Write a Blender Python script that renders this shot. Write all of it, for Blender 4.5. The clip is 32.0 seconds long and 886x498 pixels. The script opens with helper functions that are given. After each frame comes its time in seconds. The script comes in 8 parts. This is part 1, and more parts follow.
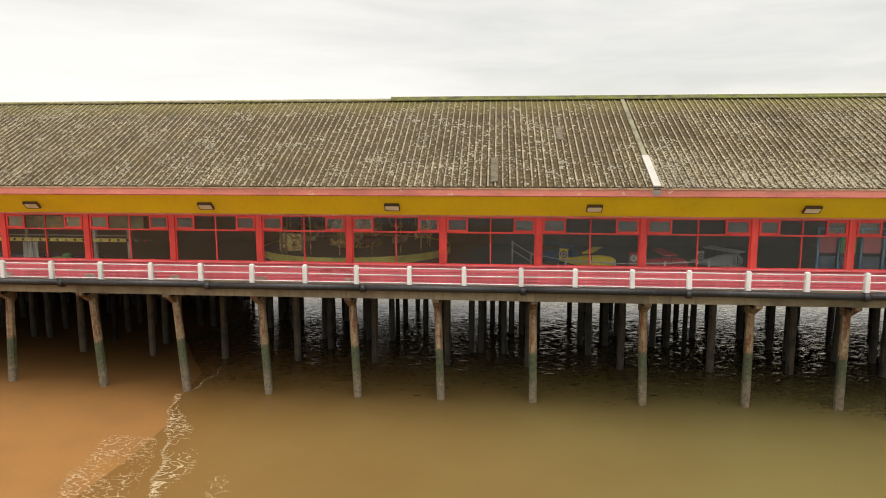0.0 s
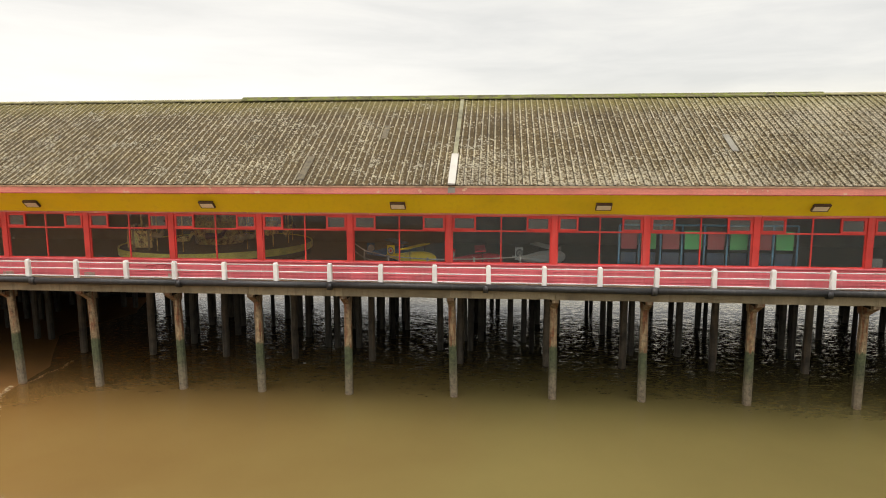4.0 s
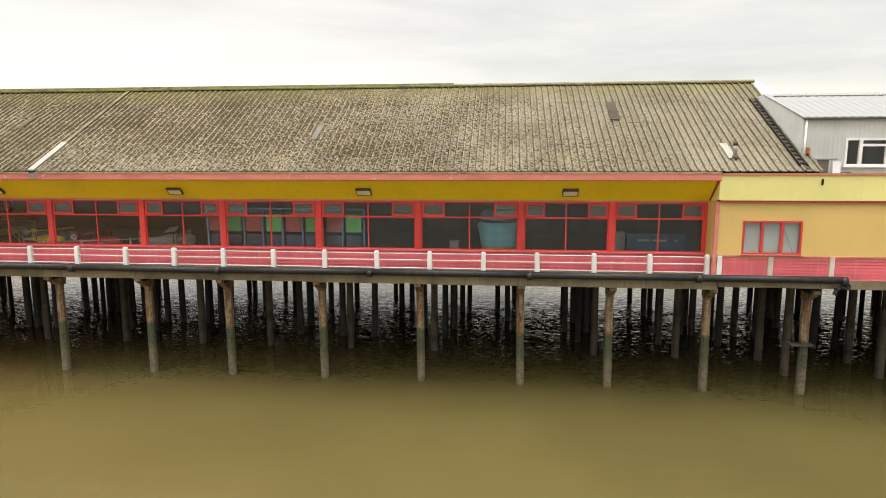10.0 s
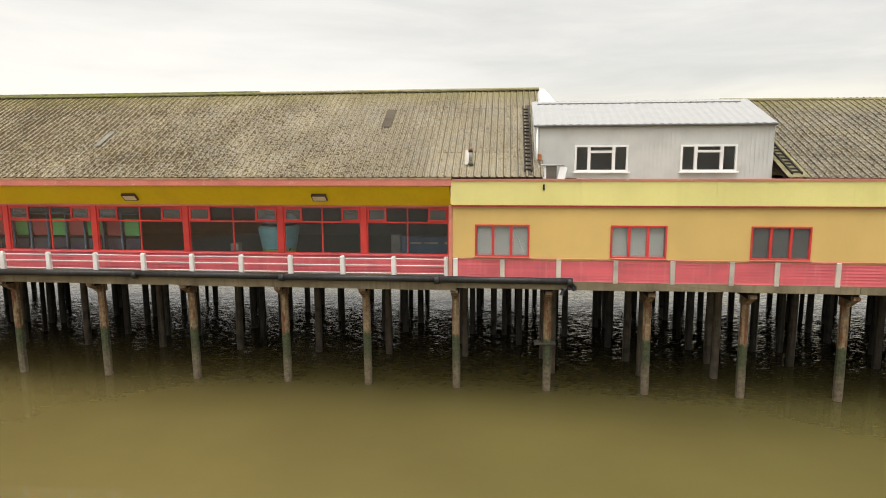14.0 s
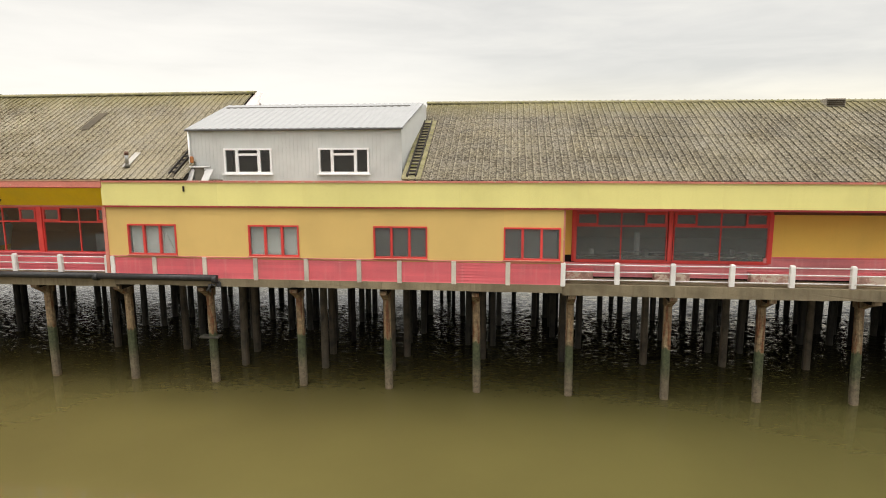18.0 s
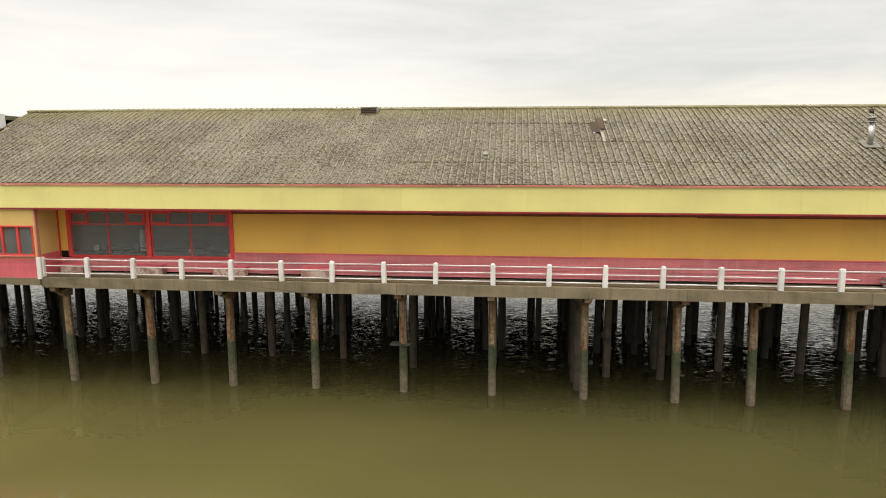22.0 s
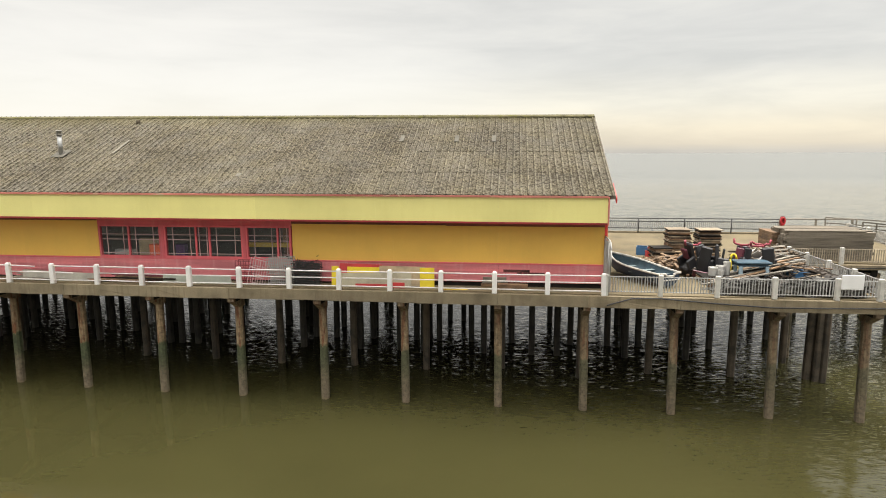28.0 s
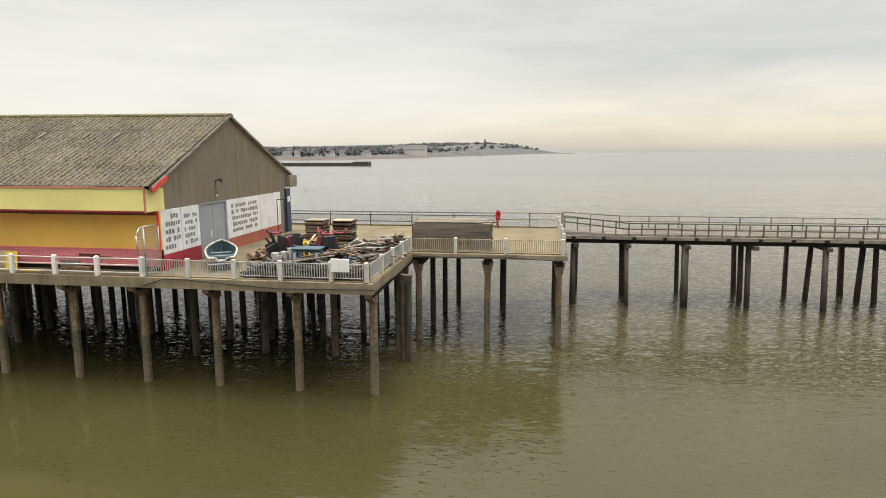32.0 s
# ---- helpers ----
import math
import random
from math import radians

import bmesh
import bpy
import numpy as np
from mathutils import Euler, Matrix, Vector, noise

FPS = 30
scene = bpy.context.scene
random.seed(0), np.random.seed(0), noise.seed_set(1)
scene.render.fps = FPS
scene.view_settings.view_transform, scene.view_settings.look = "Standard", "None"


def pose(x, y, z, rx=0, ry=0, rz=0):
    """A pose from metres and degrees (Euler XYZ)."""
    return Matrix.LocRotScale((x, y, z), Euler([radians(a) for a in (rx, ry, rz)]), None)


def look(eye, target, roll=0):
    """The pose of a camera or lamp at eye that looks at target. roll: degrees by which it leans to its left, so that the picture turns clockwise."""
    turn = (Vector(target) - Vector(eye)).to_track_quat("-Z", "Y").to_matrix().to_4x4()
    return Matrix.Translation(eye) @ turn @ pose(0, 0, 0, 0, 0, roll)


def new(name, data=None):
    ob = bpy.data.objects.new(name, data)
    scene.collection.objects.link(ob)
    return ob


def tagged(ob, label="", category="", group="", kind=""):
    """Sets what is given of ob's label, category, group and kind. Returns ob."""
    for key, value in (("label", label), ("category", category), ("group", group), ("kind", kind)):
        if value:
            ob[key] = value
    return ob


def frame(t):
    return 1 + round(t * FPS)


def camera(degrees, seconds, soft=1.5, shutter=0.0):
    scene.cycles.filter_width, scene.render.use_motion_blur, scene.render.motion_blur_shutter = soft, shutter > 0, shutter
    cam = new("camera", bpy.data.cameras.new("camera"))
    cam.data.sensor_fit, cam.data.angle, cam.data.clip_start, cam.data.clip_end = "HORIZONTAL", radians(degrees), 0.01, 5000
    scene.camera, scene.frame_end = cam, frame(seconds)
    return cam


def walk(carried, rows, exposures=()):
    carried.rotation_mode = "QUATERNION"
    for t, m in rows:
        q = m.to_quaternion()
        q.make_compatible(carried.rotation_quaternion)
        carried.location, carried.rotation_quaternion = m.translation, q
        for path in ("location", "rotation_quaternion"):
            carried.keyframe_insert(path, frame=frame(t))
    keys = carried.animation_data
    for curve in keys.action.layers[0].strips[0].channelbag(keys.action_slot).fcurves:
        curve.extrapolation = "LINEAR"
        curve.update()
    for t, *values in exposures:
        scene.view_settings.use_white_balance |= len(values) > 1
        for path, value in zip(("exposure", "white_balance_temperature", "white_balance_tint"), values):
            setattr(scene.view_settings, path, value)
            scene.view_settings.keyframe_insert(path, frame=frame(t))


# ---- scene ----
cam = camera(73.11, 32.0, soft=0.98)
EXPOSURES = [(0.0, 0.28, 6950, 11), (9.0, 0.345, 6950, 11), (13.0, 0.265, 6980, 11), (16.0, 0.22, 6980, 11), (24.0, 0.25, 7000, 11), (32.0, 0.05, 6850, 10)]
# seconds, x, y, z, yaw, pitch, roll
PATH = [
    (0.0, 0.000, -0.000, 11.319, 4.879, -7.517, -0.054),
    (0.5, 0.827, 0.009, 11.320, 5.010, -7.500, -0.058),
    (1.0, 1.760, 0.001, 11.328, 5.073, -7.478, -0.079),
    (1.5, 2.768, -0.018, 11.317, 5.087, -7.461, -0.075),
    (2.0, 3.900, -0.034, 11.291, 5.052, -7.422, -0.058),
    (2.5, 5.038, -0.029, 11.250, 5.060, -7.387, -0.033),
    (3.0, 6.392, -0.027, 11.224, 5.009, -7.379, -0.020),
    (3.5, 7.851, -0.026, 11.228, 5.115, -7.421, -0.013),
    (5.5, 14.817, 0.102, 11.295, 5.521, -8.020, 0.078),
    (6.0, 16.774, 0.137, 11.282, 5.564, -8.180, 0.076),
    (6.5, 18.681, 0.147, 11.257, 5.617, -8.226, 0.127),
    (7.0, 20.693, 0.114, 11.214, 5.594, -8.252, 0.171),
    (7.5, 22.541, 0.083, 11.155, 5.664, -8.242, 0.196),
    (8.0, 24.340, 0.070, 11.083, 5.691, -8.252, 0.163),
    (8.5, 25.918, 0.079, 11.010, 5.755, -8.257, 0.102),
    (9.0, 27.487, 0.061, 10.950, 5.738, -8.244, 0.057),
    (9.5, 28.976, 0.009, 10.913, 5.802, -8.185, 0.063),
    (10.0, 30.543, -0.010, 10.893, 5.785, -8.120, 0.076),
    (10.5, 32.024, -0.027, 10.888, 5.807, -8.086, 0.100),
    (11.0, 33.586, -0.031, 10.898, 5.794, -8.025, 0.114),
    (11.5, 35.051, -0.022, 10.923, 5.847, -7.992, 0.124),
    (12.0, 36.590, -0.002, 10.960, 5.842, -7.975, 0.134),
    (12.5, 38.039, 0.013, 10.999, 5.868, -7.966, 0.154),
    (13.0, 39.589, 0.014, 11.039, 5.867, -8.009, 0.172),
    (13.5, 41.102, 0.026, 11.084, 5.946, -8.039, 0.179),
    (15.5, 47.977, 0.110, 11.253, 6.213, -8.133, 0.170),
    (16.0, 50.089, 0.180, 11.293, 6.231, -8.199, 0.188),
    (16.5, 52.268, 0.269, 11.346, 6.363, -8.291, 0.189),
    (17.0, 54.688, 0.357, 11.397, 6.350, -8.387, 0.191),
    (17.5, 57.121, 0.426, 11.444, 6.384, -8.502, 0.186),
    (18.0, 59.798, 0.496, 11.487, 6.285, -8.631, 0.177),
    (18.5, 62.488, 0.553, 11.507, 6.276, -8.673, 0.159),
    (19.0, 65.534, 0.611, 11.496, 6.216, -8.659, 0.109),
    (19.5, 68.606, 0.684, 11.461, 6.303, -8.565, 0.059),
    (20.0, 71.980, 0.716, 11.425, 6.315, -8.486, 0.018),
    (20.5, 75.242, 0.737, 11.398, 6.384, -8.376, 0.067),
    (21.0, 78.730, 0.747, 11.379, 6.363, -8.284, 0.118),
    (21.5, 82.176, 0.755, 11.366, 6.515, -8.230, 0.194),
    (22.0, 85.858, 0.758, 11.387, 6.610, -8.237, 0.239),
    (22.5, 89.354, 0.772, 11.448, 6.705, -8.204, 0.282),
    (23.0, 93.010, 0.767, 11.519, 6.644, -8.170, 0.307),
    (23.5, 96.550, 0.775, 11.588, 6.680, -8.135, 0.338),
    (24.0, 100.286, 0.774, 11.662, 6.626, -8.097, 0.349),
    (24.5, 103.822, 0.803, 11.739, 6.736, -8.144, 0.362),
    (25.0, 107.475, 0.885, 11.809, 6.748, -8.222, 0.346),
    (25.5, 110.860, 0.977, 11.877, 6.802, -8.371, 0.328),
    (27.5, 124.235, 1.102, 12.110, 6.731, -9.082, 0.301),
    (28.0, 127.671, 1.131, 12.153, 6.683, -9.198, 0.271),
    (28.5, 130.830, 1.196, 12.167, 6.768, -9.243, 0.246),
    (29.0, 134.045, 1.216, 12.139, 6.808, -9.293, 0.207),
    (29.5, 137.030, 1.228, 12.109, 6.985, -9.303, 0.187),
    (30.0, 140.061, 1.213, 12.063, 6.959, -9.286, 0.181),
    (30.5, 142.884, 1.237, 12.001, 7.079, -9.270, 0.187),
    (31.0, 145.860, 1.241, 11.946, 7.159, -9.273, 0.176),
    (31.5, 148.596, 1.296, 11.905, 7.609, -9.247, 0.208),
    (32.0, 151.083, 1.451, 11.837, 8.846, -9.246, 0.254),
]
walk(cam, [(t, pose(x, y, z, 90 + pitch, roll, yaw)) for t, x, y, z, yaw, pitch, roll in PATH], exposures=EXPOSURES)

# ---- world, sun ----
def nodes_of(name):
    m = bpy.data.materials.new(name)
    m.use_nodes = True
    return m, m.node_tree.nodes, m.node_tree.links


def node(nt, kind, **inputs):
    n = nt.new(kind)
    for k, v in inputs.items():
        n.inputs[k.replace("_", " ")].default_value = v
    return n


def math_node(nt, links, op, a, b=None, clamp=False):
    n = nt.new("ShaderNodeMath")
    n.operation, n.use_clamp = op, clamp
    for i, v in enumerate((a, b)):
        if v is None:
            continue
        if isinstance(v, (int, float)):
            n.inputs[i].default_value = v
        else:
            links.new(v, n.inputs[i])
    return n.outputs[0]


def ramp(nt, links, fac, stops):
    n = nt.new("ShaderNodeValToRGB")
    els = n.color_ramp.elements
    while len(els) < len(stops):
        els.new(0.5)
    for e, (p, c) in zip(els, stops):
        e.position, e.color = p, (*c, 1) if len(c) == 3 else c
    links.new(fac, n.inputs["Fac"])
    return n.outputs["Color"]


def mix(nt, links, fac, a, b, mode="MIX"):
    n = nt.new("ShaderNodeMix")
    n.data_type, n.blend_type = "RGBA", mode
    for sock, v in ((n.inputs[0], fac), (n.inputs[6], a), (n.inputs[7], b)):
        if isinstance(v, (int, float)):
            sock.default_value = v
        elif isinstance(v, tuple):
            sock.default_value = (*v, 1)
        else:
            links.new(v, sock)
    return n.outputs[2]


world = bpy.data.worlds.new("overcast_sky")
scene.world = world
world.use_nodes = True
wn, wl = world.node_tree.nodes, world.node_tree.links
for n in list(wn):
    wn.remove(n)
w_out = wn.new("ShaderNodeOutputWorld")
w_bg = wn.new("ShaderNodeBackground")
w_tc = wn.new("ShaderNodeTexCoord")
w_sep = wn.new("ShaderNodeSeparateXYZ")
wl.new(w_tc.outputs["Generated"], w_sep.inputs[0])
w_sky = wn.new("ShaderNodeTexSky")
w_sky.sky_type, w_sky.sun_disc = "NISHITA", False
w_sky.sun_elevation, w_sky.sun_rotation = radians(58), radians(196)
# cloud sheets, drawn out along the horizon
w_map = wn.new("ShaderNodeMapping")
w_map.inputs["Scale"].default_value = (2.2, 2.2, 13.0)
wl.new(w_tc.outputs["Generated"], w_map.inputs["Vector"])
w_noise = node(wn, "ShaderNodeTexNoise", Scale=1.6, Detail=7.0, Roughness=0.55, Distortion=0.35)
wl.new(w_map.outputs[0], w_noise.inputs["Vector"])
# bright part of the cloud low over the sea, towards the shore side
w_dot = wn.new("ShaderNodeVectorMath")
w_dot.operation = "DOT_PRODUCT"
w_dot.inputs[1].default_value = Vector((-0.60, 0.79, 0.11)).normalized()
wl.new(w_tc.outputs["Generated"], w_dot.inputs[0])
w_glow = wn.new("ShaderNodeMapRange")
w_glow.interpolation_type = "SMOOTHSTEP"
w_glow.inputs["From Min"].default_value, w_glow.inputs["From Max"].default_value = 0.72, 1.0
wl.new(w_dot.outputs["Value"], w_glow.inputs["Value"])
w_base = ramp(wn, wl, w_sep.outputs["Z"], [(0.0, (0.49, 0.48, 0.46)), (0.012, (0.58, 0.54, 0.47)), (0.034, (0.70, 0.65, 0.55)), (0.07, (0.69, 0.67, 0.61)), (0.13, (0.595, 0.595, 0.58)),
                                          (0.26, (0.615, 0.62, 0.605)), (0.45, (1.0, 1.01, 1.0)), (0.72, (2.1, 2.11, 2.1)), (0.9, (4.7, 4.71, 4.7)), (1.0, (7.0, 7.01, 7.0))])
w_cloud = ramp(wn, wl, w_noise.outputs["Fac"], [(0.34, (0.90, 0.905, 0.905)), (0.5, (1.0, 1.0, 0.995)), (0.66, (1.11, 1.105, 1.08))])
w_col = mix(wn, wl, 1.0, w_base, w_cloud, "MULTIPLY")
w_low = ramp(wn, wl, w_sep.outputs["Z"], [(0.0, (0.35, 0.35, 0.35)), (0.06, (1, 1, 1)), (0.15, (0.9, 0.9, 0.9)), (0.27, (0.25, 0.25, 0.25))])
w_fac = math_node(wn, wl, "MULTIPLY", w_glow.outputs[0], w_low)
w_fac = math_node(wn, wl, "MULTIPLY", w_fac, math_node(wn, wl, "ADD", w_noise.outputs["Fac"], 0.45), clamp=True)
w_col = mix(wn, wl, w_fac, w_col, (0.78, 0.775, 0.75), "MIX")
# the cloud is darker away from the bright side
w_side = math_node(wn, wl, "ADD", math_node(wn, wl, "MULTIPLY", w_sep.outputs["Y"], 0.5), 0.5)
w_dim = ramp(wn, wl, w_side, [(0.0, (0.79, 0.79, 0.795)), (0.25, (0.81, 0.81, 0.815)), (0.5, (0.9, 0.9, 0.9)), (0.72, (1, 1, 1))])
w_col = mix(wn, wl, 1.0, w_col, w_dim, "MULTIPLY")
w_add = mix(wn, wl, 0.02, w_col, w_sky.outputs[0], "ADD")
wl.new(w_add, w_bg.inputs["Color"])
w_bg.inputs["Strength"].default_value = 1.0
wl.new(w_bg.outputs[0], w_out.inputs["Surface"])

sun = new("sun", bpy.data.lights.new("sun", "SUN"))
sun.data.energy, sun.data.angle, sun.data.color = 1.52, radians(24), (1.0, 0.97, 0.92)
sun.matrix_world = look((-5, 8, 61), (0, 0, 0))


# ---- materials ----
def surface(name, base, rough=0.6, metal=0.0, var=0.14, scale=1.3, fine=28.0, bump=0.15, patch=None, patch_at=0.62, patch_scale=1.7, streak=None, streak_amt=0.4, stretch=(1, 1, 1)):
    """Paint, wood, stone or metal: two scales of tone, optional patches and downward streaks, fine relief."""
    m, nt, ln = nodes_of(name)
    b = nt["Principled BSDF"]
    geo = nt.new("ShaderNodeNewGeometry")
    info = nt.new("ShaderNodeObjectInfo")
    mp = nt.new("ShaderNodeMapping")
    mp.inputs["Scale"].default_value = stretch
    ln.new(geo.outputs["Position"], mp.inputs["Vector"])
    n1 = node(nt, "ShaderNodeTexNoise", Scale=scale, Detail=5.0)
    n2 = node(nt, "ShaderNodeTexNoise", Scale=fine, Detail=4.0, Roughness=0.65)
    ln.new(mp.outputs[0], n1.inputs["Vector"])
    ln.new(mp.outputs[0], n2.inputs["Vector"])
    lo, hi = tuple(c * (1 - var * 1.6) for c in base), tuple(min(1, c * (1 + var)) for c in base)
    col = ramp(nt, ln, n1.outputs["Fac"], [(0.32, lo), (0.5, base), (0.7, hi)])
    grain = ramp(nt, ln, n2.outputs["Fac"], [(0.3, (1 - var,) * 3), (0.7, (1 + var * 0.5,) * 3)])
    col = mix(nt, ln, 1.0, col, grain, "MULTIPLY")
    rnd = nt.new("ShaderNodeMapRange")
    rnd.inputs["To Min"].default_value, rnd.inputs["To Max"].default_value = 1 - var * 0.9, 1 + var * 0.5
    ln.new(info.outputs["Random"], rnd.inputs["Value"])
    col = mix(nt, ln, 1.0, col, rnd.outputs[0], "MULTIPLY")
    if streak:
        ms = nt.new("ShaderNodeMapping")
        ms.inputs["Scale"].default_value = (5.0, 5.0, 0.35)
        ln.new(geo.outputs["Position"], ms.inputs["Vector"])
        n3 = node(nt, "ShaderNodeTexNoise", Scale=1.0, Detail=4.0)
        ln.new(ms.outputs[0], n3.inputs["Vector"])
        f = ramp(nt, ln, n3.outputs["Fac"], [(0.52, (0, 0, 0)), (0.72, (streak_amt,) * 3)])
        col = mix(nt, ln, f, col, streak)
    if patch:
        n4 = node(nt, "ShaderNodeTexNoise", Scale=patch_scale, Detail=8.0, Roughness=0.7)
        ln.new(geo.outputs["Position"], n4.inputs["Vector"])
        f = ramp(nt, ln, n4.outputs["Fac"], [(patch_at, (0, 0, 0)), (patch_at + 0.035, (1, 1, 1))])
        col = mix(nt, ln, f, col, patch)
    ln.new(col, b.inputs["Base Color"])
    b.inputs["Metallic"].default_value = metal
    if rough >= 0.85:
        b.inputs["Specular IOR Level"].default_value = 0.15
    r = ramp(nt, ln, n1.outputs["Fac"], [(0.3, (max(0.03, rough - 0.1),) * 3), (0.7, (min(1, rough + 0.1),) * 3)])
    ln.new(r, b.inputs["Roughness"])
    if bump:
        bp = node(nt, "ShaderNodeBump", Strength=bump, Distance=0.02)
        ln.new(n2.outputs["Fac"], bp.inputs["Height"])
        ln.new(bp.outputs[0], b.inputs["Normal"])
    return m


def roof_sheet_material(name, bare, lo, hi, cover, mossline, groove=0.45):
    """Weathered profiled cement sheet: bare brown pans, crusts of grey lichen, paler ribs, shade painted in the
    grooves, moss at the ridge.
    """
    m, nt, ln = nodes_of(name)
    b = nt["Principled BSDF"]
    geo = nt.new("ShaderNodeNewGeometry")
    tc = nt.new("ShaderNodeTexCoord")
    info = nt.new("ShaderNodeObjectInfo")
    sep = nt.new("ShaderNodeSeparateXYZ")
    ln.new(geo.outputs["Position"], sep.inputs[0])
    so = nt.new("ShaderNodeSeparateXYZ")
    ln.new(tc.outputs["Object"], so.inputs[0])
    big = node(nt, "ShaderNodeTexNoise", Scale=0.32, Detail=5.0)
    mid = node(nt, "ShaderNodeTexNoise", Scale=2.3, Detail=8.0, Roughness=0.72)
    fine = node(nt, "ShaderNodeTexNoise", Scale=7.5, Detail=3.0, Roughness=0.62)
    grit = node(nt, "ShaderNodeTexNoise", Scale=21.0, Detail=4.0, Roughness=0.7)
    for n in (big, mid, fine, grit):
        ln.new(geo.outputs["Position"], n.inputs["Vector"])
    crust = ramp(nt, ln, grit.outputs["Fac"], [(0.37, lo), (0.5, tuple((p + q) / 2 for p, q in zip(lo, hi))), (0.62, hi)])
    if cover is None:
        # the crust thickens away from the shore end
        away = nt.new("ShaderNodeMapRange")
        away.inputs["From Min"].default_value, away.inputs["From Max"].default_value = 10.0, 40.0
        ln.new(sep.outputs["X"], away.inputs["Value"])
        grown = away.outputs[0]
        low = nt.new("ShaderNodeMapRange")
        low.inputs["From Min"].default_value, low.inputs["From Max"].default_value, low.inputs["To Min"].default_value, low.inputs["To Max"].default_value = 10.4, 12.8, 0.62, 0.0
        ln.new(sep.outputs["Z"], low.inputs["Value"])
        # thicker low down on the half beyond the joint strip
        half = nt.new("ShaderNodeMapRange")
        half.inputs["From Min"].default_value, half.inputs["From Max"].default_value, half.inputs["To Min"].default_value = 6.9, 7.5, 0.35
        ln.new(sep.outputs["X"], half.inputs["Value"])
        grown = math_node(nt, ln, "MAXIMUM", grown, math_node(nt, ln, "MULTIPLY", low.outputs[0], half.outputs[0]))
    else:
        grown = cover
    patchy = math_node(nt, ln, "MULTIPLY", math_node(nt, ln, "SUBTRACT", big.outputs["Fac"], 0.5), 0.22)
    spots = math_node(nt, ln, "ADD", math_node(nt, ln, "ADD", fine.outputs["Fac"], patchy), math_node(nt, ln, "MULTIPLY", grown, 0.255))
    f = ramp(nt, ln, spots, [(0.605, (0, 0, 0)), (0.64, (1, 1, 1))])
    stain = ramp(nt, ln, mid.outputs["Fac"], [(0.36, tuple(c * 0.75 for c in bare)), (0.65, tuple(c * 1.25 for c in bare))])
    col = mix(nt, ln, f, stain, crust)
    # paler ribs over the pans, shade painted into the grooves and under the laps
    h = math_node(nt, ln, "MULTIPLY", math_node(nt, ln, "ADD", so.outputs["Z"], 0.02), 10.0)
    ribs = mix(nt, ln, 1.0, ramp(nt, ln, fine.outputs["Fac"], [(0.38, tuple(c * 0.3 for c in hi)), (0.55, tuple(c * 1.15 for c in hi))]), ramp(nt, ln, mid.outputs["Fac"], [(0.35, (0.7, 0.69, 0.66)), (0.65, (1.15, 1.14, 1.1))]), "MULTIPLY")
    rib_pale = ramp(nt, ln, h, [(0.36, (0, 0, 0)), (0.58, (0.9, 0.9, 0.9))])
    if cover is None:
        # the ribs are less pale where the crust has grown over them
        less = nt.new("ShaderNodeMapRange")
        less.inputs["From Min"].default_value, less.inputs["From Max"].default_value, less.inputs["To Min"].default_value, less.inputs["To Max"].default_value = 14.0, 34.0, 1.0, 0.5
        ln.new(sep.outputs["X"], less.inputs["Value"])
        rib_pale = math_node(nt, ln, "MULTIPLY", rib_pale, less.outputs[0])
    col = mix(nt, ln, rib_pale, col, ribs)
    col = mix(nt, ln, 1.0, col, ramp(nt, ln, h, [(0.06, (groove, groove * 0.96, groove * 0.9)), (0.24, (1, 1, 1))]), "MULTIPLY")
    tone = nt.new("ShaderNodeMapRange")
    tone.inputs["To Min"].default_value, tone.inputs["To Max"].default_value = 0.9, 1.08
    ln.new(info.outputs["Random"], tone.inputs["Value"])
    col = mix(nt, ln, 1.0, col, tone.outputs[0], "MULTIPLY")
    wide = ramp(nt, ln, big.outputs["Fac"], [(0.35, (0.92, 0.91, 0.9)), (0.65, (1.04, 1.04, 1.03))])
    col = mix(nt, ln, 1.0, col, wide, "MULTIPLY")
    ridge = nt.new("ShaderNodeMapRange")
    ridge.inputs["From Min"].default_value, ridge.inputs["From Max"].default_value = mossline
    ln.new(sep.outputs["Z"], ridge.inputs["Value"])
    mossy = math_node(nt, ln, "MULTIPLY", math_node(nt, ln, "MULTIPLY", ridge.outputs[0], mid.outputs["Fac"]), 1.3, clamp=True)
    col = mix(nt, ln, mossy, col, (0.12, 0.105, 0.028))
    # patches of yellow-green growth and of cooler, cleaner cement
    hue = node(nt, "ShaderNodeTexNoise", Scale=0.75, Detail=5.0, Roughness=0.65)
    ln.new(geo.outputs["Position"], hue.inputs["Vector"])
    col = mix(nt, ln, 1.0, col, ramp(nt, ln, hue.outputs["Fac"], [(0.36, (0.97, 0.99, 1.06)), (0.5, (1, 1, 1)), (0.62, (1.01, 1.0, 0.95)), (0.74, (1.04, 1.0, 0.87))]), "MULTIPLY")
    ln.new(col, b.inputs["Base Color"])
    b.inputs["Roughness"].default_value = 0.95
    b.inputs["Specular IOR Level"].default_value = 0.15
    bp = node(nt, "ShaderNodeBump", Strength=0.6, Distance=0.02)
    ln.new(grit.outputs["Fac"], bp.inputs["Height"])
    ln.new(bp.outputs[0], b.inputs["Normal"])
    return m


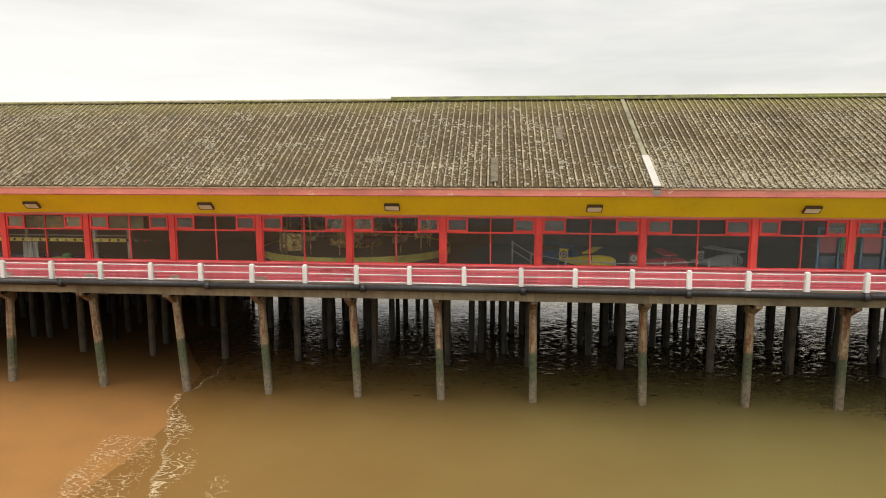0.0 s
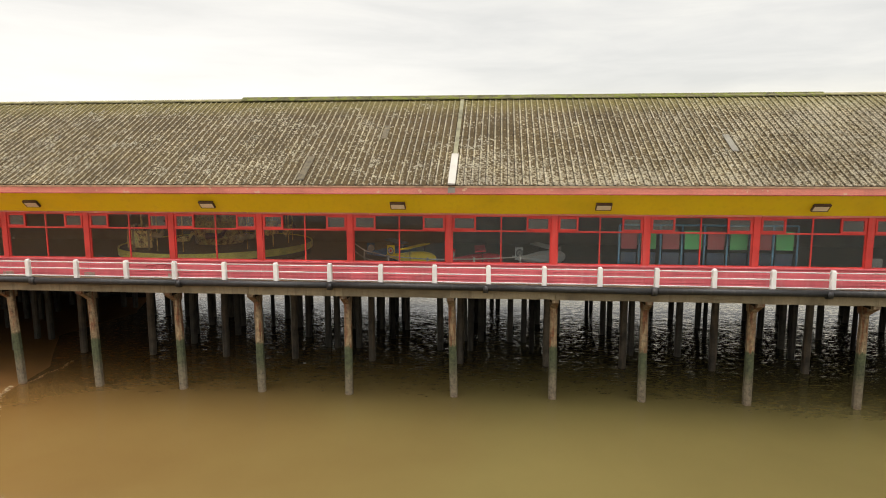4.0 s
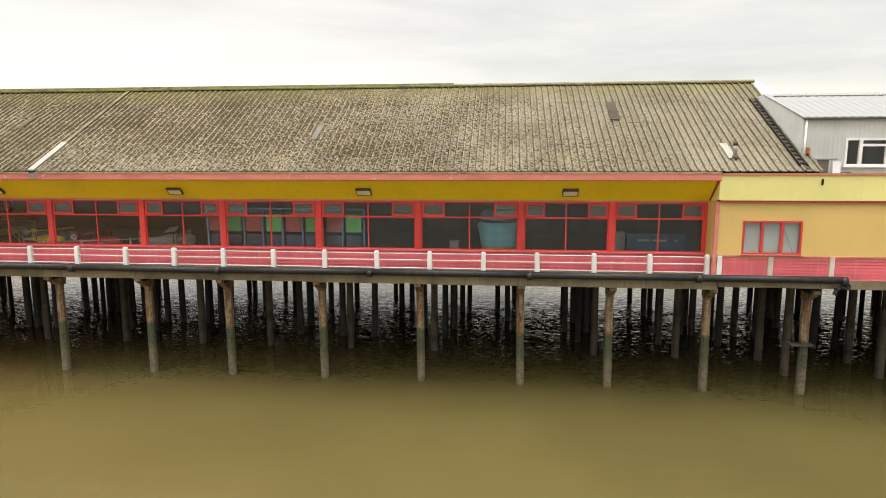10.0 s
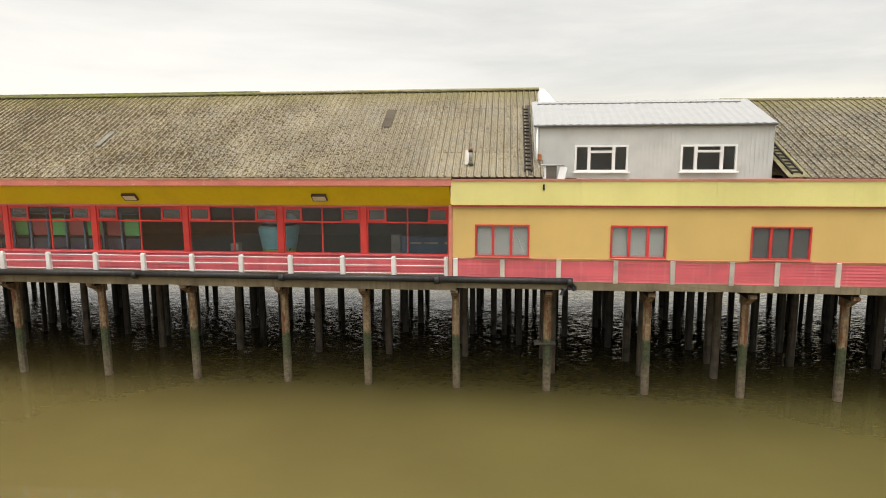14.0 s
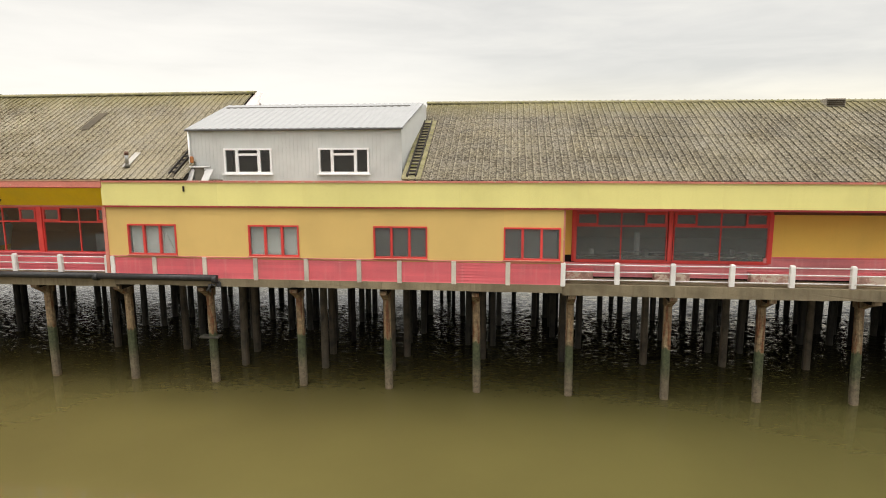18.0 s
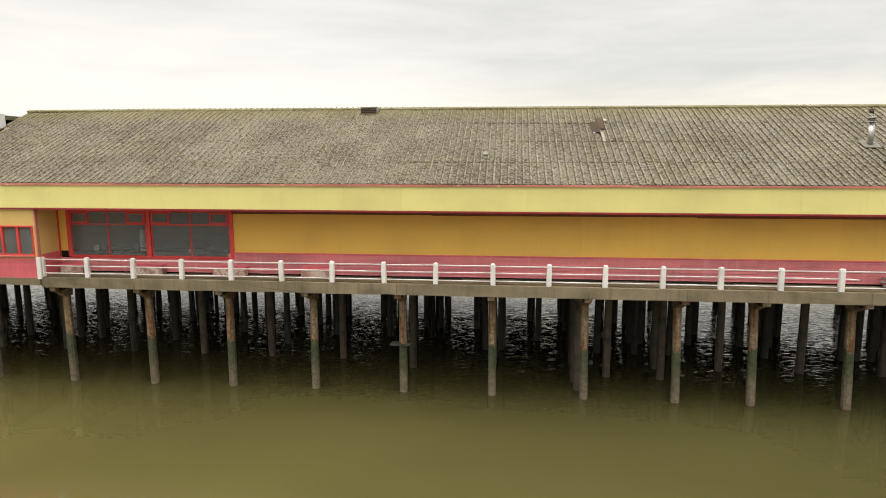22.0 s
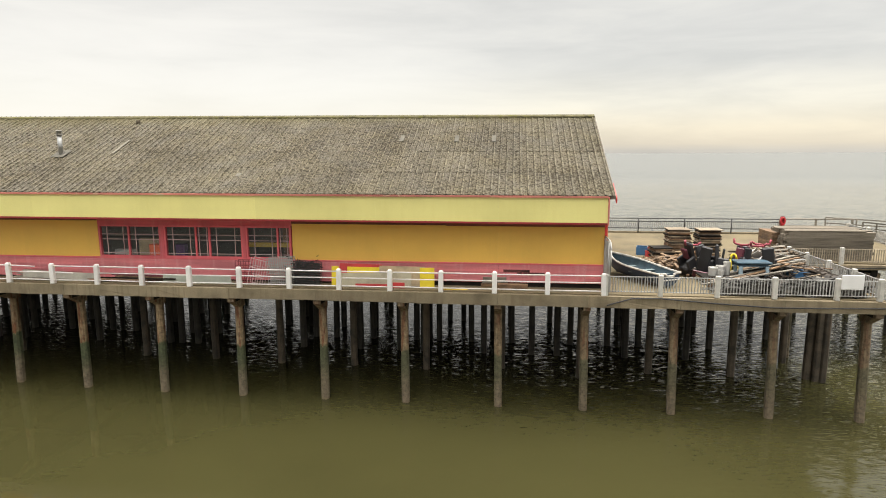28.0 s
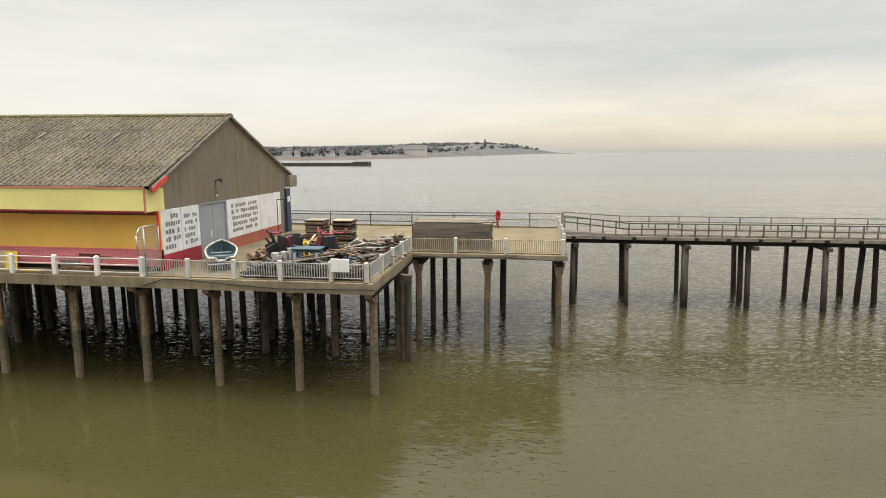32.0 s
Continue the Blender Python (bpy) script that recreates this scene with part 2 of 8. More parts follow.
def pile_material():
    """Concrete pile: rust and bare concrete above, green weed in the tidal band, rough shell crust at the foot."""
    m, nt, ln = nodes_of("pile_concrete")
    b = nt["Principled BSDF"]
    geo = nt.new("ShaderNodeNewGeometry")
    info = nt.new("ShaderNodeObjectInfo")
    sep = nt.new("ShaderNodeSeparateXYZ")
    ln.new(geo.outputs["Position"], sep.inputs[0])
    mp = nt.new("ShaderNodeMapping")
    mp.inputs["Scale"].default_value = (4.0, 4.0, 0.5)
    ln.new(geo.outputs["Position"], mp.inputs["Vector"])
    run = node(nt, "ShaderNodeTexNoise", Scale=1.4, Detail=6.0, Roughness=0.6)
    ln.new(mp.outputs[0], run.inputs["Vector"])
    fine = node(nt, "ShaderNodeTexNoise", Scale=5.5, Detail=7.0, Roughness=0.72)
    ln.new(geo.outputs["Position"], fine.inputs["Vector"])
    h = math_node(nt, ln, "ADD", sep.outputs["Z"], math_node(nt, ln, "MULTIPLY", math_node(nt, ln, "SUBTRACT", run.outputs["Fac"], 0.5), 0.55))
    h = math_node(nt, ln, "ADD", h, math_node(nt, ln, "MULTIPLY", info.outputs["Random"], 0.35))
    band = ramp(nt, ln, math_node(nt, ln, "DIVIDE", h, 6.0), [(0.0, (0.12, 0.085, 0.052)), (0.05, (0.17, 0.13, 0.085)), (0.2, (0.14, 0.115, 0.072)), (0.27, (0.08, 0.078, 0.04)), (0.34, (0.062, 0.07, 0.034)),
                                                       (0.455, (0.062, 0.075, 0.034)), (0.475, (0.24, 0.17, 0.095)), (0.72, (0.25, 0.175, 0.1)), (0.9, (0.19, 0.135, 0.085))])
    spall = ramp(nt, ln, run.outputs["Fac"], [(0.36, (1, 1, 1)), (0.43, (0, 0, 0))])
    rust = ramp(nt, ln, run.outputs["Fac"], [(0.5, (0, 0, 0)), (0.6, (0.85,) * 3)])
    above = math_node(nt, ln, "GREATER_THAN", h, 2.8)
    col = mix(nt, ln, math_node(nt, ln, "MULTIPLY", rust, above), band, (0.15, 0.048, 0.017))
    col = mix(nt, ln, math_node(nt, ln, "MULTIPLY", math_node(nt, ln, "MULTIPLY", spall, above), 0.6), col, (0.4, 0.31, 0.2))
    # weathered plain brown-grey towards the sea end
    out = nt.new("ShaderNodeMapRange")
    out.inputs["From Min"].default_value, out.inputs["From Max"].default_value, out.inputs["To Max"].default_value = 112.0, 138.0, 0.6
    ln.new(sep.outputs["X"], out.inputs["Value"])
    col = mix(nt, ln, out.outputs[0], col, (0.125, 0.096, 0.06))
    grain = ramp(nt, ln, fine.outputs["Fac"], [(0.36, (0.5,) * 3), (0.5, (0.95,) * 3), (0.66, (1.35,) * 3)])
    col = mix(nt, ln, 1.0, col, grain, "MULTIPLY")
    ln.new(col, b.inputs["Base Color"])
    b.inputs["Roughness"].default_value = 0.85
    bp = node(nt, "ShaderNodeBump", Strength=0.7, Distance=0.03)
    ln.new(fine.outputs["Fac"], bp.inputs["Height"])
    ln.new(bp.outputs[0], b.inputs["Normal"])
    return m


def water_material():
    """Silty sea: brown where the swash stirs the sand, green-brown further out; small ripples and a slow swell."""
    m, nt, ln = nodes_of("sea_water")
    b = nt["Principled BSDF"]
    geo = nt.new("ShaderNodeNewGeometry")
    sep = nt.new("ShaderNodeSeparateXYZ")
    ln.new(geo.outputs["Position"], sep.inputs[0])
    cloud = node(nt, "ShaderNodeTexNoise", Scale=0.11, Detail=5.0)
    ln.new(geo.outputs["Position"], cloud.inputs["Vector"])
    along = math_node(nt, ln, "ADD", sep.outputs["X"], math_node(nt, ln, "MULTIPLY", math_node(nt, ln, "SUBTRACT", cloud.outputs["Fac"], 0.5), 16.0))
    along = math_node(nt, ln, "DIVIDE", math_node(nt, ln, "ADD", along, 30.0), 200.0)
    silt = ramp(nt, ln, along, [(0.06, (0.113, 0.055, 0.016)), (0.115, (0.103, 0.064, 0.022)), (0.2, (0.086, 0.068, 0.025)), (0.36, (0.073, 0.061, 0.022)), (0.5, (0.061, 0.054, 0.019)), (0.68, (0.045, 0.042, 0.0157)), (0.85, (0.044, 0.041, 0.016))])
    tone = ramp(nt, ln, cloud.outputs["Fac"], [(0.35, (0.9, 0.9, 0.9)), (0.65, (1.08, 1.08, 1.06))])
    b.inputs["Roughness"].default_value = 0.015
    b.inputs["IOR"].default_value = 1.33
    mp = nt.new("ShaderNodeMapping")
    mp.inputs["Scale"].default_value = (0.38, 2.0, 1.0)
    mp.inputs["Rotation"].default_value = (0, 0, 0.1)
    ln.new(geo.outputs["Position"], mp.inputs["Vector"])
    w1 = node(nt, "ShaderNodeTexNoise", Scale=6.2, Detail=2.0, Roughness=0.5, Distortion=0.4)
    w2 = node(nt, "ShaderNodeTexNoise", Scale=0.12, Detail=2.0)
    w3 = node(nt, "ShaderNodeTexNoise", Scale=1.15, Detail=2.5, Roughness=0.55, Distortion=0.6)
    for n in (w1, w2, w3):
        ln.new(mp.outputs[0], n.inputs["Vector"])

    def rise(axis, a, b_, lo, hi):
        n = nt.new("ShaderNodeMapRange")
        n.inputs["From Min"].default_value, n.inputs["From Max"].default_value = a, b_
        n.inputs["To Min"].default_value, n.inputs["To Max"].default_value = lo, hi
        ln.new(sep.outputs[axis], n.inputs["Value"])
        return n.outputs[0]

    # the pier's shade is painted into the water colour from under the deck outwards
    pier_shade = mix(nt, ln, math_node(nt, ln, "MULTIPLY", rise("Y", 32.0, 50.0, 0.0, 0.75), rise("X", 128.0, 142.0, 1.0, 0.3)), mix(nt, ln, 1.0, silt, tone, "MULTIPLY"), (0.03, 0.032, 0.028))
    # greyer, paler colour out in the bay stands in for reflected sky
    ln.new(mix(nt, ln, rise("Y", 70.0, 260.0, 0.0, 0.85), pier_shade, (0.125, 0.132, 0.128)), b.inputs["Base Color"])
    # calm on the lee side next to the pier, sharp ripples under it, small waves beyond and off the seaward end
    open_sea = math_node(nt, ln, "MULTIPLY", rise("X", 112.0, 138.0, 0.0, 1.0), rise("Y", 24.0, 33.0, 0.0, 0.9))
    open_sea = math_node(nt, ln, "MAXIMUM", open_sea, math_node(nt, ln, "MULTIPLY", rise("X", 131.0, 142.0, 0.0, 1.0), rise("Y", 8.0, 33.0, 0.2, 0.6)))
    ripple = math_node(nt, ln, "MAXIMUM", math_node(nt, ln, "ADD", rise("Y", 27.5, 35.0, 0.02, 0.6), rise("Y", 36.0, 47.0, 0.0, 0.9)), open_sea)
    ripple = math_node(nt, ln, "MULTIPLY", ripple, rise("Y", 50.0, 120.0, 1.0, 0.16))
    swell = math_node(nt, ln, "MAXIMUM", rise("Y", 31.0, 50.0, 0.012, 0.2), math_node(nt, ln, "MULTIPLY", open_sea, 0.24))
    slope = None
    for tex, amount in ((w1, ripple), (w3, swell), (w2, 0.03)):
        lean = nt.new("ShaderNodeVectorMath")
        lean.operation = "SUBTRACT"
        lean.inputs[1].default_value = (0.5, 0.5, 0.5)
        ln.new(tex.outputs["Color"], lean.inputs[0])
        if tex is w1:
            # steep little facets among flatter water
            size = nt.new("ShaderNodeVectorMath")
            size.operation = "ABSOLUTE"
            ln.new(lean.outputs[0], size.inputs[0])
            peak = nt.new("ShaderNodeVectorMath")
            peak.operation = "MULTIPLY_ADD"
            peak.inputs[1].default_value, peak.inputs[2].default_value = (7.0, 7.0, 7.0), (0.05, 0.05, 0.05)
            ln.new(size.outputs[0], peak.inputs[0])
            sharp = nt.new("ShaderNodeVectorMath")
            sharp.operation = "MULTIPLY"
            ln.new(lean.outputs[0], sharp.inputs[0])
            ln.new(peak.outputs[0], sharp.inputs[1])
            lean = sharp
        by = nt.new("ShaderNodeVectorMath")
        by.operation = "SCALE"
        ln.new(lean.outputs[0], by.inputs[0])
        if isinstance(amount, float):
            by.inputs["Scale"].default_value = amount
        else:
            ln.new(amount, by.inputs["Scale"])
        if slope is None:
            slope = by.outputs[0]
        else:
            both = nt.new("ShaderNodeVectorMath")
            ln.new(slope, both.inputs[0])
            ln.new(by.outputs[0], both.inputs[1])
            slope = both.outputs[0]
    flat = nt.new("ShaderNodeVectorMath")
    flat.operation = "MULTIPLY_ADD"
    flat.inputs[1].default_value, flat.inputs[2].default_value = (0.7, 1.0, 0.0), (0.0, 0.0, 1.0)
    ln.new(slope, flat.inputs[0])
    unit = nt.new("ShaderNodeVectorMath")
    unit.operation = "NORMALIZE"
    ln.new(flat.outputs[0], unit.inputs[0])
    ln.new(rise("Y", 60.0, 300.0, 0.015, 0.22), b.inputs["Roughness"])
    ln.new(unit.outputs[0], b.inputs["Normal"])
    return m


def glass_material(name, clear, tint=(0.93, 0.96, 0.95), rough=0.0):
    m, nt, ln = nodes_of(name)
    b = nt["Principled BSDF"]
    b.inputs["Base Color"].default_value = (*tint, 1)
    b.inputs["Roughness"].default_value = rough
    b.inputs["IOR"].default_value = 1.36
    b.inputs["Transmission Weight"].default_value = clear
    return m


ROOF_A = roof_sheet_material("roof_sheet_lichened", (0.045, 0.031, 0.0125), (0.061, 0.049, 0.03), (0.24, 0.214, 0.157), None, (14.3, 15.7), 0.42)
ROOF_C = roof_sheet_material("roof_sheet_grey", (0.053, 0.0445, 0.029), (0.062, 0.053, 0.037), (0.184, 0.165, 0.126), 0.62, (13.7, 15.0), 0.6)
PILE = pile_material()
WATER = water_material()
# white haze mixed into the panes stands in for reflected sky
GLASS = glass_material("window_glass", 0.993)
HAZED_GLASS = glass_material("hazed_window_glass", 0.955)
RED = surface("red_paint", (0.68, 0.052, 0.045), 0.5, var=0.12, streak=(0.62, 0.2, 0.18), streak_amt=0.22)
DARKRED = surface("dark_red_paint", (0.33, 0.03, 0.035), 0.45, var=0.12)
PINK = surface("faded_red_paint", (0.69, 0.125, 0.145), 0.6, var=0.1, scale=0.8, streak=(0.68, 0.3, 0.29), streak_amt=0.28, patch=(0.5, 0.36, 0.28), patch_at=0.71)
GUTTER = surface("faded_red_gutter", (0.62, 0.21, 0.16), 0.55, var=0.16, patch=(0.6, 0.38, 0.26), patch_at=0.6, stretch=(0.4, 1, 1))
OCHRE = surface("ochre_paint", (0.98, 0.71, 0.018), 0.5, var=0.05, scale=0.5, streak=(0.6, 0.4, 0.03), streak_amt=0.15)
WALLYEL = surface("ochre_wall_paint", (0.82, 0.5, 0.1), 0.6, var=0.05, scale=0.4, streak=(0.6, 0.37, 0.08), streak_amt=0.1)
BUFF = surface("buff_yellow_paint", (0.72, 0.49, 0.17), 0.6, var=0.05, scale=0.4, streak=(0.62, 0.42, 0.15), streak_amt=0.1)
LEMON = surface("lemon_yellow_paint", (0.81, 0.735, 0.285), 0.5, var=0.05, scale=0.35, streak=(0.68, 0.58, 0.19), streak_amt=0.12)
WHITE = surface("white_paint", (0.78, 0.76, 0.73), 0.5, var=0.08, patch=(0.42, 0.33, 0.24), patch_at=0.655, patch_scale=6.0)
WHITECLAD = surface("white_cladding", (0.6, 0.61, 0.59), 0.5, var=0.05, streak=(0.55, 0.55, 0.52), streak_amt=0.2)
CONCRETE = surface("weathered_concrete", (0.25, 0.205, 0.135), 0.85, var=0.2, scale=0.9, bump=0.4, streak=(0.16, 0.125, 0.08), streak_amt=0.7, patch=(0.2, 0.16, 0.1), patch_at=0.66)
DECKING = surface("sandy_deck", (0.17, 0.138, 0.085), 0.85, var=0.18, scale=0.5, bump=0.3, patch=(0.32, 0.25, 0.16), patch_at=0.64)
PIPE = surface("black_pipe", (0.022, 0.022, 0.024), 0.5, var=0.3, streak=(0.09, 0.08, 0.07), streak_amt=0.3)
# dark timber; also puts shade into the deck's underside, beams and gaps
DARKWOOD_SHADE = surface("dark_timber_and_shade", (0.028, 0.024, 0.02), 0.85, var=0.3, bump=0.4)
DIM = surface("dull_interior_paint", (0.175, 0.168, 0.155), 0.8, var=0.12)
SAND = surface("wet_sand", (0.146, 0.071, 0.0215), 0.92, var=0.07, scale=0.5, fine=12, bump=0.1)
SAND.node_tree.nodes["Principled BSDF"].inputs["Specular IOR Level"].default_value = 0.1
GREYWOOD = surface("weathered_timber", (0.26, 0.23, 0.185), 0.8, var=0.25, scale=2.0, bump=0.35, stretch=(1, 1, 4))
PALEWOOD = surface("pale_timber", (0.47, 0.36, 0.22), 0.75, var=0.2, scale=2.0, bump=0.25)
BROWNWOOD = surface("brown_timber", (0.20, 0.12, 0.065), 0.8, var=0.3, scale=2.0, bump=0.3)
GALV = surface("galvanised_steel", (0.46, 0.46, 0.45), 0.42, metal=0.75, var=0.12)
PICKET = surface("grey_painted_steel", (0.36, 0.355, 0.335), 0.55, var=0.12, patch=(0.3, 0.2, 0.13), patch_at=0.7, patch_scale=6)
# weedy concrete coloured darker to hold the shade under the deck
INNERLEG = surface("weedy_shaded_concrete", (0.052, 0.046, 0.035), 0.8, var=0.35, scale=2.0, bump=0.5, streak=(0.11, 0.085, 0.06), streak_amt=0.5)
STONE = surface("pale_stone", (0.58, 0.52, 0.45), 0.8, var=0.15, bump=0.3, patch=(0.3, 0.24, 0.17), patch_at=0.64, patch_scale=4)


# ---- building helpers ----
def box(bm, x0, x1, y0, y1, z0, z1, m=None):
    p = [(x0, y0, z0), (x1, y0, z0), (x1, y1, z0), (x0, y1, z0), (x0, y0, z1), (x1, y0, z1), (x1, y1, z1), (x0, y1, z1)]
    v = [bm.verts.new(m @ Vector(q) if m else q) for q in p]
    for f in ((3, 2, 1, 0), (4, 5, 6, 7), (0, 1, 5, 4), (1, 2, 6, 5), (2, 3, 7, 6), (3, 0, 4, 7)):
        bm.faces.new([v[i] for i in f])
    return bm


def one(x0, x1, y0, y1, z0, z1, bevel=0.0, m=None):
    """A single block as its own bmesh, with eased edges."""
    bm = box(bmesh.new(), x0, x1, y0, y1, z0, z1, m)
    if bevel:
        bmesh.ops.bevel(bm, geom=bm.edges[:], offset=bevel, segments=1, affect="EDGES")
    return bm


def tube(bm, a, b, r, n=8, r2=None, caps=True):
    """A round bar from a to b."""
    a, b = Vector(a), Vector(b)
    q = (b - a).to_track_quat("Z", "Y").to_matrix()
    r2 = r if r2 is None else r2
    ring = []
    for p, rr in ((a, r), (b, r2)):
        ring.append([bm.verts.new(p + q @ Vector((rr * math.cos(2 * math.pi * i / n), rr * math.sin(2 * math.pi * i / n), 0))) for i in range(n)])
    for i in range(n):
        bm.faces.new((ring[0][i], ring[0][(i + 1) % n], ring[1][(i + 1) % n], ring[1][i])).smooth = n > 6
    if caps:
        bm.faces.new(ring[0][::-1])
        bm.faces.new(ring[1])
    return bm


def run(bm, pts, r, n=8):
    """A bent pipe or cable through points."""
    for a, b in zip(pts, pts[1:]):
        tube(bm, a, b, r, n)
    return bm


def prism(bm, outline, x0, x1):
    """A y-z outline drawn out along x."""
    a = [bm.verts.new((x0, y, z)) for y, z in outline]
    b = [bm.verts.new((x1, y, z)) for y, z in outline]
    bm.faces.new(a)
    bm.faces.new(b[::-1])
    k = len(outline)
    for i in range(k):
        bm.faces.new((a[(i + 1) % k], a[i], b[i], b[(i + 1) % k]))
    return bm


def data_of(name, bm, material):
    bmesh.ops.recalc_face_normals(bm, faces=bm.faces[:])
    me = bpy.data.meshes.new(name)
    bm.to_mesh(me)
    bm.free()
    me.materials.append(material)
    return me


def part(name, bm, material, parent, label=""):
    ob = new(name, data_of(name, bm, material))
    ob.parent = parent
    return tagged(ob, label)


def piece(name, me, parent, m):
    ob = new(name, me)
    ob.parent = parent
    ob.matrix_basis = m
    return ob


def thing(name, label, category, group="", kind="", at=(0, 0, 0)):
    ob = new(name)
    ob.empty_display_size = 0.2
    ob.location = at
    return tagged(ob, label, category, group, kind)


def solid(name, bm, material, label, category, group="", kind=""):
    return tagged(new(name, data_of(name, bm, material)), label, category, group, kind)


# ---- plan ----
DECK = 5.78
A_POSTS = [-39.3, -34.6, -30.0, -25.36, -20.8, -16.22, -11.68, -7.1, -2.46, 2.16, 7.05, 12.12, 16.43, 21.4, 26.4, 31.4, 35.65, 40.0]
A0, A1, B1, C1 = -40.0, 40.1, 62.3, 132.05
WALL_A, WALL_B, WALL_C = 28.87, 27.78, 29.3
PILE_X = [-39.2, -34.6, -30.0, -25.36, -20.83, -16.26, -11.74, -7.05, -2.74, 1.95, 7.2, 12.17, 16.49, 21.45, 26.46, 31.42, 35.68, 40.2, 44.68, 49.4, 53.86, 58.28, 62.76, 67.3, 71.57, 75.95, 80.5, 84.93, 89.36,
          93.65, 97.08, 101.29, 105.45, 109.85, 114.1, 118.42, 122.5, 127.03, 131.06, 135.1, 139.45, 143.35]
RAIL_A = [-40.3, -37.7, -35.1, -32.5, -29.95, -27.4, -24.84, -22.24, -19.61, -16.97, -14.39, -11.79, -9.12, -6.58, -4.0, -1.37, 1.32, 3.82, 6.45, 9.02, 11.63, 14.2, 16.77, 19.34, 21.92, 24.5, 27.07, 29.62, 32.15, 34.77, 37.29, 39.83]
RAIL_B = [40.28, 42.48, 45.08, 47.66, 50.19, 52.77, 54.71, 57.28, 59.79, 62.3]
RAIL_C = [62.3, 64.75, 67.2, 69.75, 72.3, 74.85, 77.35, 79.88, 82.33, 85.01, 87.56, 90.07, 92.59, 95.08, 97.59, 100.07, 102.4, 104.8, 107.2, 109.57, 112.05, 114.6, 117.1, 119.54, 121.99, 124.39, 126.87, 129.27, 131.77]

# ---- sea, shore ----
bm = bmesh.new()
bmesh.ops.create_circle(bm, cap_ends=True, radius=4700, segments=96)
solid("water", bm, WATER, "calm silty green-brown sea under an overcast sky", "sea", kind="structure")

bm = bmesh.new()
n = 40
grid = {}
for i in range(n + 1):
    for j in range(n + 1):
        x, y = -140 + 150 * i / n, -60 + 260 * j / n
        shore = -16.3 - 0.25 * (y - 28) + 1.2 * math.sin(y * 0.31)
        grid[i, j] = bm.verts.new((x, y, (shore - x) * 0.024 + 0.05 * noise.noise(Vector((x * 0.2, y * 0.2, 0)))))
for i in range(n):
    for j in range(n):
        bm.faces.new((grid[i, j], grid[i + 1, j], grid[i + 1, j + 1], grid[i, j + 1])).smooth = True
solid("ground", bm, SAND, "wet orange-brown sand at the edge of the tide", "beach", kind="structure")

# ---- deck ----
deck = thing("deck", "sandy concrete pier deck on weathered edge beams", "pier deck", kind="structure")
bm = box(bmesh.new(), -60, 143.6, 28.12, 49.5, DECK - 0.3, DECK)
box(bm, 143.6, 153.0, 37.2, 49.5, DECK - 0.3, DECK)
part("slab", bm, DECKING, deck)
# the underside's colour is darkened for the shade below the slab
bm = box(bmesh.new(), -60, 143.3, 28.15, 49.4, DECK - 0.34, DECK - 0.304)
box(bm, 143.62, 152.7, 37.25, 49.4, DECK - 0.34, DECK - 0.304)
part("underside", bm, DARKWOOD_SHADE, deck, "underside darkened for the shade beneath the deck")
rb = random.Random(17)
xs = [-60.0] + [x for x in PILE_X if x < A1 - 1] + [A1 + 0.2] + [x for x in PILE_X if A1 + 1 < x < B1 - 1] + [B1] + [x for x in PILE_X if B1 + 1 < x < 141] + [143.62]
for a, b in zip(xs, xs[1:]):
    y0, z0, z1 = (27.86, 5.18, 5.70) if b < A1 + 0.3 else (27.74, 5.34, 5.72) if b < B1 + 0.1 else (27.84, 5.22, 5.74)
    bm = box(bmesh.new(), a, b - 0.012, y0 + rb.uniform(0, 0.02), 28.12, z0 + rb.uniform(-0.015, 0.015), z1)
    # broken arrises along the lower edge
    low = [e for e in bm.edges if all(v.co.z < z0 + 0.1 and v.co.y < 28.0 for v in e.verts)]
    new_v = bmesh.ops.subdivide_edges(bm, edges=low, cuts=9)["geom_inner"]
    for v in new_v:
        if isinstance(v, bmesh.types.BMVert):
            v.co.z += max(0.0, rb.gauss(0.0, 0.022))
            v.co.y += max(0.0, rb.gauss(0.0, 0.012))
    part("edge_beam", bm, CONCRETE, deck)
part("edge_beam", one(143.32, 143.62, 28.12, 37.0, 5.22, 5.74, 0.02), CONCRETE, deck)
part("edge_beam", one(143.62, 153.0, 36.9, 37.2, 5.44, 5.72, 0.02), CONCRETE, deck)
part("edge_beam", one(152.7, 153.0, 37.2, 49.5, 5.4, 5.74, 0.02), CONCRETE, deck)
part("edge_beam", one(-60, 153.0, 49.5, 49.8, 5.22, 5.9, 0.02), CONCRETE, deck)
# unseen boards added on the far side to block low light and reflected sky
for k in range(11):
    part("fender_board", one(-60, (96.0, 96.0, 108.0, 112.0, 142.8)[min(k, 4)], 49.52, 49.62, 2.04 + k * 0.29, 2.04 + k * 0.29 + 0.275, 0.01), DARKWOOD_SHADE, deck, "unseen boards added to block far light and sky reflections")
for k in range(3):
    part("fender_board", one(-20.2, 94.0, 49.52, 49.62, 2.04 - 0.29 * (k + 1), 2.04 - 0.29 * k - 0.015, 0.01), DARKWOOD_SHADE, deck, "unseen boards added to block far light and sky reflections")
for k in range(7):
    part("fender_board", one(-60, -20.4 - 0.12 * k, 49.52, 49.62, 2.04 - 0.29 * (k + 1), 2.04 - 0.29 * k - 0.015, 0.01), DARKWOOD_SHADE, deck, "unseen boards added to block far light and sky reflections")
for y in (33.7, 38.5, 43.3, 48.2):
    part("stringer", one(-60, 143.5, y - 0.14, y + 0.14, 5.14, 5.47, 0.02), DARKWOOD_SHADE, deck)

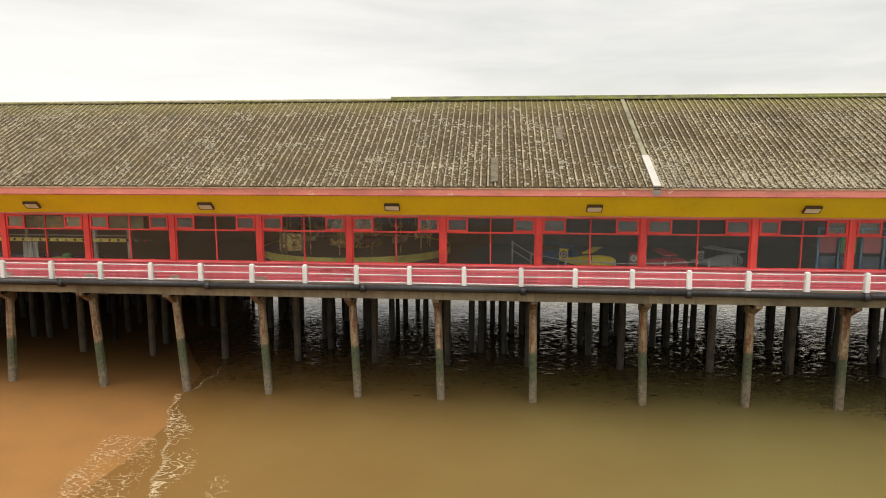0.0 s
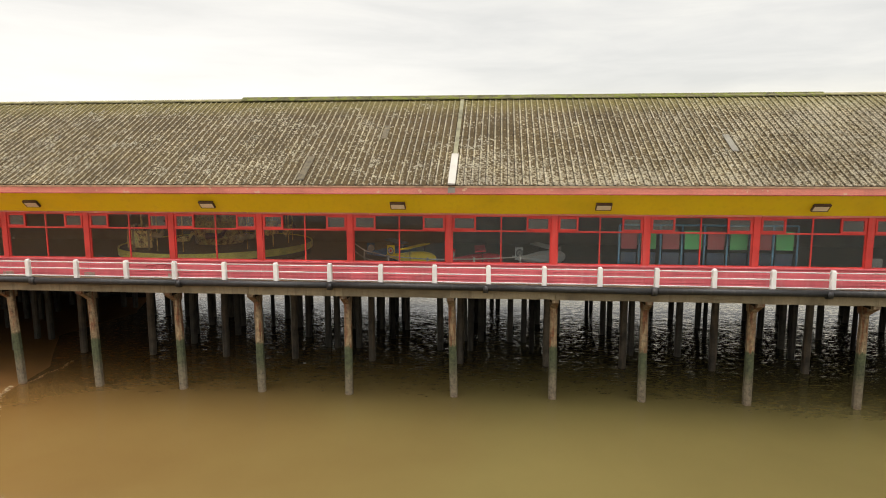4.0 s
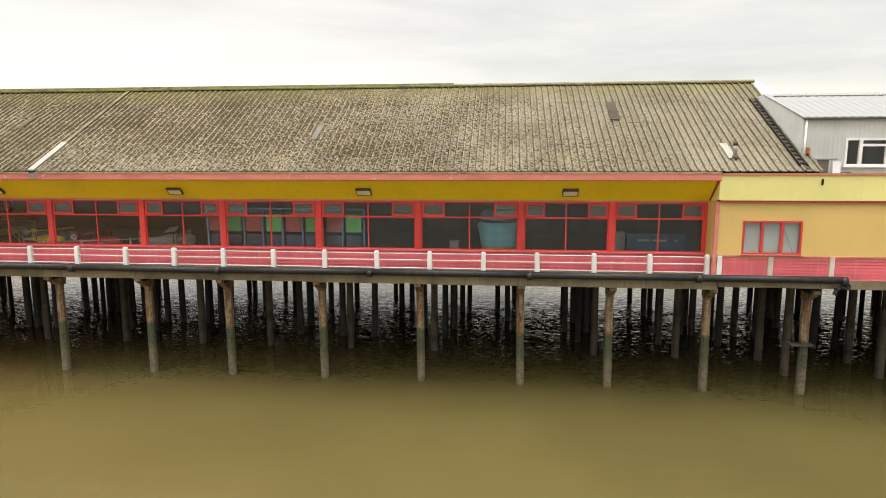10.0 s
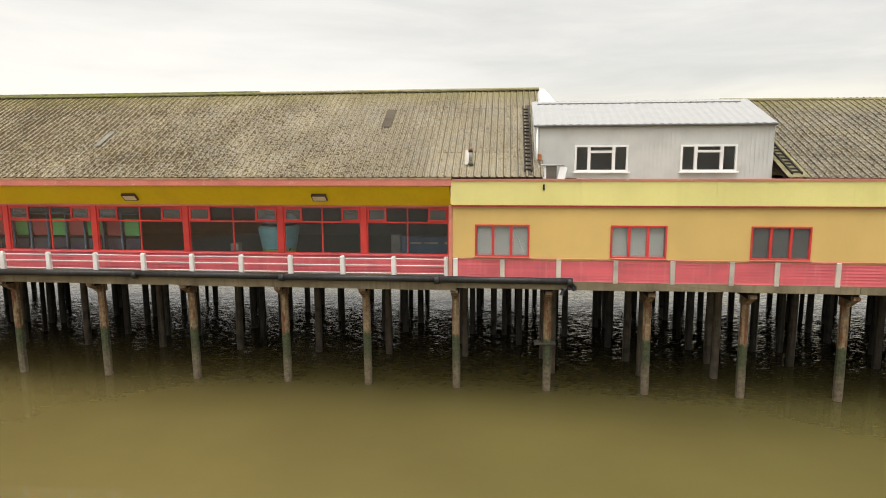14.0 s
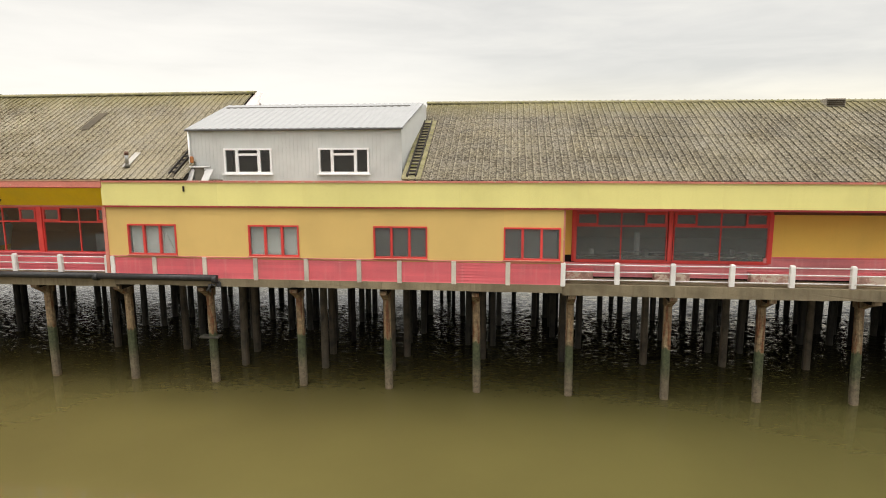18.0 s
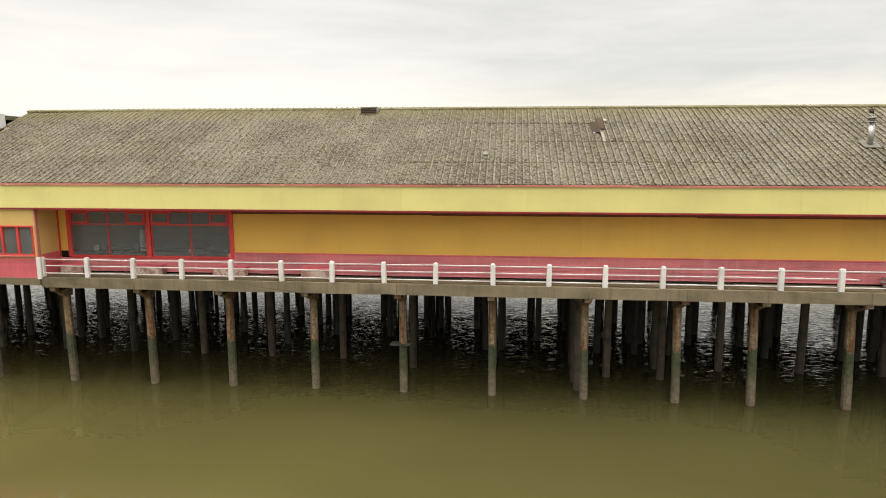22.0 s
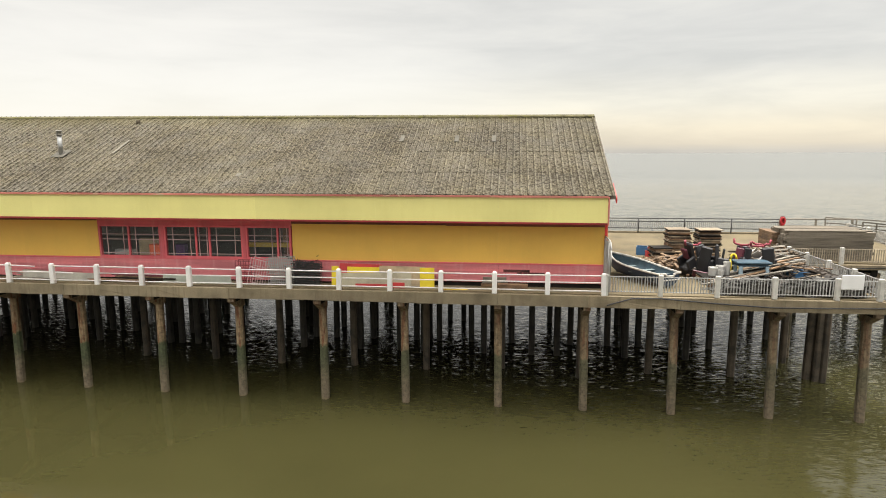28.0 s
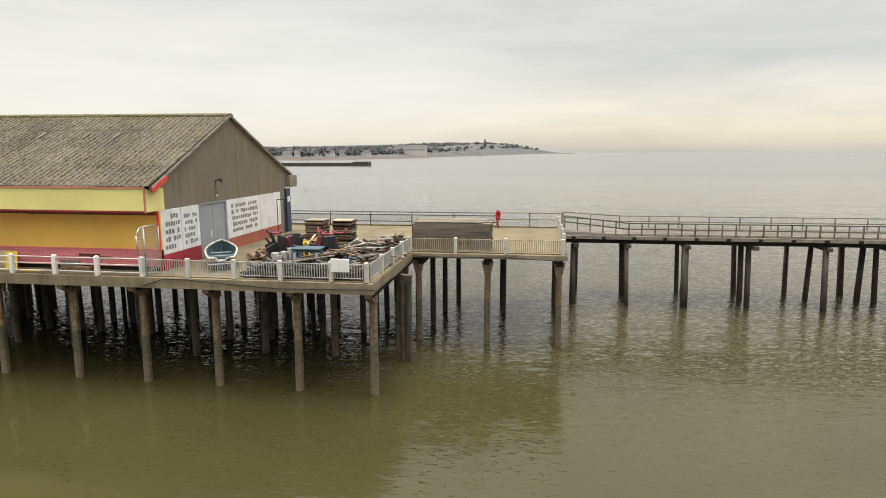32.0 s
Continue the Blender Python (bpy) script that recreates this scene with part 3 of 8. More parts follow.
# ---- piles ----
def pile_mesh(name, w, top, knee, material):
    """A square concrete pile with cut corners and a flared head."""
    bm = bmesh.new()
    c = w * 0.24
    ring = []
    zs = [(-1.2, 1.0), (1.2, 1.04), (2.6, 1.0), (top - 0.75, 0.97), (top - 0.45, 1.02)]
    for z, s in zs:
        h = w / 2 * s
        q = h - c
        ring.append([bm.verts.new((x, y, z)) for x, y in ((-q, -h), (q, -h), (h, -q), (h, q), (q, h), (-q, h), (-h, q), (-h, -q))])
    for a, b in zip(ring, ring[1:]):
        for i in range(8):
            bm.faces.new((a[i], a[(i + 1) % 8], b[(i + 1) % 8], b[i]))
    bm.faces.new(ring[-1])
    h = w / 2
    if knee:
        # the head spreads into the beam on both sides
        a = [(-h * 1.02, -h * 1.02, top - 0.8), (h * 1.02, -h * 1.02, top - 0.8), (h * 1.02, h * 1.02, top - 0.8), (-h * 1.02, h * 1.02, top - 0.8)]
        b = [(-h * 1.8, -h * 1.1, top - 0.12), (h * 1.8, -h * 1.1, top - 0.12), (h * 1.8, h * 1.1, top - 0.12), (-h * 1.8, h * 1.1, top - 0.12)]
        d = [(x, y, top) for x, y, z in b]
        rr = [[bm.verts.new(p) for p in q] for q in (a, b, d)]
        for lo, hi in zip(rr, rr[1:]):
            for i in range(4):
                bm.faces.new((lo[i], lo[(i + 1) % 4], hi[(i + 1) % 4], hi[i]))
        bm.faces.new(rr[-1])
        bm.faces.new(rr[0][::-1])
    else:
        box(bm, -h * 1.03, h * 1.03, -h * 1.03, h * 1.03, top - 0.45, top)
    return data_of(name, bm, material)


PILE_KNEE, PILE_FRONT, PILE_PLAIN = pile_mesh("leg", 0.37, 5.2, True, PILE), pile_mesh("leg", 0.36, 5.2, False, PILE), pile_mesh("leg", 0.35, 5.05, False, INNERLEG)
# second row: shade put into a darker, browner leg colour
PILE_SECOND = pile_mesh("leg", 0.36, 5.05, False, surface("weedy_brown_shaded_concrete", (0.098, 0.078, 0.055), 0.8, var=0.35, scale=2.0, bump=0.5, streak=(0.15, 0.1, 0.06), streak_amt=0.5))
bm = bmesh.new()
tube(bm, (0, 0, -1.2), (0, 0, 5.2), 0.15, 8, 0.14)
PILE_TIMBER = data_of("leg", bm, DARKWOOD_SHADE)
rnd = random.Random(5)


def set_leg(parent, me, x, y, lean=0.8, label=""):
    ob = piece("leg", me, parent, pose(x, y, 0, rnd.uniform(-lean, lean), rnd.uniform(-lean, lean), rnd.uniform(-3, 3)))
    tagged(ob, label)


def front_leg(parent, top, foot_x, foot_y):
    """A front leg that leans from its foot to its place under the beam."""
    run_x, run_y = top[0] - foot_x, top[1] - foot_y
    ob = piece("leg", PILE_FRONT, parent, pose(foot_x, foot_y, 0, -math.degrees(math.atan2(run_y, 5.2)), math.degrees(math.atan2(run_x, 5.2)), rnd.uniform(-2.5, 2.5)))
    tagged(ob, "rust-stained concrete leg with green weed")


def set_back(x):
    """How much further in the front legs stand along the middle of the ochre section."""
    return 0.25 * min(1.0, max(0.0, (x - 66.0) / 11.0)) * min(1.0, max(0.0, (106.0 - x) / 5.0))


def haunch(x, s):
    """The head of the trestle reaching out to the deck edge, deep at the leg and shallow at its tip."""
    w = 0.165
    bm = bmesh.new()
    prism(bm, [(29.15 + s, 4.58), (28.68 + s, 4.58), (28.3 + s * 0.6, 4.86), (27.94, 5.03), (27.94, 5.19), (29.15 + s, 5.19)], x - w, x + w)
    bmesh.ops.bevel(bm, geom=[e for e in bm.edges if abs(e.verts[0].co.x - e.verts[1].co.x) < 0.01], offset=0.02, segments=1, affect="EDGES")
    return bm


# legs further in, row by row across the pier
BACK_LEGS = {}
BACK_LEGS[36.4] = [-39.7, -38.7, -35.1, -34.1, -30.5, -29.4, -25.9, -24.8, -21.3, -20.3, -10.3, -1.3, -0.7, 0.7, 5.9, 7.8, 11.6, 17.6, 20.4, 22.5, 27.0, 35.2, 40.0, 43.5, 48.9, 50.1, 53.7, 57.4, 58.9, 64.1, 71.7, 73.5, 84.3, 85.3, 89.3, 91.0, 93.2, 95.2, 100.6, 104.8, 105.6, 106.4, 107.5, 110.6, 114.6, 118.3, 120.8, 122.3, 126.0, 128.9, 130.4, 134.4, 137.3, 137.9]
BACK_LEGS[38.6] = [-39.1, -34.5, -29.9, -25.3, -11.3, -8.3, -6.7, -3.3, 2.5, 5.7, 7.3, 8.4, 10.3, 11.2, 17.6, 25.4, 27.4, 31.7, 34.6, 36.0, 40.5, 41.9, 42.6, 45.2, 46.5, 49.4, 53.7, 54.3, 57.6, 62.7, 67.8, 69.5, 74.3, 77.9, 79.6, 80.8, 84.8, 85.3, 87.6, 89.7, 93.3, 94.0, 96.9, 100.0, 100.7, 101.7, 105.9, 107.8, 113.8, 114.7, 116.1, 118.6, 121.5, 122.4, 123.0, 125.1, 127.7, 131.4, 133.7, 134.7, 135.6, 139.9]
BACK_LEGS[41.0] = [-39.7, -38.7, -35.1, -34.1, -30.5, -29.4, -25.9, -24.8, -21.3, -20.3, -16.0, -14.2, -11.4, -9.0, -6.7, -4.7, -0.6, 1.3, 2.0, 3.1, 8.5, 13.6, 16.7, 23.5, 27.1, 30.9, 35.4, 36.7, 42.9, 46.1, 48.8, 49.5, 54.1, 59.2, 61.6, 62.7, 72.3, 73.5, 80.0, 81.0, 83.5, 84.1, 89.5, 94.6, 96.6, 98.0, 102.0, 102.7, 103.2, 111.8, 113.5, 114.2, 115.9, 118.2, 121.1, 126.4]
BACK_LEGS[43.4] = [-39.1, -34.5, -29.9, -25.3, -17.3, -16.1, -15.6, -14.5, -12.4, -11.0, -6.5, -1.6, 0.0, 0.6, 2.5, 7.9, 12.4, 17.6, 23.8, 27.6, 30.2, 36.3, 40.7, 43.5, 44.2, 45.4, 49.4, 49.9, 54.1, 56.5, 58.6, 61.9, 62.5, 63.3, 64.9, 66.4, 67.8, 70.1, 72.2, 73.8, 76.4, 79.8, 80.8, 81.3, 85.3, 87.2, 89.5, 90.1, 90.8, 93.2, 93.9, 97.4, 98.6, 101.5, 103.2, 103.9, 106.0, 110.2, 111.0, 112.4, 114.6, 116.1, 123.2, 124.2, 127.6, 130.4, 135.1, 139.5, 140.3]
BACK_LEGS[45.8] = [-39.7, -38.7, -35.1, -34.1, -30.5, -29.4, -25.9, -24.8, -21.3, -20.3, -16.7, -15.7, -11.8, 1.5, 5.9, 13.9, 16.3, 19.0, 22.6, 28.0, 35.2, 38.8, 41.7, 50.2, 52.4, 55.6, 62.9, 72.8, 76.0, 77.2, 78.3, 80.2, 83.8, 97.2, 103.3, 104.5, 111.6, 118.3, 131.2, 133.3, 135.7]
BACK_LEGS[48.2] = [-39.1, -34.5, -29.9, -25.3, -20.3, -17.0, -13.8, -6.2, 0.8, 7.4, 9.0, 9.5, 12.2, 17.0, 21.7, 23.9, 31.5, 36.2, 40.7, 45.0, 49.9, 52.9, 54.4, 55.0, 56.6, 59.1, 60.3, 63.2, 68.0, 72.2, 76.3, 80.6, 83.4, 85.0, 87.6, 89.7, 90.8, 93.0, 96.7, 101.6, 103.0, 103.6, 105.3, 110.5, 116.2, 117.4, 127.6, 131.4, 133.2, 134.5, 139.9]
SECOND_ROW = {80.5: (80.42, 32.72), 89.36: (89.2, 32.25), 84.93: (84.9, 33.9), 109.85: (110.1, 33.7), 114.1: (114.3, 33.42), 118.42: (118.66, 33.5), 122.5: (122.9, 33.3), 131.06: (131.37, 32.8)}
EXTRA_LEGS = [(89.3, 33.95), (89.15, 31.3), (45.15, 31.5), (49.78, 31.5), (53.55, 31.5), (89.2, 30.25), (90.95, 32.3), (93.72, 32.2), (131.75, 36.1), (143.3, 36.4), (143.78, 33.6), (144.08, 33.5)]
FOOT_SHIFT = {-20.83: 0.62, -16.26: 0.56, -11.74: 0.4, -7.05: 0.33, -2.74: 0.22, 1.95: 0.07, 7.2: 0.12}
trestles = []
for i, x in enumerate(PILE_X):
    t = thing("pier_trestle", "row of rust-stained, weed-grown concrete legs under a cross beam", "pier trestle", "pier trestles")
    trestles.append((x, t))
    inward = 0.4 * min(1.0, max(0.0, (14.0 - x) / 14.0)) + 0.2 * min(1.0, max(0.0, (x - 103.0) / 6.0))
    back = set_back(x)
    front_leg(t, (x, 28.85 + 2 * back), x + FOOT_SHIFT.get(x, 0.04), 28.87 - inward + back)
    part("haunch", haunch(x, 2 * back), PILE, t, "stained concrete bracket under the deck edge")
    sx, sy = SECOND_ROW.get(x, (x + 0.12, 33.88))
    set_leg(t, PILE_SECOND, sx, sy, 0.25, "brown-stained concrete leg, its colour darkened for the shade")
    if i % 3 == 1:
        part("waling", one(x - 0.9, x + 0.9, 36.6, 36.75, 3.6, 3.85, 0.02), DARKWOOD_SHADE, t)
    part("cross_beam", one(x - 0.2, x + 0.2, 28.14, 49.5, 4.98, 5.46, 0.03), DARKWOOD_SHADE, t)
    if i in (18, 26):
        part("collar", one(x - 0.62, x + 0.42, 28.58 + 1.4 * back, 29.14 + 1.4 * back, 2.38, 2.47, 0.02), INNERLEG, t, "rough plate clamped round the leg")
    if i % 4 == 1 and x < 130:
        bm = bmesh.new()
        tube(bm, (x + 0.1, 38.7, 4.6), (x + 1.9, 43.2, 2.6), 0.09, 6)
        part("brace", bm, DARKWOOD_SHADE, t)


def nearest_trestle(x):
    return min(trestles, key=lambda q: abs(q[0] - x))[1]


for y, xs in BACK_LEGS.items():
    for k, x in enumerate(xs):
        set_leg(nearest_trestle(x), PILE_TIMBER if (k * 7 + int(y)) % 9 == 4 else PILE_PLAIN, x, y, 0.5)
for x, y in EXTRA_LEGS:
    set_leg(nearest_trestle(x), PILE_SECOND, x, y, 0.25, "brown-stained concrete leg, its colour darkened for the shade")

# ---- roofs ----
def sheet_mesh(width, length, ribs, lip, high=1.0):
    """Profiled cement sheet: flat pans between raised ribs, with a visible lower edge."""
    bm = bmesh.new()
    pitch = width / ribs
    prof = []
    for i in range(ribs):
        for u, h in ((0.0, 0.008), (0.55, 0.008), (0.60, -0.014), (0.68, -0.014), (0.73, 0.056), (0.80, 0.064), (0.90, 0.056), (0.96, 0.008)):
            prof.append(((i + u) * pitch, h * high))
    prof.append((width + 0.03, 0.008))
    rows = [[bm.verts.new((x, y, h + dz)) for x, h in prof] for y, dz in ((0.0, -lip), (0.0, 0.0), (length, 0.0))]
    for a, b in zip(rows, rows[1:]):
        for i in range(len(prof) - 1):
            bm.faces.new((a[i], a[i + 1], b[i + 1], b[i]))
    return bm


def view_drop(x, f=0.0):
    """Drop of the seaward half, fitted to the camera's view: a little at the eaves, more at the ridge."""
    return -max(0.0, x - 62.0) * (0.0035 + 0.005 * f)


def skew(x):
    """The seaward eaves draw in towards the wall along their length."""
    return max(0.0, (x - 62.3) / 69.6) * 0.74


def draw_in(v):
    """Move a point of the eaves in by skew(), and down a little to stay on the camera's sight line."""
    s = skew(v.co.x)
    v.co.y += s
    v.co.z -= s * 0.055


def roof(name, x0, x1, low, top, rows, width, ribs, material, label, fill, tilt, lip, high=1.0):
    """A pitched roof: the slope to the sea walk is laid sheet by sheet, the far slope as one sheet."""
    r = thing(name, label, "roof", kind="structure")
    (y0, z0), (y1, z1) = low, top
    run_, rise = y1 - y0, z1 - z0
    length = math.hypot(run_, rise)
    step = length / rows
    me = data_of("sheet", sheet_mesh(width, step + 0.16, ribs, lip, high), material)
    k = int(round((x1 - x0) / width))
    s = (x1 - x0) / (k * width)
    rr = random.Random(len(name) + k)
    for j in range(rows):
        d = j * step - (0.12 if j else -0.05)
        for i in range(k):
            x = x0 + i * width * s
            ya, za = y0 + skew(x), z0 + view_drop(x) - skew(x) * 0.055
            dy, dz = y1 - ya, z1 + view_drop(x, 1) - za
            f = d / length
            m = pose(x, ya + f * dy, za + f * dz + 0.045 + rr.uniform(0, 0.006), math.degrees(math.atan2(dz, dy)) - tilt, 0, rr.uniform(-0.12, 0.12)) @ Matrix.Diagonal((s, math.hypot(dy, dz) / length, 1, 1))
            piece("sheet", me, r, m)
    # boarding under the sheets, and the far slope
    bm = bmesh.new()
    prism(bm, [(y0 + 0.3, z0 + 0.05), (y1, z1 - 0.05), (y1, z1 - 0.2), (y0 + 0.3, z0 - 0.1)], x0 + 0.03, x1 - 0.03)
    for v in bm.verts:
        front = v.co.y < y0 + 1
        v.co.z += view_drop(v.co.x, (v.co.y - y0) / run_)
        if front:
            draw_in(v)
    part("underlay", bm, DARKWOOD_SHADE, r)
    far_y = 2 * y1 - y0
    bm = bmesh.new()
    prism(bm, [(y1, z1), (far_y, z0), (far_y, z0 - 0.15), (y1, z1 - 0.15)], x0, x1)
    for v in bm.verts:
        v.co.z += view_drop(v.co.x, (far_y - v.co.y) / run_)
    part("far_slope", bm, material, r)
    bm = bmesh.new()
    prism(bm, [(y1 - 0.36, z1 - 0.08), (y1 - 0.34, z1 + 0.0), (y1 - 0.1, z1 + 0.1), (y1 + 0.1, z1 + 0.1), (y1 + 0.34, z1 + 0.0), (y1 + 0.36, z1 - 0.08)], x0 - 0.05, x1 + (0.14 if x1 < 60 else 0.05))
    for v in bm.verts:
        v.co.z += view_drop(v.co.x, 1)
    part("ridge_cap", bm, fill, r, "mossy ridge capping")
    return r


MOSS = surface("mossy_cement", (0.15, 0.135, 0.075), 0.9, var=0.3, scale=2.2, bump=0.4, patch=(0.12, 0.115, 0.035), patch_at=0.56, patch_scale=3)
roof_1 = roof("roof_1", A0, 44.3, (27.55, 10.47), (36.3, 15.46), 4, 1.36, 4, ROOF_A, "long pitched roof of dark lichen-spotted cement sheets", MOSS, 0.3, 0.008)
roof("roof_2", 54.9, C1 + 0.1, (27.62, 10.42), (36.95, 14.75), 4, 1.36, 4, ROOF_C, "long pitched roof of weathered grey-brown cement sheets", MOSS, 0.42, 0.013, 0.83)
bm = bmesh.new()
prism(bm, [(35.9, 15.4), (35.93, 15.46), (36.18, 15.66), (36.42, 15.66), (36.67, 15.46), (36.7, 15.4)], -6.2, 27.5)
for v in bm.verts:
    v.co.z -= 0.05 if v.co.x > 20 else 0.0
part("ridge_cap", bm, surface("green_mossy_cement", (0.115, 0.108, 0.05), 0.95, var=0.35, scale=1.6, bump=0.5, patch=(0.09, 0.1, 0.02), patch_at=0.5, patch_scale=2.5), roof_1, "raised mossy ridge capping")
roof_3 = thing("roof_3", "flat gutter roof in front of the dormer", "roof", kind="structure")
part("flat_roof", one(43.6, 55.2, 27.75, 33.6, 10.2, 10.40), CONCRETE, roof_3)

# gable end over the sea platform
gable = thing("wall_east", "gable end of grey boarding over painted panels", "wall", kind="structure")
bm = bmesh.new()
prism(bm, [(29.3, 8.98), (44.6, 8.98), (45.8, 9.95), (36.95, 13.9), (28.9, 10.0), (29.3, 9.9)], C1 - 0.2, C1 - 0.05)
part("gable_core", bm, DARKWOOD_SHADE, gable)
rr = random.Random(3)
GABLEGREY = surface("grey_stained_boarding", (0.2, 0.172, 0.128), 0.85, var=0.06, scale=0.6, bump=0.2, streak=(0.16, 0.105, 0.06), streak_amt=0.55)
for i in range(51):
    y0 = 28.85 + i * 0.337
    y1 = min(y0 + 0.334, 46.0)
    top = lambda y: 10.12 + (y - 28.75) * 0.4785 if y < 36.95 else 14.0 - (y - 36.95) * 0.427
    bm = bmesh.new()
    w = C1 - 0.05 + rr.uniform(0, 0.012)
    lo = 8.95 if 29.25 < y0 < 44.5 else (9.9 if y0 <= 29.25 else 8.95 + (y0 - 44.5) * 0.75)
    v = [bm.verts.new(p) for p in ((C1 - 0.06, y0, lo), (C1 - 0.06, y1, lo), (C1 - 0.06, y1, top(y1)), (C1 - 0.06, y0, top(y0)), (w + 0.025, y0, lo), (w + 0.025, y1, lo), (w + 0.025, y1, top(y1)), (w + 0.025, y0, top(y0)))]
    for f in ((4, 5, 6, 7), (0, 1, 5, 4), (1, 2, 6, 5), (2, 3, 7, 6), (3, 0, 4, 7)):
        bm.faces.new([v[q] for q in f])
    part("board", bm, GABLEGREY, gable)

# ---- front wall, glazed section ----
def boards(parent, x0, x1, y, z0, z1, k, material, name="board"):
    """Overlapping horizontal boards."""
    h = (z1 - z0) / k
    for i in range(k):
        bm = bmesh.new()
        prism(bm, [(y, z0 + i * h), (y - 0.045, z0 + i * h + 0.004), (y - 0.012, z0 + (i + 1) * h), (y, z0 + (i + 1) * h)], x0, x1)
        part(name, bm, material, parent)


wall_a = thing("wall_south_1", "red-framed glazed front wall over faded red boards", "wall", kind="structure")
part("core", one(A0, A1, WALL_A + 0.03, WALL_A + 0.2, DECK, 6.66), DIM, wall_a)
part("head", one(A0, A1, WALL_A - 0.02, WALL_A + 0.22, 9.06, 9.4, 0.01), RED, wall_a)
part("sill", one(A0, A1, WALL_A - 0.10, WALL_A + 0.2, 6.64, 6.73, 0.012), PINK, wall_a)
for x in A_POSTS:
    part("column", one(x - 0.15, x + 0.15, WALL_A - 0.08, WALL_A + 0.16, 6.70, 9.10, 0.015), RED, wall_a)
for x0, x1 in zip(A_POSTS, A_POSTS[1:]):
    boards(wall_a, x0 + 0.005, x1 - 0.005, WALL_A, DECK, 6.64, 6, PINK)

# pale bases at the feet of five columns
COLBASE = surface("peeled_base_paint", (0.5, 0.36, 0.28), 0.7, var=0.25, scale=6, patch=(0.62, 0.2, 0.2), patch_at=0.55, patch_scale=7)
for x in A_POSTS[3:8]:
    part("vent_hatch", one(x - 0.3, x + 0.3, WALL_A - 0.07, WALL_A - 0.046, 5.785, 6.0, 0.01), COLBASE, wall_a, "peeled pale base at the foot of a column")

bm = bmesh.new()
for cx in (-8.3, -7.3):
    ring = [(cx + 0.3 * math.cos(k * math.pi / 8), WALL_A - 0.05, 6.27 + 0.14 * math.sin(k * math.pi / 8)) for k in range(17)]
    run(bm, ring, 0.012, 4)
run(bm, [(-8.3, WALL_A - 0.05, 6.27), (-8.0, WALL_A - 0.05, 6.45), (-7.5, WALL_A - 0.05, 6.45), (-7.3, WALL_A - 0.05, 6.27)], 0.012, 4)
part("painted_doodle", bm, DARKRED, wall_a, "thin dark red scrawl of two rings")

# sloping ochre soffit and the faded red gutter above it
eave_a = thing("trim_1", "ochre sloping soffit under a faded red gutter board", "eaves", kind="structure")
bm = bmesh.new()
prism(bm, [(27.72, 10.16), (28.86, 9.12), (28.9, 9.2), (27.78, 10.22)], A0, A1 - 0.02)
part("soffit", bm, OCHRE, eave_a)
part("gutter_board", one(A0, A1, 27.62, 27.74, 10.14, 10.44, 0.015), GUTTER, eave_a)
part("eaves_filler", one(A0, A1, 27.60, 27.68, 10.442, 10.525, 0.006), surface("stained_filler", (0.5, 0.32, 0.2), 0.8, var=0.25, scale=2, bump=0.2, patch=(0.3, 0.2, 0.12), patch_at=0.6), eave_a, "stained tan filler strip")
part("drip_edge", one(A0, A1, 27.60, 27.66, 10.12, 10.16, 0.01), DARKRED, eave_a)
bm = bmesh.new()
for i in range(26):
    x0 = A0 + i * (A1 - A0) / 26
    box(bm, x0, x0 + 3.05, 28.80, 28.86, 9.08, 9.16 + 0.01 * (i % 2))
part("bead", bm, GUTTER, eave_a)


def pane(parent, x0, x1, y, z0, z1, material=None):
    ob = part("pane", one(x0, x1, y, y + 0.008, z0, z1), material or GLASS, parent)
    ob.visible_shadow = False
    return ob


def bay_window(i, x0, x1, y, z0, zt, z1, paint, glass=None):
    """Two tall lights under a row of four toplights, the outer two in opening casements."""
    w = thing("window_%d" % i, "red-framed window bay with two tall panes and four toplights", "window", "window bays", "structure")
    mid = (x0 + x1) / 2
    bm = bmesh.new()
    for a, b, c, d in ((x0, x0 + 0.05, z0, z1), (x1 - 0.05, x1, z0, z1), (x0 + 0.05, x1 - 0.05, z0, z0 + 0.05), (x0 + 0.05, x1 - 0.05, z1 - 0.05, z1), (x0 + 0.05, x1 - 0.05, zt - 0.035, zt + 0.035),
                       (mid - 0.03, mid + 0.03, z0 + 0.05, zt - 0.035), (mid - 0.03, mid + 0.03, zt + 0.035, z1 - 0.05)):
        box(bm, a, b, y, y + 0.08, c, d)
    part("window_frame", bm, paint, w)
    q = (x1 - x0) * 0.245
    for a, b in ((x0 + 0.05, x0 + q), (x1 - q, x1 - 0.05)):
        bm = bmesh.new()
        for e in ((a, a + 0.085, zt + 0.036, z1 - 0.05), (b - 0.085, b, zt + 0.036, z1 - 0.05), (a + 0.085, b - 0.085, zt + 0.036, zt + 0.13), (a + 0.085, b - 0.085, z1 - 0.13, z1 - 0.05)):
            box(bm, e[0], e[1], y - 0.045, y + 0.06, e[2], e[3])
        c = part("casement", bm, paint, w)
        pane(c, a + 0.08, b - 0.08, y - 0.005, zt + 0.12, z1 - 0.12, HAZED_GLASS)
    for a, b in ((x0 + q, mid - 0.03), (mid + 0.03, x1 - q)):
        pane(w, a, b, y + 0.03, zt + 0.035, z1 - 0.05, glass)
    for a, b in ((x0 + 0.05, mid - 0.03), (mid + 0.03, x1 - 0.05)):
        pane(w, a, b, y + 0.03, z0 + 0.05, zt - 0.035, glass)
    return w


win_no = 0
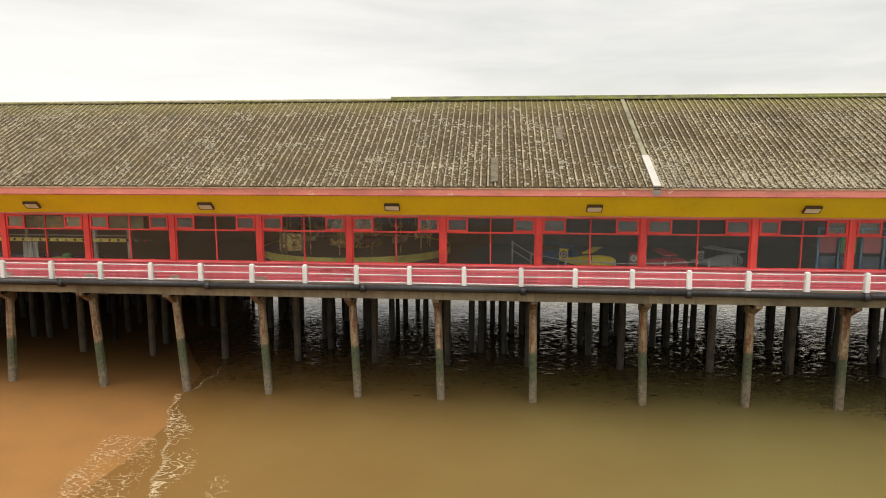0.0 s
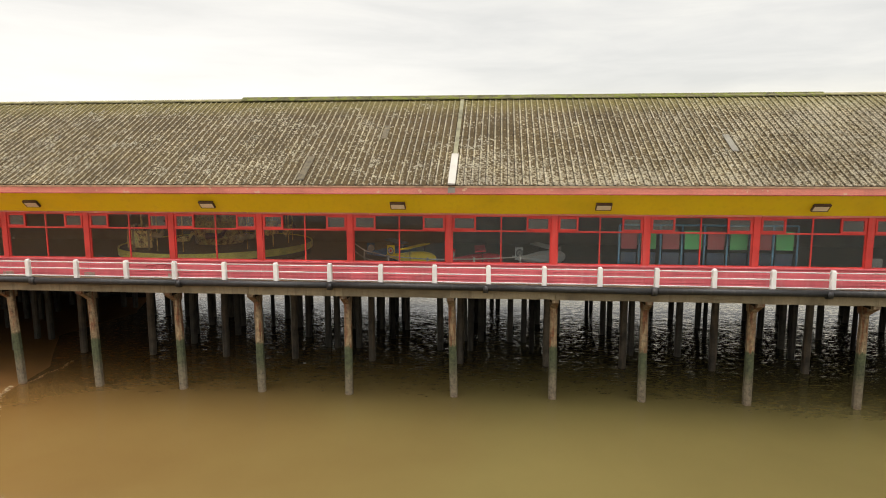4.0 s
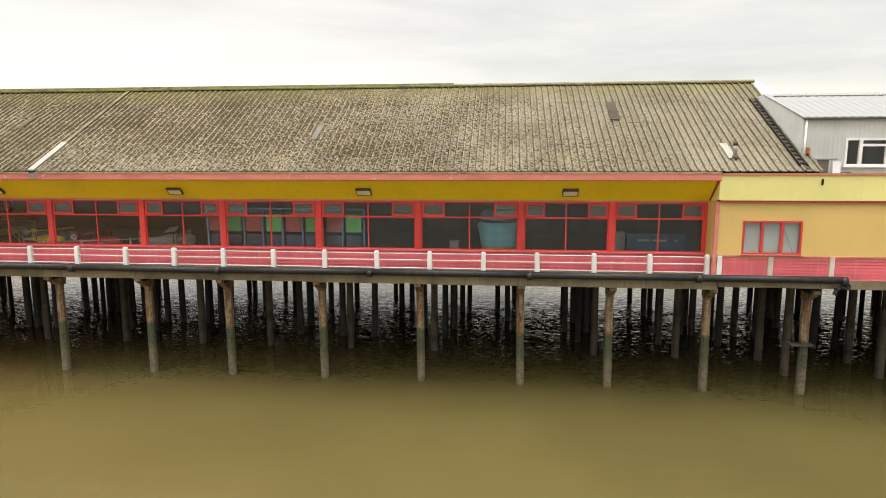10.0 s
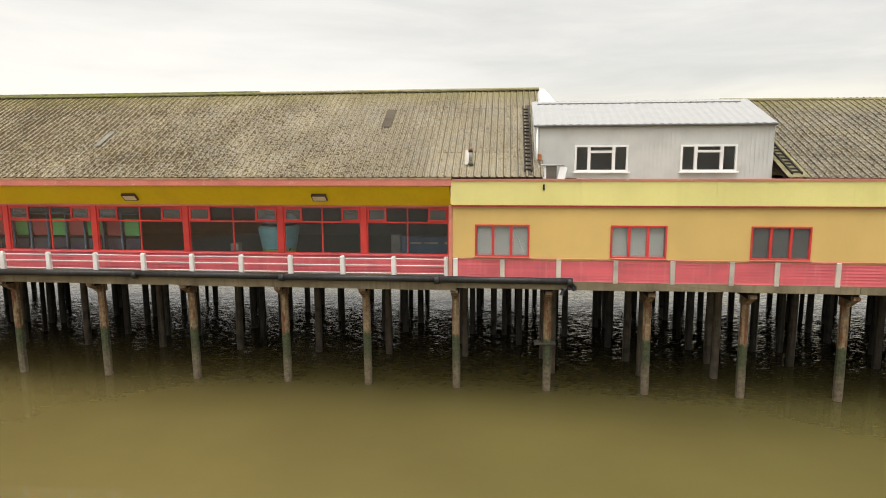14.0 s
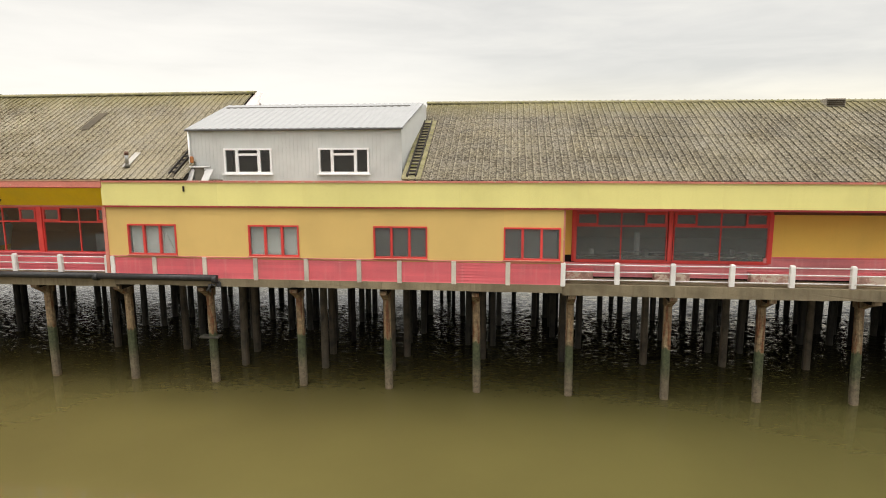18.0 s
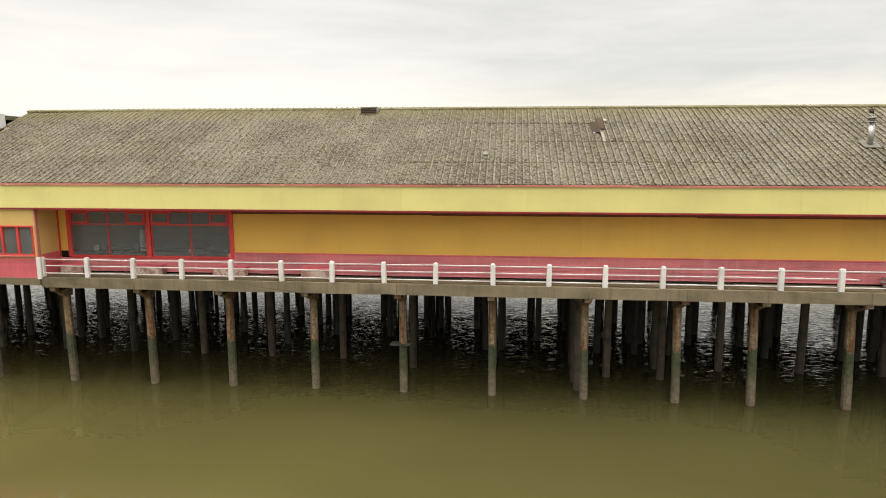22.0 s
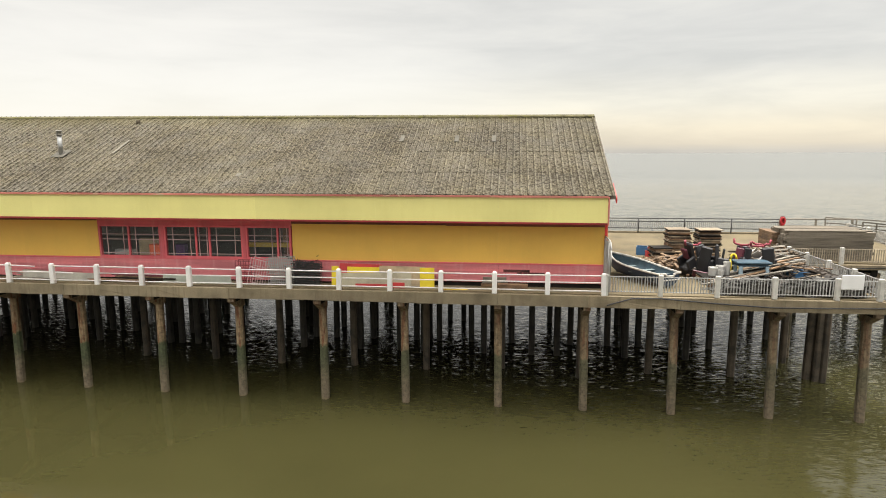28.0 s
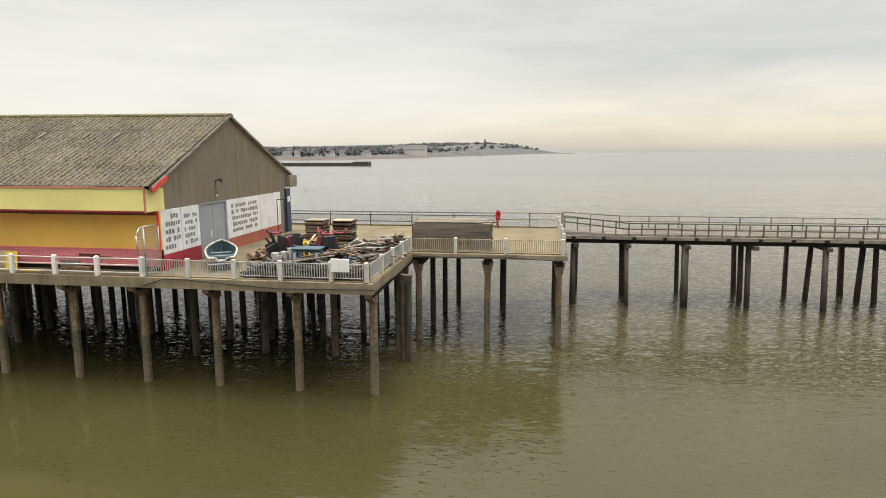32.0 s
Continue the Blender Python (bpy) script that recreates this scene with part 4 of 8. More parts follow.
for x0, x1 in zip(A_POSTS, A_POSTS[1:]):
    win_no += 1
    bay_window(win_no, x0 + 0.15, x1 - 0.15, WALL_A, 6.73, 8.31, 9.06, RED)

# ---- front wall, boarded section ----
wall_b = thing("wall_south_2", "buff-yellow boarded wall under a lemon fascia", "wall", kind="structure")
B_WIN = [(41.2, 43.72), (47.38, 49.88), (53.5, 56.05), (59.58, 62.16)]
xs = [A1 + 0.02] + [v for ab in B_WIN for v in ab] + [B1]
for i, (a, b) in enumerate(zip(xs, xs[1:])):
    if i % 2:
        part("panel", one(a, b, WALL_B, WALL_B + 0.16, 8.36, 9.2), BUFF, wall_b)
        part("panel", one(a, b, WALL_B, WALL_B + 0.16, 6.7, 6.85), BUFF, wall_b)
    else:
        part("panel", one(a, b, WALL_B, WALL_B + 0.16, 6.7, 9.2), BUFF, wall_b)
part("core", one(A1 + 0.02, B1, WALL_B + 0.05, WALL_B + 0.16, 5.7, 6.7), DIM, wall_b)
part("return_wall", one(A1 - 0.12, A1 + 0.02, WALL_B + 0.06, WALL_A + 0.2, 6.6, 9.2), BUFF, wall_b)
part("return_base", one(A1 - 0.14, A1 + 0.02, WALL_B + 0.06, WALL_A + 0.2, 5.7, 6.6), PINK, wall_b)
part("corner_post", one(A1 - 0.14, A1 + 0.04, WALL_B - 0.05, WALL_B + 0.06, 5.72, 9.2, 0.01), GUTTER, wall_b)
bm = bmesh.new()
prism(bm, [(27.66, 10.42), (27.66, 9.3), (28.2, 9.2), (28.9, 9.2), (27.74, 10.26)], A1 - 0.04, A1 + 0.03)
part("cheek", bm, LEMON, wall_b)
bm = bmesh.new()
tube(bm, (A1 - 0.06, 27.74, 10.16), (A1 - 0.06, 28.87, 9.14), 0.06, 6)
part("cheek_trim", bm, DARKRED, wall_b)
for a, b in zip(RAIL_B, RAIL_B[1:]):
    boards(wall_b, a + 0.09, b - 0.09, WALL_B + 0.04, 5.72, 6.72, 7, PINK)
for x in RAIL_B:
    part("post", one(x - 0.11, x + 0.11, WALL_B - 0.06, WALL_B + 0.05, 5.66, 6.76, 0.02), STONE if 41 < x < 62 else WHITE, wall_b)
part("rail", one(A1 + 0.05, B1, WALL_B - 0.03, WALL_B + 0.02, 6.73, 6.80, 0.01), GUTTER, wall_b)

fascia = thing("trim_2", "lemon-yellow fascia with red edges along the eaves", "fascia", kind="structure")
xs = [A1 + 0.03, 46.0, 51.9, 57.6, 63.3, 69.1, 75.0, 80.8, 86.5, 92.4, 98.2, 104.0, 109.7, 115.5, 121.3, 127.0, C1 - 0.17]
for a, b in zip(xs, xs[1:]):
    for nm, q, mt in (("panel", (27.66, 27.72, 9.27, 10.40), LEMON), ("top_trim", (27.60, 27.76, 10.385, 10.47), GUTTER), ("bottom_trim", (27.645, 27.76, 9.19, 9.27), DARKRED), ("soffit", (27.762, WALL_C, 9.17, 9.23), RED)):
        if nm == "soffit" and b < B1:
            continue
        bm = box(bmesh.new(), max(a, B1) if nm == "soffit" else a, b - 0.004, *q)
        for v in bm.verts:
            v.co.z += view_drop(v.co.x)
            if v.co.y < WALL_C - 0.01:
                draw_in(v)
        part(nm, bm, mt, fascia)
bm = bmesh.new()
v = [bm.verts.new((x, y, z)) for z in (8.92, 10.08) for x, y in ((C1 - 0.16, 28.47), (C1 + 0.06, 29.7), (C1 + 0.0, 29.7), (C1 - 0.22, 28.47))]
for f in ((0, 1, 2, 3), (7, 6, 5, 4), (0, 4, 5, 1), (1, 5, 6, 2), (2, 6, 7, 3), (3, 7, 4, 0)):
    bm.faces.new([v[k] for k in f])
part("end_panel", bm, LEMON, fascia)
part("end_trim", one(C1 - 0.166, C1 - 0.1, 28.37, 28.466, 8.88, 10.16, 0.006), GUTTER, fascia)


def triple_window(i, x0, x1, y, z0, z1, label):
    w = thing("window_%d" % i, label, "window", "office windows", "structure")
    bm = bmesh.new()
    for a, b, c, d in ((x0, x0 + 0.075, z0, z1), (x1 - 0.075, x1, z0, z1), (x0 + 0.075, x1 - 0.075, z0, z0 + 0.075), (x0 + 0.075, x1 - 0.075, z1 - 0.075, z1)):
        box(bm, a, b, y - 0.04, y + 0.1, c, d)
    for k in (1, 2):
        x = x0 + (x1 - x0) * k / 3
        box(bm, x - 0.055, x + 0.055, y - 0.03, y + 0.1, z0 + 0.075, z1 - 0.075)
    part("window_frame", bm, RED, w)
    part("window_sill", one(x0 - 0.05, x1 + 0.05, y - 0.09, y - 0.042, z0 - 0.05, z0 + 0.005, 0.008), GUTTER, w)
    for k in range(3):
        a, b = x0 + (x1 - x0) * k / 3 + 0.055, x0 + (x1 - x0) * (k + 1) / 3 - 0.055
        pane(w, a, b, y + 0.04, z0 + 0.07, z1 - 0.07, HAZED_GLASS)
    return w


for i, (a, b) in enumerate(B_WIN):
    win_no += 1
    triple_window(win_no, a, b, WALL_B, 6.85, 8.36, "three-light red-framed window with a dim room behind")

# ---- front wall, ochre section ----
wall_c = thing("wall_south_3", "ochre-yellow front wall over faded red boards", "wall", kind="structure")
C_BIG, C_LATE = (62.95, 71.75), (106.5, 116.85)
for a, b in ((B1 + 0.02, C_BIG[0]), (C_BIG[1], C_LATE[0]), (C_LATE[1], C1)):
    k = max(1, round((b - a) / 6))
    for j in range(k):
        part("panel", one(a + (b - a) * j / k, a + (b - a) * (j + 1) / k - 0.004, WALL_C, WALL_C + 0.16, 6.9, 9.2), WALLYEL, wall_c)
for a, b in (C_BIG, C_LATE):
    part("panel", one(a, b, WALL_C, WALL_C + 0.16, 8.98 if a < 100 else 8.6, 9.2), PINK, wall_c)
part("panel", one(C_LATE[0], C_LATE[1], WALL_C, WALL_C + 0.16, 6.6, 6.92), PINK, wall_c)
# core coloured near-black for the shade in the gap below the boards
part("core", one(B1, C1, WALL_C + 0.03, WALL_C + 0.16, DECK, 6.9), DARKWOOD_SHADE, wall_c)
part("return_wall", one(B1 - 0.12, B1 + 0.02, WALL_B + 0.17, WALL_C + 0.1, 6.9, 9.2), BUFF, wall_c)
part("return_base", one(B1 - 0.12, B1 + 0.02, WALL_B + 0.17, WALL_C + 0.1, 5.7, 6.9), PINK, wall_c)
part("corner_post", one(B1 - 0.03, B1 + 0.05, WALL_B - 0.02, WALL_B + 0.16, 5.7, 9.19, 0.01), GUTTER, wall_c)
part("corner_trim", one(B1 + 0.022, B1 + 0.06, WALL_C - 0.1, WALL_C - 0.002, 6.6, 9.19, 0.008), RED, wall_c)
part("end_post", one(C1 - 0.14, C1 - 0.02, WALL_C - 0.07, WALL_C + 0.0, DECK, 8.95, 0.012), RED, wall_c)
# strip coloured for the dark red trim and the eaves' shade together
UNDEREAVES = surface("brown_red_trim_shade", (0.2, 0.055, 0.03), 0.6, var=0.2, scale=1.2)
for a, b in ((C_BIG[1] + 0.1, 82.0), (82.0, 94.3), (94.3, C_LATE[0]), (C_LATE[1], 124.5), (124.5, C1 - 0.15)):
    part("wall_head", one(a, b - 0.006, WALL_C - 0.07, WALL_C - 0.002, 8.88 - 0.0036 * (a - 72), 9.16 - 0.0036 * (a - 62), 0.008), UNDEREAVES, wall_c, "brown-red strip for the trim and shade under the eaves")
part("wall_trim", one(C_BIG[1], C1, WALL_C - 0.05, WALL_C - 0.002, 6.86, 6.93, 0.01), PINK, wall_c)
part("sill", one(C_BIG[0], C_BIG[1], WALL_C - 0.07, WALL_C + 0.1, 6.55, 6.64, 0.01), RED, wall_c)
PINKC = surface("sun_bleached_red_paint", (0.66, 0.19, 0.2), 0.65, var=0.14, scale=0.9, streak=(0.66, 0.34, 0.33), streak_amt=0.35, patch=(0.5, 0.36, 0.3), patch_at=0.68, stretch=(0.35, 1, 2.5))
xs = [B1 + 0.03] + [x for x in PILE_X if B1 + 1 < x < C1 - 0.5] + [C1 - 0.12]
for a, b in zip(xs, xs[1:]):
    inside = C_BIG[0] - 1 < (a + b) / 2 < C_BIG[1]
    # towards the end the lowest board is gone and the shade-coloured core shows
    gone = a > 122
    boards(wall_c, a, b - 0.006, WALL_C, 6.0 if gone else 5.86, 6.55 if inside else 6.86, 6 if inside else 7 if gone else 8, PINKC)
SCORCH = surface("scorched_board", (0.1, 0.028, 0.026), 0.8, var=0.45, scale=2.5, patch=(0.4, 0.1, 0.1), patch_at=0.58, patch_scale=2.0, stretch=(0.5, 1, 2))
part("scorched_board", one(127.25, 128.5, WALL_C - 0.056, WALL_C - 0.048, 6.5, 6.62), SCORCH, wall_c, "scorched dark board")
part("scorched_board", one(127.9, 129.2, WALL_C - 0.057, WALL_C - 0.049, 6.38, 6.495), SCORCH, wall_c, "scorched dark board")
for x0, x1 in ((62.98, 67.2), (67.48, 71.72)):
    win_no += 1
    bay_window(win_no, x0, x1, WALL_C - 0.02, 6.64, 8.3, 8.98, RED, HAZED_GLASS)
for x in (62.9, 67.34, 71.8):
    part("column", one(x - 0.1, x + 0.1, WALL_C - 0.06, WALL_C + 0.1, 6.6, 9.16, 0.012), RED, wall_c)


BARPINK = surface("bleached_pink_paint", (0.62, 0.45, 0.44), 0.55, var=0.12)
for x in (110.035, 114.375):
    part("column", one(x - 0.083, x + 0.083, WALL_C - 0.06, WALL_C + 0.12, 6.92, 8.6, 0.01), PINK, wall_c)


def lattice_window(i, x0, x1, lights, y, z0, z1):
    """A red frame with narrow pink glazing bars."""
    w = thing("window_%d" % i, "red-framed window with faded pink glazing bars and stored goods behind", "window", "barred windows", "structure")
    bm = bmesh.new()
    for a, b, c, d in ((x0, x0 + 0.1, z0, z1), (x1 - 0.1, x1, z0, z1), (x0 + 0.1, x1 - 0.1, z0, z0 + 0.1), (x0 + 0.1, x1 - 0.1, z1 - 0.1, z1)):
        box(bm, a, b, y - 0.05, y + 0.1, c, d)
    part("window_frame", bm, PINK, w)
    bm = bmesh.new()
    edges = [x0 + 0.1 + (x1 - x0 - 0.2) * f for f in lights]
    for e in edges[1:-1]:
        box(bm, e - 0.045, e + 0.045, y - 0.03, y + 0.07, z0 + 0.1, z1 - 0.1)
    part("mullions", bm, PINK, w)
    for a, b in zip(edges, edges[1:]):
        bm = bmesh.new()
        for x in (a + 0.22 * (b - a), a + 0.8 * (b - a)):
            box(bm, x - 0.014, x + 0.014, y, y + 0.04, z0 + 0.1, z1 - 0.1)
        for z in (z0 + 0.22, z0 + 0.62 * (z1 - z0) - 0.12, z1 - 0.5):
            box(bm, a + 0.04, b - 0.04, y + 0.004, y + 0.036, z - 0.014, z + 0.014)
        part("glazing_bars", bm, BARPINK, w)
        pane(w, a + 0.03, b - 0.03, y + 0.05, z0 + 0.09, z1 - 0.09)
    return w


for x0, x1, lights in ((106.55, 109.95, (0, 0.48, 1)), (110.12, 114.3, (0, 0.40, 0.58, 1)), (114.45, 116.8, (0, 0.72, 1))):
    win_no += 1
    lattice_window(win_no, x0, x1, lights, WALL_C, 6.92, 8.6)

# ---- closing walls and ceilings inside ----
# dark wall added to keep far light out from under the shore end
shore_light_block = thing("wall_light_block", "added dark wall blocking light at the shore end under the deck", "wall", kind="structure")
part("face", one(-60, -25.0, 49.2, 49.45, -1.5, 5.2, 0.02), INNERLEG, shore_light_block)
part("face", one(-60, -59.7, 28.2, 49.2, -1.5, 5.4, 0.02), INNERLEG, shore_light_block)
back = thing("wall_north", "plain far wall of the hall", "wall", kind="structure")
part("panel", one(A0, C1, 44.6, 44.8, DECK, 10.3), DIM, back)
part("far_eaves", one(C1 - 8, C1 + 0.35, 45.2, 46.5, 9.2, 10.1, 0.02), GREYWOOD, back)
west = thing("wall_west", "plain end wall of the hall", "wall", kind="structure")
part("panel", one(A0 - 0.2, A0, 28.9, 44.8, DECK, 10.3), DIM, west)
inner = thing("wall_inner", "dark partition inside the hall", "wall", kind="structure")
part("panel", one(A1, A1 + 0.15, WALL_A + 0.3, 44.6, DECK, 10.3), DIM, inner)
part("panel", one(B1, B1 + 0.15, WALL_C + 0.3, 44.6, DECK, 10.3), DIM, inner)
part("panel", one(A1 + 0.2, B1 - 0.05, 31.6, 31.75, DECK, 10.2), DIM, inner)
part("panel", one(84, 84.15, WALL_C + 0.3, 44.6, DECK, 10.3), DIM, inner)
solid("ceiling", one(A0, C1 - 0.25, 29.15, 44.55, 9.5, 9.6), DIM, "dull dark ceiling inside the hall", "ceiling", kind="structure")
solid("floor", one(A0, C1 - 0.25, 29.5, 44.55, DECK + 0.004, DECK + 0.02), DIM, "dull dark floor inside the hall", "floor", kind="structure")

# ---- dormer ----
DARKGUTTER = surface("dark_grey_gutter", (0.1, 0.1, 0.1), 0.5, var=0.2)
dormer = thing("wall_dormer", "white-clad dormer with a shallow corrugated roof", "dormer", kind="structure")
DX0, DX1, DY = 43.95, 54.68, 28.95
D_WIN = [(45.8, 48.25), (50.6, 53.1)]
xs = [DX0] + [v for ab in D_WIN for v in ab] + [DX1]


def clad(x0, x1, z0, z1):
    bm = bmesh.new()
    box(bm, x0, x1, DY + 0.03, DY + 0.12, z0, z1)
    x = x0 + 0.02
    while x < x1 - 0.04:
        box(bm, x, min(x + 0.14, x1), DY + 0.017, DY + 0.03, z0, z1)
        x += 0.19
    return bm


for i, (a, b) in enumerate(zip(xs, xs[1:])):
    if i % 2:
        part("cladding", clad(a, b, 10.38, 10.77), WHITECLAD, dormer)
        part("cladding", clad(a, b, 12.0, 12.92), WHITECLAD, dormer)
    else:
        part("cladding", clad(a, b, 10.38, 12.92), WHITECLAD, dormer)
for x, splay in ((DX0, 0.0), (DX1 - 0.1, 0.42)):
    bm = bmesh.new()
    prism(bm, [(DY + 0.12, 10.3), (DY + 0.12, 12.92), (33.4, 14.42), (34.6, 14.42), (34.6, 13.2)], x, x + 0.1)
    for v in bm.verts:
        v.co.x += splay * (v.co.y - DY - 0.12) / 5.5
    part("side_cladding", bm, WHITECLAD, dormer)
bm = bmesh.new()
k = 58
v = []
for i in range(k + 1):
    f = i / k
    h = 0.03 * (i % 2)
    xa, xb = DX0 - 0.06 + f * (DX1 - DX0 + 0.12), DX0 - 0.02 + f * (55.12 - DX0)
    v.append((bm.verts.new((xa, DY - 0.1, 12.94 + h)), bm.verts.new((xb, 33.5, 14.46 + h))))
for a, b in zip(v, v[1:]):
    bm.faces.new((a[0], b[0], b[1], a[1]))
r = bmesh.ops.extrude_face_region(bm, geom=bm.faces[:])
for g in r["geom"]:
    if isinstance(g, bmesh.types.BMVert):
        g.co.z -= 0.03
part("roof_sheet", bm, surface("white_roof_sheet", (0.165, 0.17, 0.172), 0.6, var=0.05, streak=(0.2, 0.2, 0.2), streak_amt=0.3), dormer)
bm = bmesh.new()
prism(bm, [(DY + 0.02, 12.84), (33.4, 14.36), (34.5, 14.36), (33.5, 14.26), (DY + 0.1, 12.78)], DX0 + 0.2, DX1 - 0.12)
part("roof_core", bm, DARKWOOD_SHADE, dormer)
part("gutter", one(DX0 - 0.08, DX1 + 0.08, DY - 0.16, DY - 0.04, 12.84, 12.94, 0.02), DARKGUTTER, dormer, "dark grey gutter")
UPVC = surface("white_plastic", (0.85, 0.85, 0.84), 0.35, var=0.03)
for i, (a, b) in enumerate(D_WIN):
    win_no += 1
    w = thing("window_%d" % win_no, "white plastic three-light window with a small top vent", "window", "dormer windows", "structure")
    z0, z1 = 10.77, 12.0
    m1, m2 = a + 0.27 * (b - a), a + 0.73 * (b - a)
    bm = bmesh.new()
    for p, q, c, d in ((a, a + 0.09, z0, z1), (b - 0.09, b, z0, z1), (a + 0.09, b - 0.09, z0, z0 + 0.09), (a + 0.09, b - 0.09, z1 - 0.09, z1), (m1 - 0.07, m1 + 0.07, z0 + 0.09, z1 - 0.09), (m2 - 0.07, m2 + 0.07, z0 + 0.09, z1 - 0.09),
                       (m1 + 0.07, m2 - 0.07, z1 - 0.36, z1 - 0.25)):
        box(bm, p, q, DY - 0.05, DY + 0.08, c, d)
    part("window_frame", bm, UPVC, w)
    part("window_sill", one(a - 0.08, b + 0.08, DY - 0.14, DY - 0.052, z0 - 0.07, z0, 0.01), UPVC, w)
    for p, q, c, d in ((a + 0.08, m1 - 0.06, z0 + 0.08, z1 - 0.08), (m2 + 0.06, b - 0.08, z0 + 0.08, z1 - 0.08), (m1 + 0.06, m2 - 0.06, z0 + 0.08, z1 - 0.35), (m1 + 0.06, m2 - 0.06, z1 - 0.26, z1 - 0.08)):
        pane(w, p, q, DY + 0.02, c, d)

# ---- railings along the walk ----
def post_mesh():
    bm = bmesh.new()
    ring = []
    for z, h in ((0.0, 0.115), (0.9, 0.11), (0.97, 0.10), (1.01, 0.06)):
        c = h * 0.3
        q = h - c
        ring.append([bm.verts.new((x, y, z)) for x, y in ((-q, -h), (q, -h), (h, -q), (h, q), (q, h), (-q, h), (-h, q), (-h, -q))])
    for a, b in zip(ring, ring[1:]):
        for i in range(8):
            bm.faces.new((a[i], a[(i + 1) % 8], b[(i + 1) % 8], b[i]))
    bm.faces.new(ring[-1])
    return data_of("post", bm, WHITE)


POST = post_mesh()
RAILTUBE = surface("white_rail_paint", (0.76, 0.72, 0.70), 0.45, var=0.1, patch=(0.34, 0.2, 0.13), patch_at=0.66, patch_scale=7.0)


def railing(xs, y, label, heights=(0.17, 0.55, 0.87)):
    r = thing("railing", label, "railing", "pier railings")
    for i, x in enumerate(xs):
        piece("post", POST, r, pose(x, y, 5.76, 0, rnd.uniform(-1.2, 1.2), 0))
        if i:
            for h in heights:
                bm = bmesh.new()
                if 101 < x < 108 and h > 0.5 and rnd.random() < 0.55:
                    # rusted through: only the end next to the post is left
                    tube(bm, (xs[i - 1] + 0.06, y, 5.77 + h), (xs[i - 1] + rnd.uniform(0.5, 1.6), y, 5.76 + h - rnd.uniform(0, 0.05)), 0.03, 8)
                    part("rail", bm, RAILTUBE, r, "broken rusty rail end")
                    continue
                tube(bm, (xs[i - 1] + 0.06, y, 5.77 + h + rnd.uniform(-0.012, 0.012)), (x - 0.06, y, 5.77 + h + rnd.uniform(-0.012, 0.012)), 0.03, 8)
                part("rail", bm, RAILTUBE, r)
    return r


railing(RAIL_A, 28.0, "white-painted post and triple-rail railing beside the glazed wall")
railing(RAIL_C, 28.0, "white-painted post and triple-rail railing, rust showing on the rails")

pipe = thing("service_pipe", "thick black service pipe strapped along the deck edge", "pipe")
xs = [-60, -52, -44, -36.5, -29, -21.5, -13.9, -6.2, 1.4, 8.9, 16.6, 24.2, 31.8, 39.4, 45.6]
for a, b in zip(xs, xs[1:]):
    bm = bmesh.new()
    tube(bm, (a, 27.68, 5.745 + rnd.uniform(-0.03, 0.03)), (b, 27.68, 5.745 + rnd.uniform(-0.03, 0.03)), 0.16, 10)
    part("length", bm, PIPE, pipe)
    bm = bmesh.new()
    tube(bm, (b - 0.12, 27.68, 5.71), (b + 0.12, 27.68, 5.71), 0.2, 10)
    part("coupling", bm, PIPE, pipe)

# ---- roof fittings ----
def on_roof_a(x, y):
    return 10.50 + (y - 27.55) * 0.5703


def on_roof_c(x, y):
    s = skew(x)
    f = (y - 27.62 - s) / (9.33 - s)
    za = 10.42 + view_drop(x) - s * 0.055
    return za + (14.75 + view_drop(x, 1) - za) * f + 0.03


PALE = surface("pale_cement_strip", (0.215, 0.2, 0.165), 0.85, var=0.15, bump=0.3)
BLEACH = surface("bleached_strip", (0.255, 0.24, 0.21), 0.7, var=0.1)
GREYSTRIP = surface("grey_strip", (0.09, 0.076, 0.052), 0.9, var=0.35, scale=3, bump=0.3)
GREENED = surface("greened_cement_strip", (0.14, 0.132, 0.085), 0.9, var=0.25, scale=1.5, bump=0.3)
WASHED = surface("washed_cement", (0.165, 0.155, 0.13), 0.9, var=0.2, bump=0.3)
HOLE = surface("rotten_brown_boarding", (0.05, 0.034, 0.02), 0.9, var=0.25, bump=0.3)
TAR = surface("dark_patch", (0.068, 0.055, 0.038), 0.9, var=0.25, bump=0.3)


RUSTY = surface("rusty_brown_metal", (0.12, 0.05, 0.025), 0.8, var=0.3)


def strip_on(surf, x, w, ya, yb, lift, t, bm, dx=0.0):
    """A flat strip that follows the slope from ya to yb."""
    p = [(x - w / 2, ya), (x + w / 2, ya), (x + w / 2 + dx, yb), (x - w / 2 + dx, yb)]
    lo = [bm.verts.new((a, b, surf(a, b) + lift)) for a, b in p]
    hi = [bm.verts.new((a, b, surf(a, b) + lift + t)) for a, b in p]
    bm.faces.new(lo[::-1])
    bm.faces.new(hi)
    for i in range(4):
        bm.faces.new((lo[i], lo[(i + 1) % 4], hi[(i + 1) % 4], hi[i]))
    return bm


flash = thing("roof_joint", "pale joint strip running up the roof, bleached at the eaves", "roof flashing")
part("strip", strip_on(on_roof_a, 7.27, 0.2, 30.05, 36.1, 0.07, 0.04, bmesh.new()), GREENED, flash, "greened upper strip")
part("foot", strip_on(on_roof_a, 7.27, 0.34, 27.55, 30.05, 0.07, 0.07, bmesh.new()), BLEACH, flash, "bleached pale foot")
part("drip", one(7.1, 7.44, 27.6, 27.618, 10.2, 10.5, 0.004), BLEACH, flash, "bleached drip over the gutter board")
